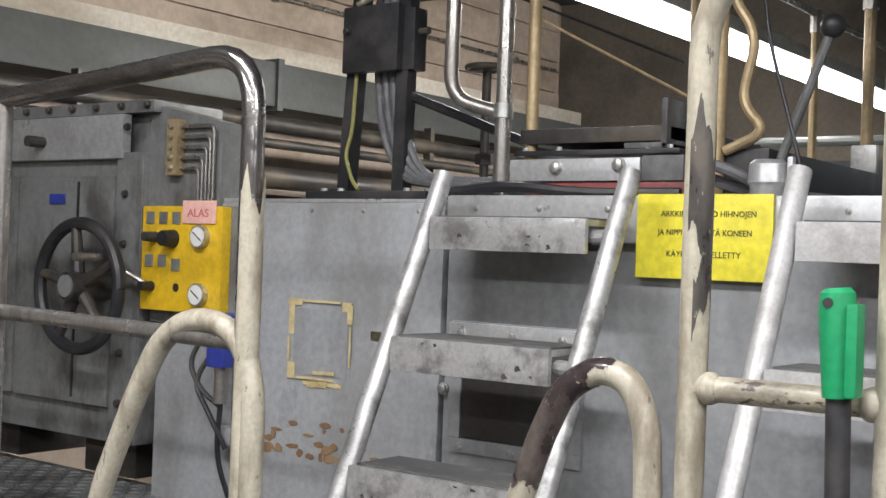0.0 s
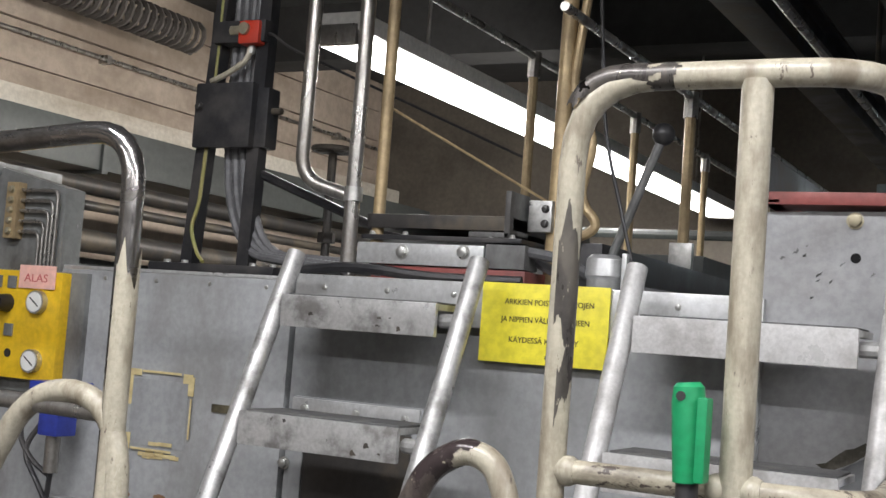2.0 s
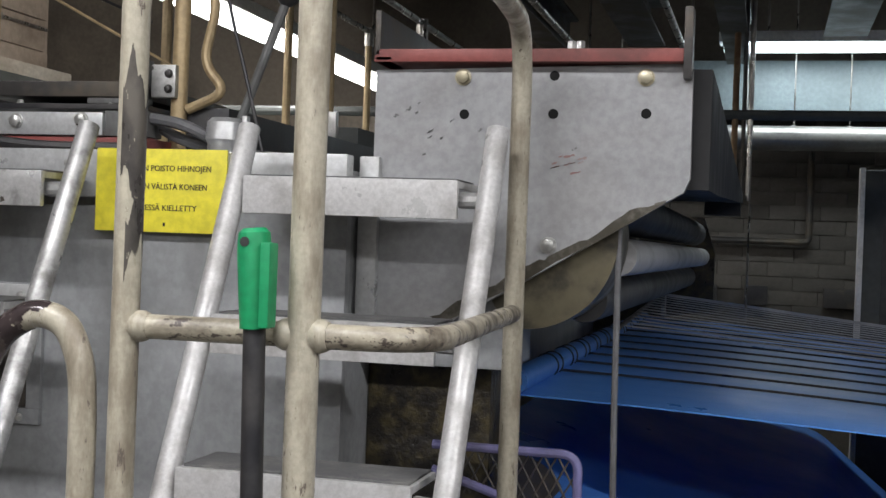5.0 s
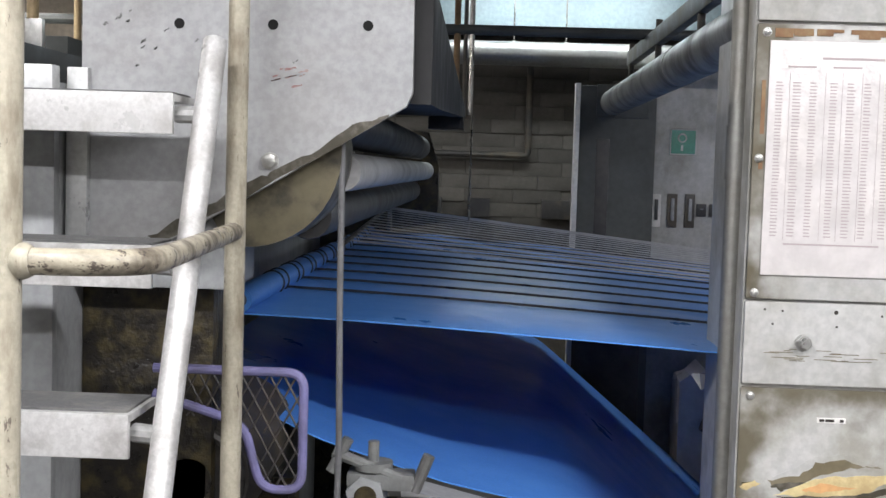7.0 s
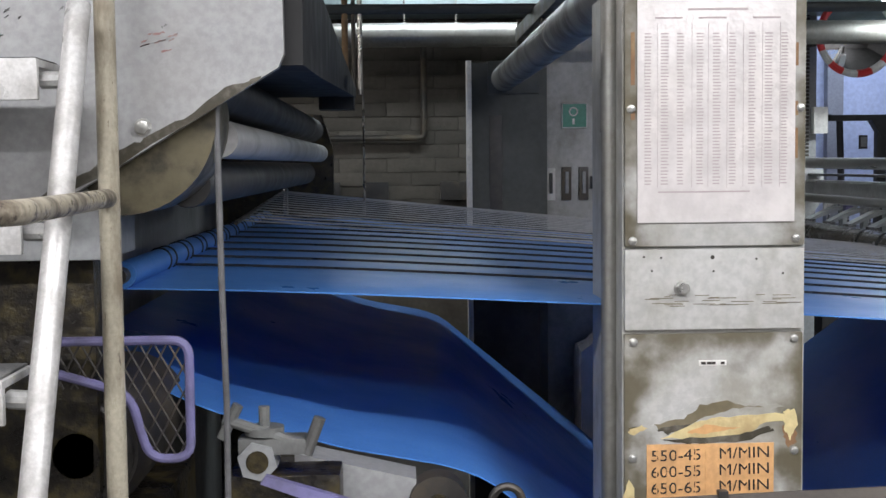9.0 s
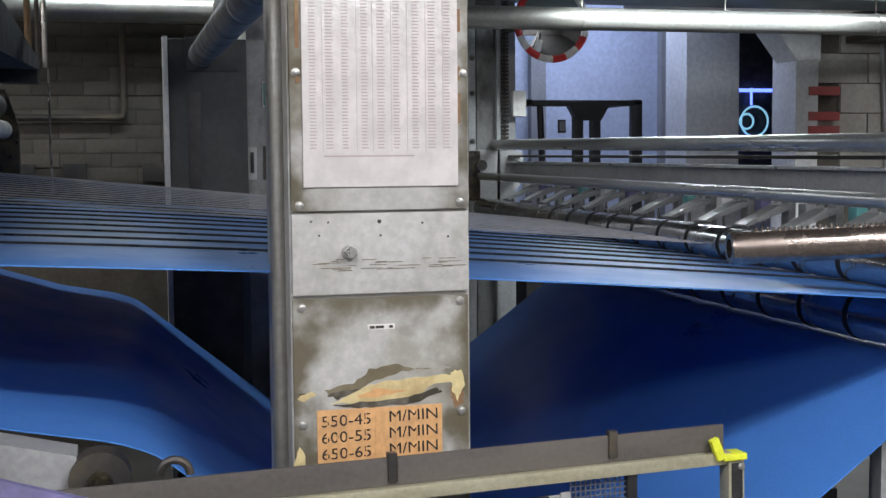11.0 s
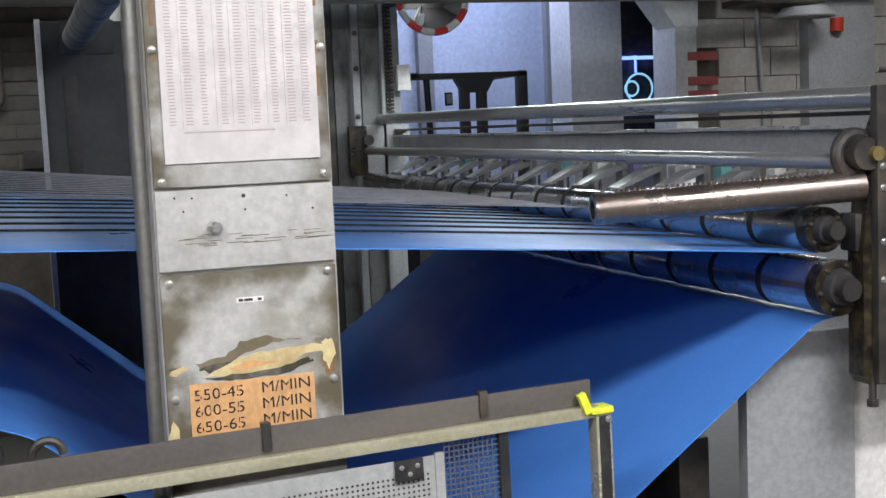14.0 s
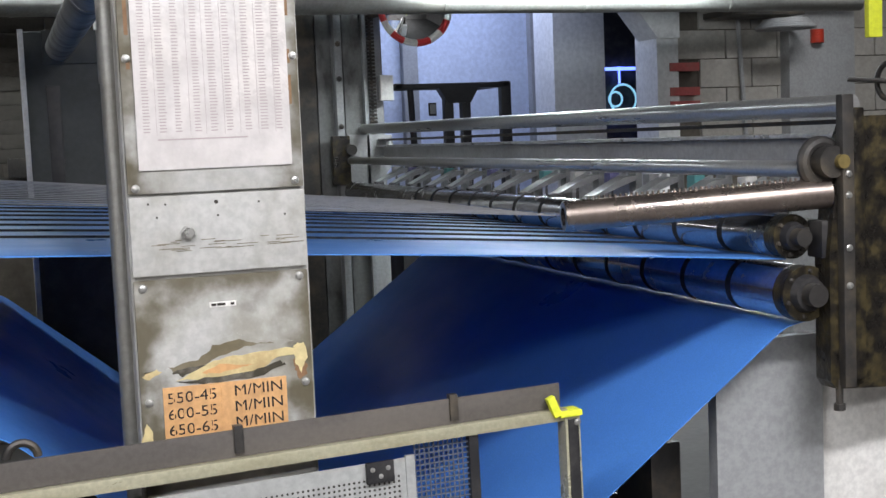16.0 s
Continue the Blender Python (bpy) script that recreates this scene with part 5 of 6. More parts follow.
# ---- on the deck of the left machine ----
def cable_mast():
    t = thing("cable_mast", -1.78, 1.97, 1.80, "black steel cable mast with a junction cover", "mast")
    part("base_plate", box(B(), -1.93, -1.585, 1.90, 2.08, 1.797, 1.816, 0.003), BLACK, t)
    for (xa, xb) in ((-1.872, -1.795), (-1.712, -1.700)):
        bm = B()
        n = 2
        for x0, x1, z0, z1 in ((xa, xb, 1.816, 2.95),):
            vs = []
            for x, z in ((x0, z0), (x1, z1)):
                vs.append([bm.verts.new((x + dx, 1.97 + dy, z)) for dx, dy in ((-0.016, -0.012), (0.016, -0.012), (0.016, 0.02), (-0.016, 0.02))])
            for k in range(4):
                bm.faces.new((vs[0][k], vs[0][(k + 1) % 4], vs[1][(k + 1) % 4], vs[1][k]))
            bm.faces.new(vs[0][::-1])
            bm.faces.new(vs[1])
        part("upright", bm, BLACK, t)
    part("junction_cover", box(B(), -1.866, -1.706, 1.935, 1.958, 2.083, 2.232, 0.006), BLACK, t, "flat black junction cover")
    part("cover_back", box(B(), -1.725, -1.675, 1.955, 2.0, 2.085, 2.222, 0.005), BLACK, t)
    part("strap", box(B(), -1.835, -1.69, 1.94, 1.99, 2.325, 2.375, 0.003), BLACK, t)
    bm = bolt(B(), -1.850, 1.935, 2.176, 0.008, 0.012)
    tube(bm, [(-1.675, 1.975, 2.17), (-1.650, 1.975, 2.17)], 0.008, 8)
    part("cover_bolt", bm, DARK, t)
    part("brace", tube(B(), [(-1.70, 1.98, 2.03), (-1.46, 2.30, 1.905)], 0.011, 8), BLACK, t)
    bm = B()
    for x, y in ((-1.90, 1.93), (-1.85, 1.93), (-1.66, 1.93), (-1.62, 1.95)):
        bolt(bm, x, y, 1.816, 0.008, 0.008, "z")
    part("base_bolt", bm, BOLT, t)
    # flexible conduits
    def ribbed(line, r):
        pts = fillet(line, 0.12, 10)
        dense = []
        for a, b in zip(pts, pts[1:]):
            n = max(1, int((b - a).length / 0.006))
            dense += [a.lerp(b, i / n) for i in range(n)]
        return tube(B(), dense, [r * (1.0 if i % 2 else 0.86) for i in range(len(dense))], 8)
    t = thing("cable_bundle", -1.7, 1.99, 1.80, "bundle of grey ribbed conduits and wires on the mast", "cable")
    for i, (x, xe, ze) in enumerate(((-1.800, -1.40, 1.812), (-1.778, -1.36, 1.82), (-1.757, -1.33, 1.815), (-1.738, -1.38, 1.835))):
        part("conduit", ribbed([(x, 1.985, 2.95), (x, 1.985, 2.10), (x + 0.02, 1.985, 1.95), (x + 0.09, 1.97, 1.845), (xe, 1.90 + i * 0.02, ze)], 0.0105), RUBBER, t)
    part("earth_wire", tube(B(), [(-1.825, 1.96, 2.95), (-1.83, 1.96, 2.3), (-1.845, 1.955, 1.95), (-1.86, 1.95, 1.90), (-1.83, 1.945, 1.84), (-1.80, 1.93, 1.822)], 0.0045, 8, 0.05), YELLOWGREEN, t, "yellow-green earth wire")
    part("air_hose", tube(B(), [(-1.735, 1.955, 2.318), (-1.74, 1.95, 2.285), (-1.79, 1.95, 2.255), (-1.84, 1.955, 2.24)], 0.007, 8, 0.03), CREAM, t, "pale air hose")
    t = thing("air_valve", -1.73, 1.96, 2.31, "red air valve with a brass fitting on the mast", "valve")
    part("valve_body", box(B(), -1.757, -1.700, 1.93, 1.985, 2.318, 2.372, 0.008), REDPLASTIC, t)
    part("fitting", tube(B(), [(-1.785, 1.945, 2.352), (-1.745, 1.945, 2.352)], 0.013, 8), BRASS, t)
    part("dial", tube(B(), [(-1.738, 1.922, 2.352), (-1.738, 1.931, 2.352)], 0.014, 14), BRASS, t)
    part("spout", tube(B(), [(-1.733, 1.955, 2.30), (-1.733, 1.955, 2.32)], 0.008, 8), BOLT, t)
    solo("sensor_lead", tube(B(), [(-1.70, 1.96, 2.345), (-1.675, 1.95, 2.342), (-1.63, 1.95, 2.31), (-1.2, 2.3, 2.12)], 0.0035, 6, 0.03), BLACK, "thin black lead from the red valve", "cable")


cable_mast()


def deck_fittings():
    # steel hand rails that rise from the deck
    t = thing("deck_handrail", -1.48, 1.93, 1.82, "bare steel tubular handrail rising from the deck", "handrail")
    part("bent_rail", tube(B(), [(-1.545, 1.93, 2.95), (-1.553, 1.93, 2.012), (-1.425, 1.95, 1.975)], 0.0155, 14, 0.055), STEEL, t)
    part("upright", tube(B(), [(-1.417, 1.93, 1.80), (-1.414, 1.93, 2.95)], 0.0165, 14), STEEL, t)
    part("collar", tube(B(), [(-1.416, 1.93, 1.965), (-1.416, 1.93, 1.995)], 0.0205, 14), BOLT, t)
    solo("standing_pipe", tube(B(), [(-1.385, 1.99, 1.80), (-1.385, 1.99, 2.95)], 0.0135, 12), BRASSY, "tarnished brown standing pipe", "pipe")
    t = thing("valve_handwheel", -1.685, 2.25, 1.78, "small dark horizontal handwheel on a threaded stem", "handwheel")
    part("stem", tube(B(), [(-1.685, 2.25, 1.78), (-1.685, 2.25, 2.12)], 0.011, 10), DARK, t)
    part("rim", ring(B(), (-1.685, 2.25, 2.13), 0.048, 0.007, "z", 24, 8), DARK, t)
    part("spokes", tube(tube(B(), [(-1.733, 2.25, 2.128), (-1.637, 2.25, 2.128)], 0.005, 6), [(-1.685, 2.20, 2.128), (-1.685, 2.30, 2.128)], 0.005, 6), DARK, t)
    part("stem_nut", tube(B(), [(-1.685, 2.25, 1.90), (-1.685, 2.25, 1.925)], 0.022, 6), DARK, t)
    # clamped channel on a red block
    t = thing("bolted_channel", -1.2, 1.95, 1.80, "silver bolted channel on a red block", "bracket")
    part("red_block", box(B(), -1.36, -1.01, 1.935, 2.10, 1.797, 1.834, 0.003), RED, t)
    part("channel", box(B(), -1.395, -1.100, 1.928, 1.99, 1.836, 1.880, 0.003), SILVER, t)
    part("end_block", box(B(), -1.098, -1.012, 1.932, 2.0, 1.836, 1.884, 0.003), CASTING, t)
    for x, z in ((-1.285, 1.866), (-1.144, 1.870)):
        part("channel_bolt", bolt(B(), x, 1.928, z - 0.004, 0.0115, 0.012), BOLT, t)
    t = thing("sliding_carriage", -1.24, 2.02, 1.88, "dark steel sliding carriage with end angle", "carriage")
    part("lower_plate", box(B(), -1.40, -1.03, 1.95, 2.4, 1.889, 1.899, 0.002), BLACK, t)
    part("upper_plate", box(B(), -1.40, -1.06, 1.97, 2.4, 1.915, 1.945, 0.003), DARK, t)
    part("end_angle", box(B(), -1.072, -1.060, 1.955, 2.05, 1.90, 1.995, 0.002), CASTING, t)
    part("angle_foot", box(B(), -1.15, -1.06, 1.955, 2.05, 1.900, 1.911, 0.002), CASTING, t)
    bm = B()
    for x in (-1.38, -1.30, -1.10, -1.055):
        bolt(bm, x, 1.962, 1.900, 0.006, 0.007, "z")
    part("carriage_bolt", bm, BOLT, t)
    # lever, cup, hoses
    t = thing("control_lever", -0.90, 2.1, 1.79, "dark control lever with a black ball knob", "lever")
    part("rod", tube(B(), [(-0.925, 2.10, 1.80), (-0.803, 2.10, 2.125)], 0.0095, 10), CASTING, t)
    bm = B()
    bmesh.ops.create_uvsphere(bm, u_segments=18, v_segments=10, radius=0.0235)
    bmesh.ops.translate(bm, verts=bm.verts, vec=(-0.801, 2.10, 2.133))
    part("knob", bm, BLACK, t, "black ball knob")
    t = thing("breather_cap", -0.833, 1.90, 1.79, "silver round breather cap with a clip", "cap")
    part("cap", tube(B(), [(-0.833, 1.90, 1.775), (-0.833, 1.90, 1.822), (-0.833, 1.90, 1.828), (-0.833, 1.90, 1.860), (-0.833, 1.90, 1.868)], [0.032, 0.032, 0.036, 0.034, 0.026], 24), SILVER, t)
    part("clip", box(B(), -0.795, -0.785, 1.885, 1.90, 1.80, 1.872, 0.002), SILVER, t)
    solo("beige_hose", tube(B(), [(-0.93, 2.05, 2.62), (-0.965, 2.05, 2.40), (-0.985, 2.05, 2.20), (-0.925, 2.05, 2.12), (-0.955, 2.05, 1.99), (-0.90, 2.05, 1.935), (-0.985, 2.05, 1.90)], 0.010, 10, 0.07), BRASSY, "bent beige hose hanging to the deck", "hose")
    for i, pts in enumerate(([(-1.02, 2.0, 1.86), (-0.95, 1.98, 1.83), (-0.87, 2.0, 1.815), (-0.7, 2.1, 1.80)], [(-1.5, 1.87, 1.81), (-1.35, 1.86, 1.825), (-1.2, 1.87, 1.808), (-1.0, 1.9, 1.81)], [(-1.03, 1.96, 1.875), (-0.93, 1.94, 1.86), (-0.87, 1.98, 1.82), (-0.80, 2.1, 1.80)], [(-0.93, 2.03, 2.45), (-0.90, 2.03, 2.12), (-0.85, 2.03, 1.95), (-0.80, 2.0, 1.81)])):
        solo("loose_cable", tube(B(), pts, 0.011 if i < 3 else 0.004, 8, 0.08), (RUBBER, BLACK, RUBBER, BLACK)[i], "dark loose cable lying on the deck", "cable", "loose cables")
    solo("pull_string", tube(B(), [(-1.385, 2.0, 2.18), (-1.03, 2.10, 1.985), (-1.02, 2.1, 1.98)], 0.003, 6), BRASSY, "thin yellowish pull string", "string")
    solo("dark_rail_beam", box(B(), -1.0, -0.90, 2.06, 4.9, 1.79, 1.905, 0.004), BLACK, "long black beam lying along the deck", "beam")
    solo("grey_deck_box", box(B(), -2.2, -1.05, 3.3, 4.9, 1.775, 1.99, 0.006), GREENDUCT, "grey-green housing at the back of the deck", "housing")
    # posts with tees that carry the rails
    for x, y0s, r, ztop, lab in ((-1.34, (2.64, 3.45, 4.25), 0.013, 2.44, "inner"), (-0.95, (2.76, 3.6), 0.014, 2.35, "outer")):
        t = thing("tube_railing", x, 3.4, 1.775, "steel tube railing on tarnished brown posts", "railing", "deck railings")
        part("top_rail", tube(B(), [(x, 1.9 if x > -1 else 1.6, ztop), (x, 5.2, ztop)], 0.010, 10), STEEL, t)
        for y in y0s:
            p = part("post", tube(B(), [(x, y, 1.775), (x, y, ztop - 0.03)], r, 10), BRASSY, t)
            part("tee", tube(B(), [(x, y, ztop - 0.055), (x, y, ztop + 0.012)], r * 1.35, 10), STEEL, p)
            if x > -1:
                part("post_clamp", box(B(), x - 0.03, x + 0.03, y - 0.02, y + 0.0, 1.905, 1.975, 0.004), BOLT, p)
    t = thing("tall_post", -1.0, 2.05, 1.79, "tall tarnished brown post with a silver clamp", "post")
    part("post", tube(B(), [(-1.004, 2.05, 1.80), (-0.995, 2.05, 2.9)], 0.0165, 12), BRASSY, t)
    part("clamp", box(B(), -1.05, -0.998, 2.02, 2.04, 1.92, 1.985, 0.004), BOLT, t)
    for z in (1.937, 1.967):
        part("clamp_bolt", bolt(B(), -1.012, 2.02, z, 0.007, 0.008), DARK, t)


deck_fittings()


def overhead():
    for x, z, w in ((-0.78, 2.52, 0.10), (-0.42, 2.58, 0.16), (-0.02, 2.50, 0.10), (0.42, 2.62, 0.18)):
        t = thing("overhead_beam", x, 3.5, z, "dark steel overhead beam with flanges", "beam", "overhead beams")
        part("web", box(B(), x - 0.012, x + 0.012, 1.3, 5.4, z, z + 0.16), DARK, t)
        part("flange", box(B(), x - w / 2, x + w / 2, 1.3, 5.4, z - 0.012, z, 0.002), DARK, t)
        part("flange", box(B(), x - w / 2, x + w / 2, 1.3, 5.4, z + 0.16, z + 0.172, 0.002), DARK, t)
        for y in (1.9, 3.2, 4.5):
            part("hanger", tube(B(), [(x, y, z + 0.17), (x, y, CEILING)], 0.010, 8), DARK, t)
            part("flange_bolt", bolt(B(), x + w * 0.3, y, z, 0.009, 0.014, "z"), BOLT, t)
    for x, z in ((-0.62, 2.44), (-0.2, 2.42)):
        solo("overhead_rod", tube(tube(tube(B(), [(x, 1.4, z), (x, 5.3, z)], 0.012, 10), [(x, 1.6, z), (x, 1.6, CEILING)], 0.006, 6), [(x, 5.0, z), (x, 5.0, CEILING)], 0.006, 6), STEEL, "bare steel rod under the overhead beams", "rod", "overhead rods")
    bm = tube(B(), [(-2.6, 4.6, 2.18), (2.2, 4.6, 2.18)], 0.02, 10)
    solo("cross_pipe", bm, GREENDUCT, "thin grey pipe across the machine", "pipe")


overhead()


# ---- gearbox and control panel at the far left ----
def gearbox():
    t = thing("gearbox", -2.7, 2.0, 1.12, "grimy grey gearbox with bolted covers", "gearbox")
    part("housing", box(B(), -3.15, -2.335, 1.77, 2.02, 1.20, 1.90, 0.012), CASTING, t)
    part("upper_box", box(B(), -3.15, -2.337, 1.80, 2.02, 1.86, 2.03, 0.008), CASTING, t)
    part("side_shell", prism(B(), [(-2.335, 1.60), (-2.09, 1.60), (-2.09, 1.965), (-2.335, 2.02)], 1.79, 1.85, 0.004), CASTING, t)
    part("top_flange", box(B(), -3.16, -2.30, 1.765, 1.80, 1.995, 2.025, 0.004), CASTING, t)
    part("bright_cover", box(B(), -2.98, -2.39, 1.748, 1.775, 1.885, 1.992, 0.004), SILVER, t, "bright scuffed cover plate")
    part("cover_latch", tube(B(), [(-2.70, 1.70, 1.93), (-2.70, 1.75, 1.93)], 0.014, 10), DARK, t)
    part("door", box(B(), -2.80, -2.42, 1.752, 1.772, 1.285, 1.845, 0.01), CASTING, t)
    part("door", box(B(), -3.12, -2.81, 1.755, 1.772, 1.285, 1.845, 0.01), CASTING, t)
    part("door_seam", box(B(), -2.555, -2.549, 1.748, 1.753, 1.30, 1.83), BLACK, t)
    part("corner_post", box(B(), -2.415, -2.340, 1.755, 1.80, 1.23, 1.90, 0.006), CASTING, t)
    part("maker_plate", box(B(), -2.665, -2.605, 1.747, 1.752, 1.775, 1.800, 0.002), BLUEPAINT, t)
    for i in range(9):
        part("flange_bolt", bolt(B(), -3.08 + i * 0.095, 1.765, 2.012, 0.008, 0.012), DARK, t)
    for z in (1.30, 1.42, 1.56, 1.68, 1.80, 1.96):
        part("edge_bolt", bolt(B(), -2.378, 1.755, z, 0.008, 0.010), DARK, t)
    part("foot", box(B(), -3.1, -2.9, 1.85, 2.2, 1.10, 1.20, 0.01), DARK, t)
    part("foot", box(B(), -2.62, -2.42, 1.85, 2.2, 1.10, 1.20, 0.01), DARK, t)
    # brass block with copper lines on the side
    m = part("manifold", box(B(), -2.252, -2.215, 1.765, 1.792, 1.845, 1.975, 0.003), BRASSY, t, "brass lubrication block")
    for i in range(5):
        z = 1.862 + i * 0.024
        x = -2.150 + i * 0.012
        part("oil_line", tube(B(), [(-2.215, 1.778, z), (x, 1.778, z), (x, 1.778, 1.775)], 0.0042, 8, 0.02), STEEL, m)
        part("oil_nipple", bolt(B(), -2.234, 1.765, z, 0.007, 0.008), BRASS, m)
    w = thing("gearbox_handwheel", -2.42, 1.66, 1.42, "dark cast handwheel with five spokes", "handwheel")
    c = Vector((-2.425, 1.665, 1.578))
    part("rim", ring(B(), c, 0.148, 0.0155, "y", 40, 10), BLACK, w)
    part("hub", tube(B(), [c + Vector((0, -0.035, 0)), c + Vector((0, 0.09, 0))], 0.034, 20), DARK, w)
    part("hub_face", tube(B(), [c + Vector((0, -0.040, 0)), c + Vector((0, -0.034, 0))], 0.026, 20), CASTING, w)
    for k in range(5):
        a = radians(25 + 72 * k)
        d = Vector((math.cos(a), 0, math.sin(a)))
        part("spoke", tube(B(), [c + d * 0.03, c + d * 0.145], [0.017, 0.011], 10), DARK, w)
    part("crank", tube(B(), [c + Vector((0.10, -0.02, 0.07)), c + Vector((0.10, -0.09, 0.07))], 0.010, 10), STEEL, w)


gearbox()


def control_panel():
    t = thing("control_console", -2.18, 1.76, 1.53, "yellow control panel with switches and two gauges", "control panel")
    part("panel", box(B(), -2.315, -2.045, 1.757, 1.785, 1.530, 1.772, 0.003), YELLOW, t)
    part("panel_case", box(B(), -2.31, -2.0, 1.785, 1.82, 1.50, 1.775, 0.004), CASTING, t)
    dial = plain("gauge_face", (0.8, 0.8, 0.76), 0.3)
    for z in (1.703, 1.572):
        g = part("gauge", tube(B(), [(-2.108, 1.742, z), (-2.108, 1.757, z)], 0.026, 24), BOLT, t, "round pressure gauge")
        part("gauge_face", tube(B(), [(-2.108, 1.7405, z), (-2.108, 1.743, z)], 0.022, 24), dial, g)
        part("needle", box(B(), -2.125, -2.092, 1.7395, 1.7408, z - 0.001, z + 0.0015, 0, Matrix.Translation((-2.108, 0, z)) @ Matrix.Rotation(radians(35), 4, "Y") @ Matrix.Translation((2.108, 0, -z))), BLACKINK, g)
    for x, z in ((-2.285, 1.745), (-2.24, 1.745), (-2.195, 1.745), (-2.285, 1.645), (-2.24, 1.645), (-2.193, 1.637)):
        part("label_plate", box(B(), x - 0.013, x + 0.013, 1.7535, 1.7575, z - 0.014, z + 0.014, 0.001), CASTING, t)
    for x, z, r in ((-2.267, 1.700, 0.013), (-2.205, 1.697, 0.021), (-2.275, 1.585, 0.012)):
        part("switch", tube(B(), [(x, 1.722, z), (x, 1.757, z)], [r * 0.85, r], 14), BLACK, t)
    part("toggle", tube(B(), [(-2.275, 1.752, 1.585), (-2.315, 1.715, 1.615)], 0.006, 8), STEEL, t)
    part("blank_hole", tube(B(), [(-2.19, 1.7555, 1.585), (-2.19, 1.7575, 1.585)], 0.010, 12), BLACKINK, t)
    n = thing("paper_note", -2.13, 1.752, 1.735, "pink paper note with handwriting on the yellow panel", "note")
    part("note", box(B(), -2.172, -2.062, 1.7525, 1.7545, 1.733, 1.785, 0.0005), PINK, n)
    lettering("handwriting", "ALAS", 0.026, plain("red_pen", (0.55, 0.12, 0.12), 0.6), n, Matrix.Translation((-2.155, 1.7520, 1.748)) @ FACE, 1.2)
    # blue bracket and hoses below the panel
    t = thing("blue_regulator", -2.04, 1.72, 1.47, "blue painted air regulator with black hoses", "regulator")
    part("bracket", box(B(), -2.055, -1.965, 1.70, 1.80, 1.505, 1.535, 0.003), BLUEPAINT, t)
    part("body", box(B(), -2.02, -1.965, 1.70, 1.76, 1.42, 1.475, 0.006), BLUEPAINT, t)
    part("bowl", tube(B(), [(-2.0, 1.73, 1.34), (-2.0, 1.73, 1.42)], 0.016, 14), STEEL, t)
    for pts in ([(-2.07, 1.75, 1.50), (-2.11, 1.73, 1.42), (-2.06, 1.73, 1.36), (-2.01, 1.74, 1.33)], [(-2.05, 1.75, 1.45), (-2.09, 1.73, 1.38), (-2.02, 1.72, 1.31), (-1.99, 1.74, 1.24)], [(-2.00, 1.73, 1.34), (-2.02, 1.74, 1.22), (-1.98, 1.76, 1.10)]):
        part("hose", tube(B(), pts, 0.006, 8, 0.05), BLACK, t, "thin black hose")
    solo("socket_box", box(B(), -2.04, -1.985, 1.755, 1.80, 1.245, 1.285, 0.004), PLATE, "small grey socket box on the panel", "socket")
    # checker plate step below the gearbox
    t = thing("step_platform", -2.7, 1.6, 1.0, "checker plate step platform in front of the gearbox", "platform")
    part("deck_plate", box(B(), -3.5, -2.05, 1.22, 1.90, 1.065, 1.085, 0.003), CASTING, t)
    bm = B()
    for i in range(46):
        for j in range(20):
            x, y = -3.47 + i * 0.031, 1.25 + j * 0.032
            d = 0.010 if (i + j) % 2 else -0.010
            tube(bm, [(x - 0.009, y - d, 1.0855), (x, y, 1.0875), (x + 0.009, y + d, 1.0855)], [0.001, 0.003, 0.001], 4)
    part("checker_ribs", tagged(part("ribs", bm, CASTING, t), "", "", "", "stuff").data and box(B(), -3.5, -2.05, 1.215, 1.222, 1.02, 1.09, 0.002), WHITEPL, t)
    for x in (-3.45, -2.1):
        part("platform_leg", box(B(), x, x + 0.05, 1.3, 1.35, 0.0, 1.065, 0.004), DARK, t)


control_panel()


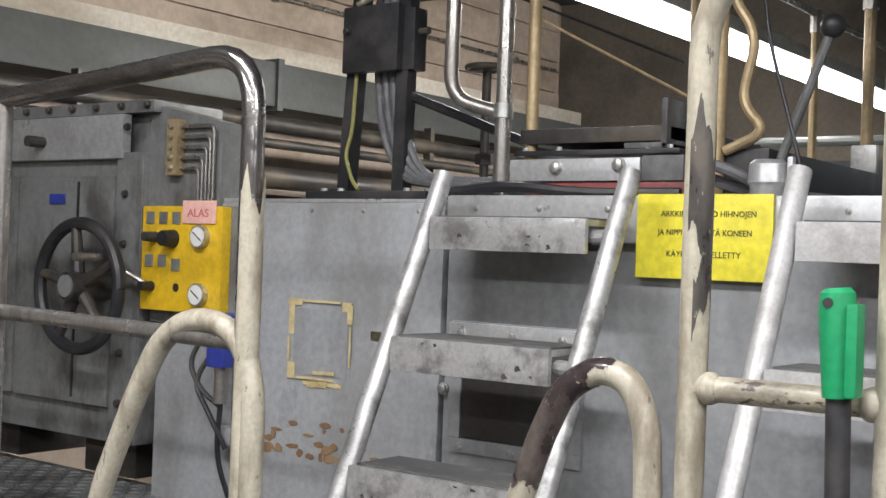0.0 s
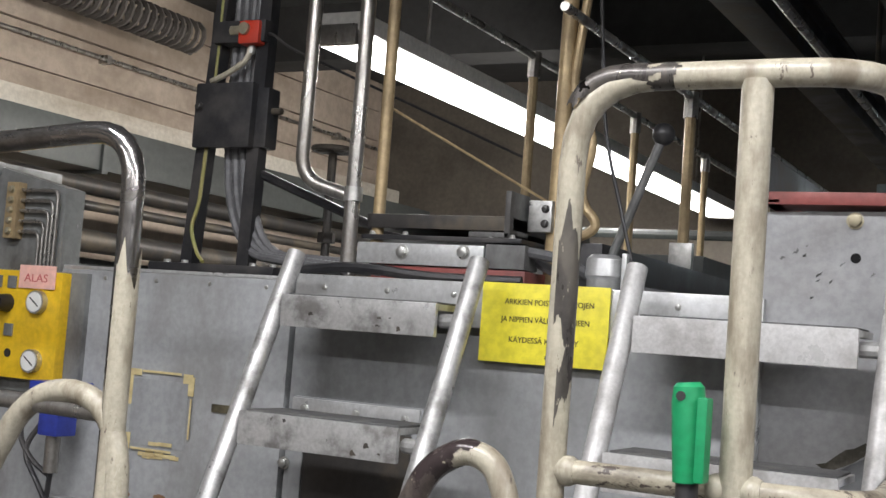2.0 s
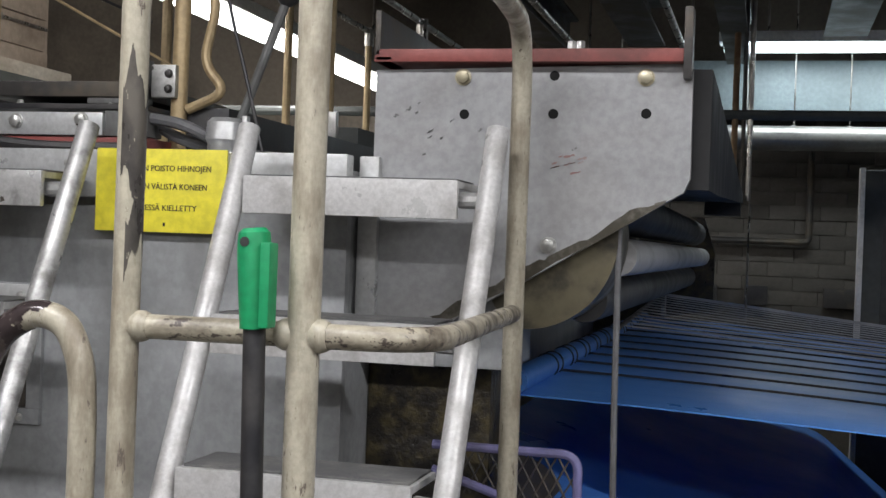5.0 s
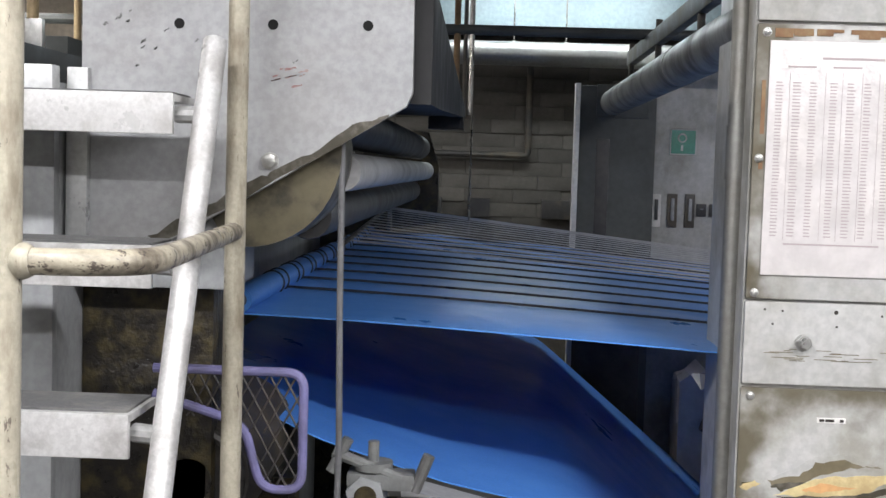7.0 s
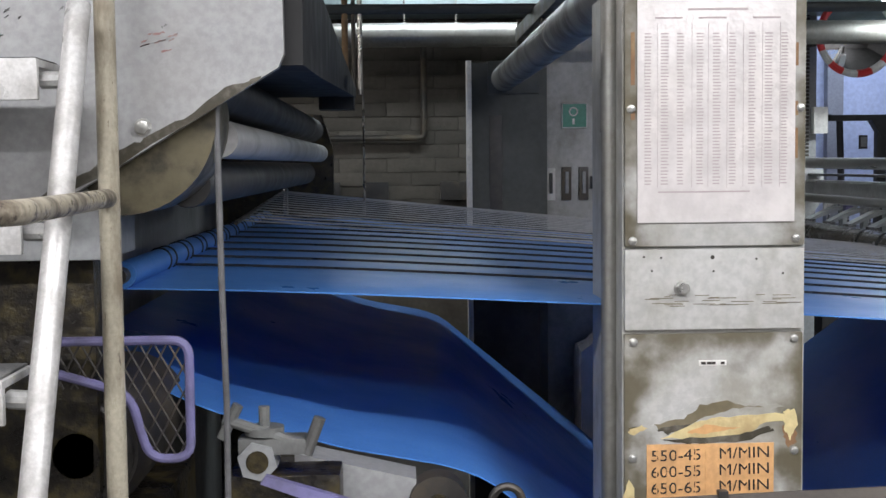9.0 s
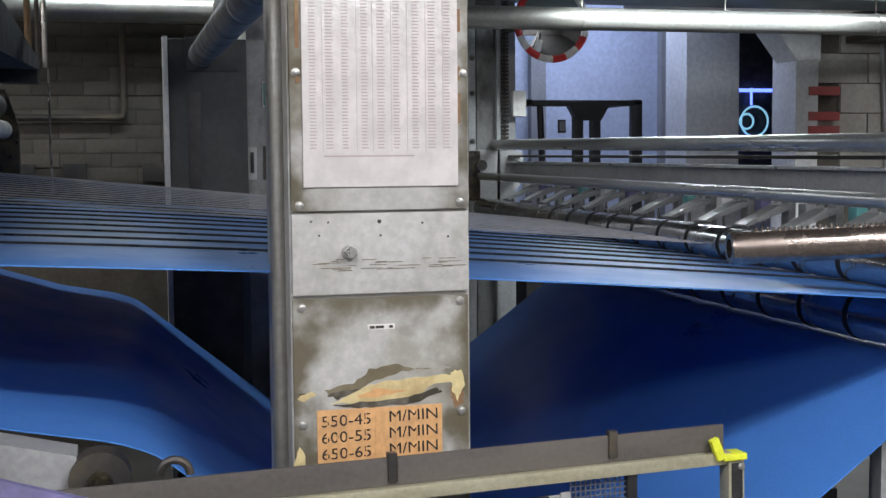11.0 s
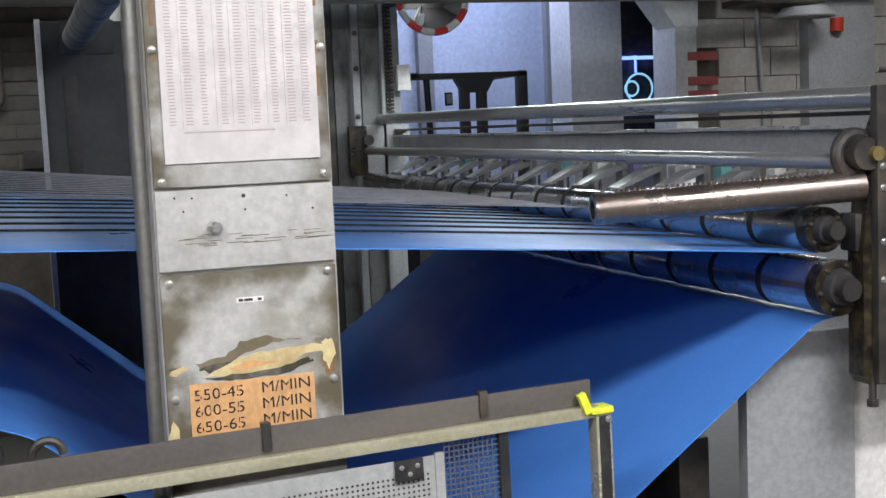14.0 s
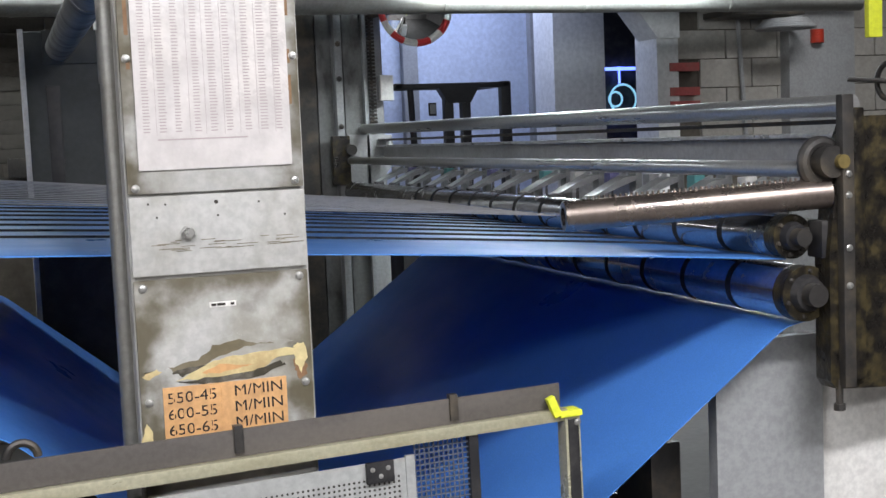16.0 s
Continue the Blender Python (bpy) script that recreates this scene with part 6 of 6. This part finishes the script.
# ---- behind the web: wall, ducts, cabinets ----
def behind_web():
    t = thing("round_duct", 2.0, 5.9, 2.16, "galvanised round duct with band joints", "duct")
    part("duct", tube(B(), [(-1.2, 5.9, 2.215), (5.2, 5.9, 2.215)], 0.058, 24), GALV, t)
    for x in (-0.6, 0.0, 0.22, 0.47, 1.3, 2.6, 3.4, 4.3):
        part("band", tube(B(), [(x, 5.9, 2.215), (x + 0.02, 5.9, 2.215)], 0.061, 24), GALV, t)
        part("hanger", tube(B(), [(x + 0.01, 5.9, 2.27), (x + 0.01, 5.9, CEILING)], 0.004, 6), STEEL, t)
    solo("white_flat_duct", box(B(), -1.0, 5.0, 6.02, 6.5, 2.36, 2.60, 0.01), PALEDUCT, "pale blue-grey flat duct along the block wall", "duct")
    bm = tube(B(), [(-0.3, 6.54, 1.735), (0.335, 6.54, 1.735), (0.335, 6.54, 2.45)], 0.018, 10, 0.03)
    solo("wall_service_pipe", bm, DARK, "dark service pipe bent along the block wall", "pipe")
    for x0, x1 in ((-0.32, -0.12), (0.02, 0.14), (0.42, 0.72)):
        solo("cable_recess", box(B(), x0, x1, 6.55, 6.60, 1.40, 1.50, 0.004), DARK if x0 > 0.3 else BLACK, "dark flat box fixed to the block wall", "box", "wall boxes")
    t = thing("tall_cabinet", 0.66, 5.4, 0.0, "dark grey tall cabinet with a white edge and slot", "cabinet")
    part("body", box(B(), 0.505, 0.835, 5.20, 5.35, 0.0, 2.025, 0.006), GREENDUCT, t)
    part("edge_strip", box(B(), 0.486, 0.507, 5.14, 5.21, 0.0, 2.03, 0.001), WHITEPL, t, "bright white edge strip")
    part("slot", box(B(), 0.585, 0.64, 5.195, 5.21, 0.6, 1.80, 0.002), BLACK, t)
    part("top_plate", box(B(), 0.58, 0.80, 5.188, 5.21, 1.89, 2.03, 0.003), GREENDUCT, t)
    part("lower_front", box(B(), 0.51, 0.80, 5.190, 5.205, 0.0, 1.30, 0.002), BLACK, t)
    t = thing("switch_cabinet", 1.1, 5.5, 0.0, "beige-grey switch cabinet with handles and a green sign", "cabinet")
    part("body", box(B(), 0.84, 1.60, 5.27, 5.85, 0.0, 2.16, 0.006), COLUMN, t)
    for x, m, z0, z1 in ((0.835, WHITEPL, 1.43, 1.57), (0.905, DARK, 1.43, 1.575), (0.98, DARK, 1.43, 1.575), (1.03, BLACK, 1.48, 1.535), (1.085, BLACK, 1.48, 1.535)):
        s = part("switch_plate", box(B(), x, x + 0.042, 5.255, 5.272, z0, z1, 0.003), m, t)
        part("switch_toggle", box(B(), x + 0.014, x + 0.028, 5.24, 5.256, z0 + 0.03, z1 - 0.02, 0.003), PLATE if m is not WHITEPL else BLACK, s)
    s = thing("safety_sign", 0.96, 5.262, 1.743, "green safety sign with white symbols on the cabinet", "sign")
    part("sign_plate", box(B(), 0.905, 1.018, 5.258, 5.268, 1.743, 1.853, 0.002), EXITG, s)
    part("sign_border", B_frame(0.905, 1.018, 1.743, 1.853, 0.005, 5.2555, 5.2585), WHITEPL, s)
    bm = ring(B(), (0.957, 5.2575, 1.815), 0.017, 0.0035, "y", 18, 5)
    box(bm, 0.952, 0.962, 5.256, 5.2585, 1.760, 1.785)
    part("sign_symbol", bm, WHITEPL, s)
    # big slanted-looking tube that runs to the dark cabinet
    t = thing("suction_tube", 0.645, 3.8, 1.90, "grey round suction tube running to the tall cabinet", "tube")
    part("tube", tube(B(), [(0.645, 2.2, 1.953), (0.645, 5.14, 1.953), (0.645, 5.16, 1.953)], [0.055, 0.055, 0.048], 24), CASTING, t)
    part("sleeve", tube(B(), [(0.645, 3.25, 1.953), (0.645, 3.27, 1.953)], 0.057, 24), GALV, t)
    t = thing("tube_bracket", 0.70, 4.2, 2.10, "dark steel bracket rail over the suction tube", "bracket")
    part("rail", box(B(), 0.70, 0.73, 2.7, 5.2, 2.11, 2.17, 0.003), DARK, t)
    for y in (3.4, 4.3, 5.15):
        part("strut", tube(B(), [(0.715, y, 2.0), (0.715, y, 2.2)], 0.012, 8), DARK, t)
    # film bundle and reel on the floor side behind the web
    rnd = random.Random(11)
    bm = B()
    g = [[bm.verts.new((0.95 + i * 0.045, 5.0 + j * 0.06, 0.80 + 0.12 * noise.noise(Vector((i * 0.7, j * 0.9, 3.1))) + 0.015 * (i % 2))) for j in range(5)] for i in range(14)]
    for a, b in zip(g, g[1:]):
        for j in range(4):
            bm.faces.new((a[j], b[j], b[j + 1], a[j + 1]))
    ex = bmesh.ops.extrude_face_region(bm, geom=list(bm.faces))
    for v in [q for q in ex["geom"] if isinstance(q, bmesh.types.BMVert)]:
        v.co.z = 0.0
    bmesh.ops.recalc_face_normals(bm, faces=bm.faces)
    solo("film_wrap", bm, PAPER, "crumpled pile of clear plastic film", "film")
    t = thing("hose_reel", 1.15, 4.98, 0.0, "dark hose reel behind the paper web", "reel")
    part("drum", tube(B(), [(1.05, 4.93, 0.66), (1.28, 4.93, 0.52)], 0.05, 16), DARK, t)
    part("hose", ring(B(), (1.30, 4.92, 0.66), 0.07, 0.007, "y", 24, 6), BLACK, t)
    part("frame", box(B(), 1.1, 1.25, 4.9, 4.97, 0.0, 0.55, 0.005), DARK, t)


behind_web()


# ---- far hall on the right ----
def far_hall():
    tagged(part("pillar_a", box(B(), 4.19, 4.6, 8.0, 8.35, 0, CEILING, 0.01), WHITEWALL, None), "pale painted pillar", "pillar", "", "structure")
    tagged(part("pillar_b", box(B(), 4.47, 4.63, 7.0, 7.3, 0, CEILING, 0.01), WHITEWALL, None), "white painted pillar", "pillar", "", "structure")
    tagged(part("haunch", prism(B(), [(4.63, 2.10), (4.63, 2.5), (3.4, 2.5), (3.4, 2.42), (4.25, 2.38), (4.47, 2.10)], 6.98, 7.25, 0.004), WHITEWALL, None), "white painted beam haunch", "beam", "", "structure")
    tagged(part("wall_side", box(B(), 4.6, 9.0, 7.08, 7.3, 0, CEILING), MORTAR, None), "white washed block wall", "wall", "", "structure")
    tagged(part("pillar_c", box(B(), 5.45, 5.98, 6.95, 7.08, 0, CEILING, 0.008), PLATE, None), "grey steel cladding on the wall", "pillar", "", "structure")
    solo("blue_wall_panel", box(B(), 2.62, 4.50, 9.10, 9.18, 0.0, 3.2, 0.004), mat("pale_blue_white_panel", (0.62, 0.68, 0.82), 0.6, 0, (0.45, 0.5, 0.62), 0.4, 1.4, 30, 0.05), "pale blue-white wall panel of the far hall", "panel")
    for x in (3.38, 4.46):
        solo("panel_joint_post", box(B(), x, x + 0.12, 9.02, 9.10, 0, 3.2, 0.004), PLATE, "grey upright on the pale panel", "post", "panel posts")
    t = thing("hazard_marking", 4.66, 7.03, 1.6, "three red painted hazard bars on the wall", "marking")
    faded = mat("faded_red_wall_paint", (0.42, 0.09, 0.085), 0.7, 0.0, (0.30, 0.16, 0.14), 0.5, 9, 40, 0.1)
    for z in (1.885, 1.725, 1.635):
        part("bar", box(B(), 4.56, 4.78, 6.990, 7.060, z, z + 0.055, 0.002), faded, t)
    solo("downpipe", tube(B(), [(5.16, 7.03, 1.3), (5.10, 7.03, 2.3)], 0.016, 8), PLATE, "thin grey downpipe on the wall", "pipe")
    for z, x0, x1 in ((2.22, 4.85, 5.4), (2.36, 4.8, 5.9)):
        solo("cable_tray", box(B(), x0, x1, 6.7, 7.05, z, z + 0.04, 0.004), DARK, "dark cable tray on the wall", "tray", "cable trays")
    bm = B()
    for k in range(5):
        ring(bm, (5.32, 6.8, 2.19 - k * 0.012), 0.14 + 0.012 * k, 0.011, "z", 28, 6)
    solo("cable_coil", bm, PLATE, "coil of pale cable hanging on the tray", "cable")
    solo("alarm_beacon", tube(B(), [(5.66, 6.93, 2.05), (5.66, 6.93, 2.14)], 0.045, 14), REDPLASTIC, "red alarm beacon on the cladding", "beacon")
    t = thing("neon_sign", 5.3, 9.0, 1.6, "blue neon sign in a dark opening", "sign")
    part("backing", box(B(), 4.96, 5.75, 9.10, 9.16, 1.4, 2.6, 0.004), BLACK, t)
    pale = plain("pale_neon", (0.35, 0.75, 1.0), 0.4, 0, 0.45)
    part("neon_tube", tube(B(), [(5.02, 9.05, 2.02), (5.60, 9.05, 2.02)], 0.014, 8), NEON, t)
    part("neon_tube", tube(tube(B(), [(5.26, 9.05, 1.90), (5.26, 9.05, 2.04)], 0.010, 8), [(5.02, 9.05, 1.60), (5.6, 9.05, 1.60)], 0.02, 8), NEON, t)
    part("neon_ring", ring(B(), (5.29, 9.05, 1.77), 0.12, 0.009, "y", 28, 6), pale, t)
    part("neon_ring", ring(B(), (5.22, 9.05, 1.77), 0.06, 0.009, "y", 20, 6), pale, t)
    # convex traffic mirror
    t = thing("traffic_mirror", 2.585, 6.3, 2.02, "round convex mirror with a red and white rim", "mirror")
    c = Vector((2.585, 6.30, 2.237))
    R = 0.215
    bm = B()
    prev = None
    for i in range(9):
        rr = R * 0.86 * i / 8
        row = [bm.verts.new(c + Vector((rr * math.cos(k * math.tau / 36), -0.05 + 0.05 * (rr / R) ** 2, rr * math.sin(k * math.tau / 36)))) for k in range(36)] if i else [bm.verts.new(c + Vector((0, -0.05, 0)))]
        if prev is not None:
            for k in range(36):
                if len(prev) == 1:
                    bm.faces.new((prev[0], row[(k + 1) % 36], row[k]))
                else:
                    bm.faces.new((prev[k], prev[(k + 1) % 36], row[(k + 1) % 36], row[k]))
        prev = row
    bmesh.ops.recalc_face_normals(bm, faces=bm.faces)
    part("mirror_glass", bm, MIRROR, t)
    for k in range(16):
        a0 = k * math.tau / 16
        part("rim_segment", ring(B(), c + Vector((0, -0.012, 0)), R * 0.92, 0.019, "y", 4, 8, a0, a0 + math.tau / 16), WHITEPL if k % 2 else MIRROR_RED, t)
    part("bracket", tube(B(), [(2.36, 6.43, 2.2), (2.57, 6.32, 2.235)], 0.014, 8), DARK, t)
    # far upright with a chain
    t = thing("chain_upright", 2.43, 6.43, 0.0, "grey upright with a roller chain", "upright")
    for x0, x1, y0, m in ((1.93, 2.04, 6.42, DARK), (2.05, 2.135, 6.44, CASTING), (2.145, 2.185, 6.40, GREY), (2.20, 2.305, 6.43, CASTING)):
        part("channel", box(B(), x0, x1, y0, 6.50, 0, 2.9, 0.004), m, t)
    part("channel_lip", box(B(), 2.305, 2.325, 6.40, 6.50, 0, 2.9, 0.003), GREY, t)
    for z in (1.60, 1.86, 2.05, 2.22):
        part("channel_bolt", bolt(B(), 2.165, 6.40, z, 0.012, 0.012), DARK, t)
    bm = B()
    for k in range(70):
        tube(bm, [(2.338, 6.42, 1.5 + k * 0.02), (2.378, 6.42, 1.5 + k * 0.02)], 0.0075, 6)
    box(bm, 2.352, 2.364, 6.425, 6.435, 1.5, 2.9)
    part("roller_chain", bm, DARK, t)
    part("white_box", box(B(), 2.40, 2.475, 6.40, 6.46, 1.735, 1.875, 0.004), WHITEPL, t)
    part("box_arm", box(B(), 2.30, 2.42, 6.46, 6.48, 1.78, 1.82, 0.002), DARK, t)
    part("bearing_plate", prism(B(), [(2.20, 1.27), (2.36, 1.27), (2.47, 1.40), (2.45, 1.545), (2.20, 1.555)], 6.40, 6.428, 0.004), PLATE, t, "pale grimy bearing plate")
    # dark block in grease colour, put in as the shade beside the plate
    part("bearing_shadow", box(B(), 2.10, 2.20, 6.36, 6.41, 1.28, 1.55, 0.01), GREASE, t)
    part("bearing_boss", tube(B(), [(2.20, 6.33, 1.47), (2.20, 6.40, 1.47)], 0.03, 16), DARK, t)
    # forklift overhead guard beyond the beam
    t = thing("forklift", 3.2, 7.6, 0.0, "black forklift overhead guard behind the machine", "forklift")
    part("roof_bar", box(B(), 2.82, 3.64, 7.50, 7.56, 1.835, 1.872, 0.006), FORK, t)
    part("roof_bar", box(B(), 2.82, 3.64, 8.0, 8.06, 1.85, 1.88, 0.006), FORK, t)
    for x in (2.83, 3.58):
        part("roof_side", box(B(), x, x + 0.05, 7.5, 8.06, 1.84, 1.876, 0.004), FORK, t)
    part("guard_post", tube(B(), [(2.99, 7.53, 0.5), (2.94, 7.53, 1.85)], 0.022, 8), FORK, t)
    part("guard_post", box(B(), 3.57, 3.64, 7.5, 7.56, 0.5, 1.84, 0.006), FORK, t)
    part("mast", box(B(), 3.16, 3.22, 7.48, 7.54, 0.3, 1.83, 0.004), FORK, t)
    part("mast", box(B(), 3.28, 3.34, 7.48, 7.54, 0.3, 1.83, 0.004), FORK, t)
    part("mast_head", prism(B(), [(3.12, 1.84), (3.40, 1.84), (3.34, 1.74), (3.18, 1.74)], 7.47, 7.55, 0.003), FORK, t)
    s = part("screen_frame", box(B(), 3.05, 3.10, 7.48, 7.50, 1.66, 1.745, 0.004), FORK, t)
    part("screen", box(B(), 3.056, 3.094, 7.476, 7.481, 1.672, 1.735), PLATE, s)
    part("body", box(B(), 2.85, 3.64, 7.56, 8.6, 0.25, 1.15, 0.05), FORK, t)
    for x in (2.92, 3.56):
        part("wheel", tube(B(), [(x - 0.08, 7.7, 0.25), (x + 0.08, 7.7, 0.25)], 0.25, 24), FORK, t)
    # small dark handwheel and yellow tag near the infeed stand
    t = thing("side_handwheel", 2.73, 2.62, 1.6, "small dark handwheel on a rod by the infeed", "handwheel")
    c = Vector((2.735, 2.6, 1.625))
    part("rim", ring(B(), c, 0.05, 0.008, "x", 24, 8), DARK, t)
    part("spoke", tube(tube(B(), [c + Vector((0, -0.05, 0)), c + Vector((0, 0.05, 0))], 0.006, 6), [c + Vector((0, 0, -0.05)), c + Vector((0, 0, 0.05))], 0.006, 6), DARK, t)
    part("rod", tube(B(), [c, c + Vector((-0.10, 0.05, 0.01))], 0.007, 8), DARK, t)
    part("rod_stay", tube(B(), [c, c + Vector((0.12, 0, 0)), c + Vector((0.12, 0, -1.625))], 0.010, 8), DARK, t)
    t = thing("yellow_tag", 2.68, 2.59, 1.745, "fluorescent yellow tag hanging on a string by the infeed", "tag")
    part("tag", box(B(), 2.655, 2.70, 2.58, 2.60, 1.745, 1.90, 0.004), NEONYEL, t)
    part("string", tube(B(), [(2.678, 2.59, 1.89), (2.678, 2.59, 3.35)], 0.002, 6), RUBBER, t)


far_hall()


# ---- things that turn ----
def motions():
    """The belt rolls turn steadily while the machine runs."""
    for ob, speed in ((ROLL_LEFT, 330), (ROLL_RIGHT, -260), (ROLL_LOW, 205)):
        x, y, z = ob.location
        walk(ob, [(k * 0.1, pose(x, y, z, 0, speed * 0.1 * k, 0)) for k in range(161)])


# ---- blocks of the wall behind the web and of the side wall ----
def block_walls():
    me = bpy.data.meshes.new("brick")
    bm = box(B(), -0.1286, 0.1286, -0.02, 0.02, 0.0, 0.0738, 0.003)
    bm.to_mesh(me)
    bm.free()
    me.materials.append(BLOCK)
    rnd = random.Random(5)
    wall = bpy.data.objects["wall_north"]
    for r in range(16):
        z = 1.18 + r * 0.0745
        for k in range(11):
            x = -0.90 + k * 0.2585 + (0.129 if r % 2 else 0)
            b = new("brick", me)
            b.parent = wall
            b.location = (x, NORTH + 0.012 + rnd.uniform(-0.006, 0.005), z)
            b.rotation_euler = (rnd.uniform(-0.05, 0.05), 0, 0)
    me2 = bpy.data.meshes.new("brick")
    bm = box(B(), -0.196, 0.196, -0.02, 0.02, 0.0, 0.186, 0.003)
    bm.to_mesh(me2)
    bm.free()
    me2.materials.append(mat("limewashed_block", (0.44, 0.415, 0.375), 0.85, 0.0, (0.3, 0.26, 0.22), 0.5, 2.2, 30, 0.4, None, 0, 1.0, "Z", 0.0, 0.25))
    wall = bpy.data.objects["wall_side"]
    for r in range(9):
        z = 1.2 + r * 0.192
        for k in range(10):
            x = 4.82 + k * 0.402 + (0.2 if r % 2 else 0)
            b = new("brick", me2)
            b.parent = wall
            b.location = (x, 7.072 + rnd.uniform(-0.004, 0.004), z)


block_walls()
motions()
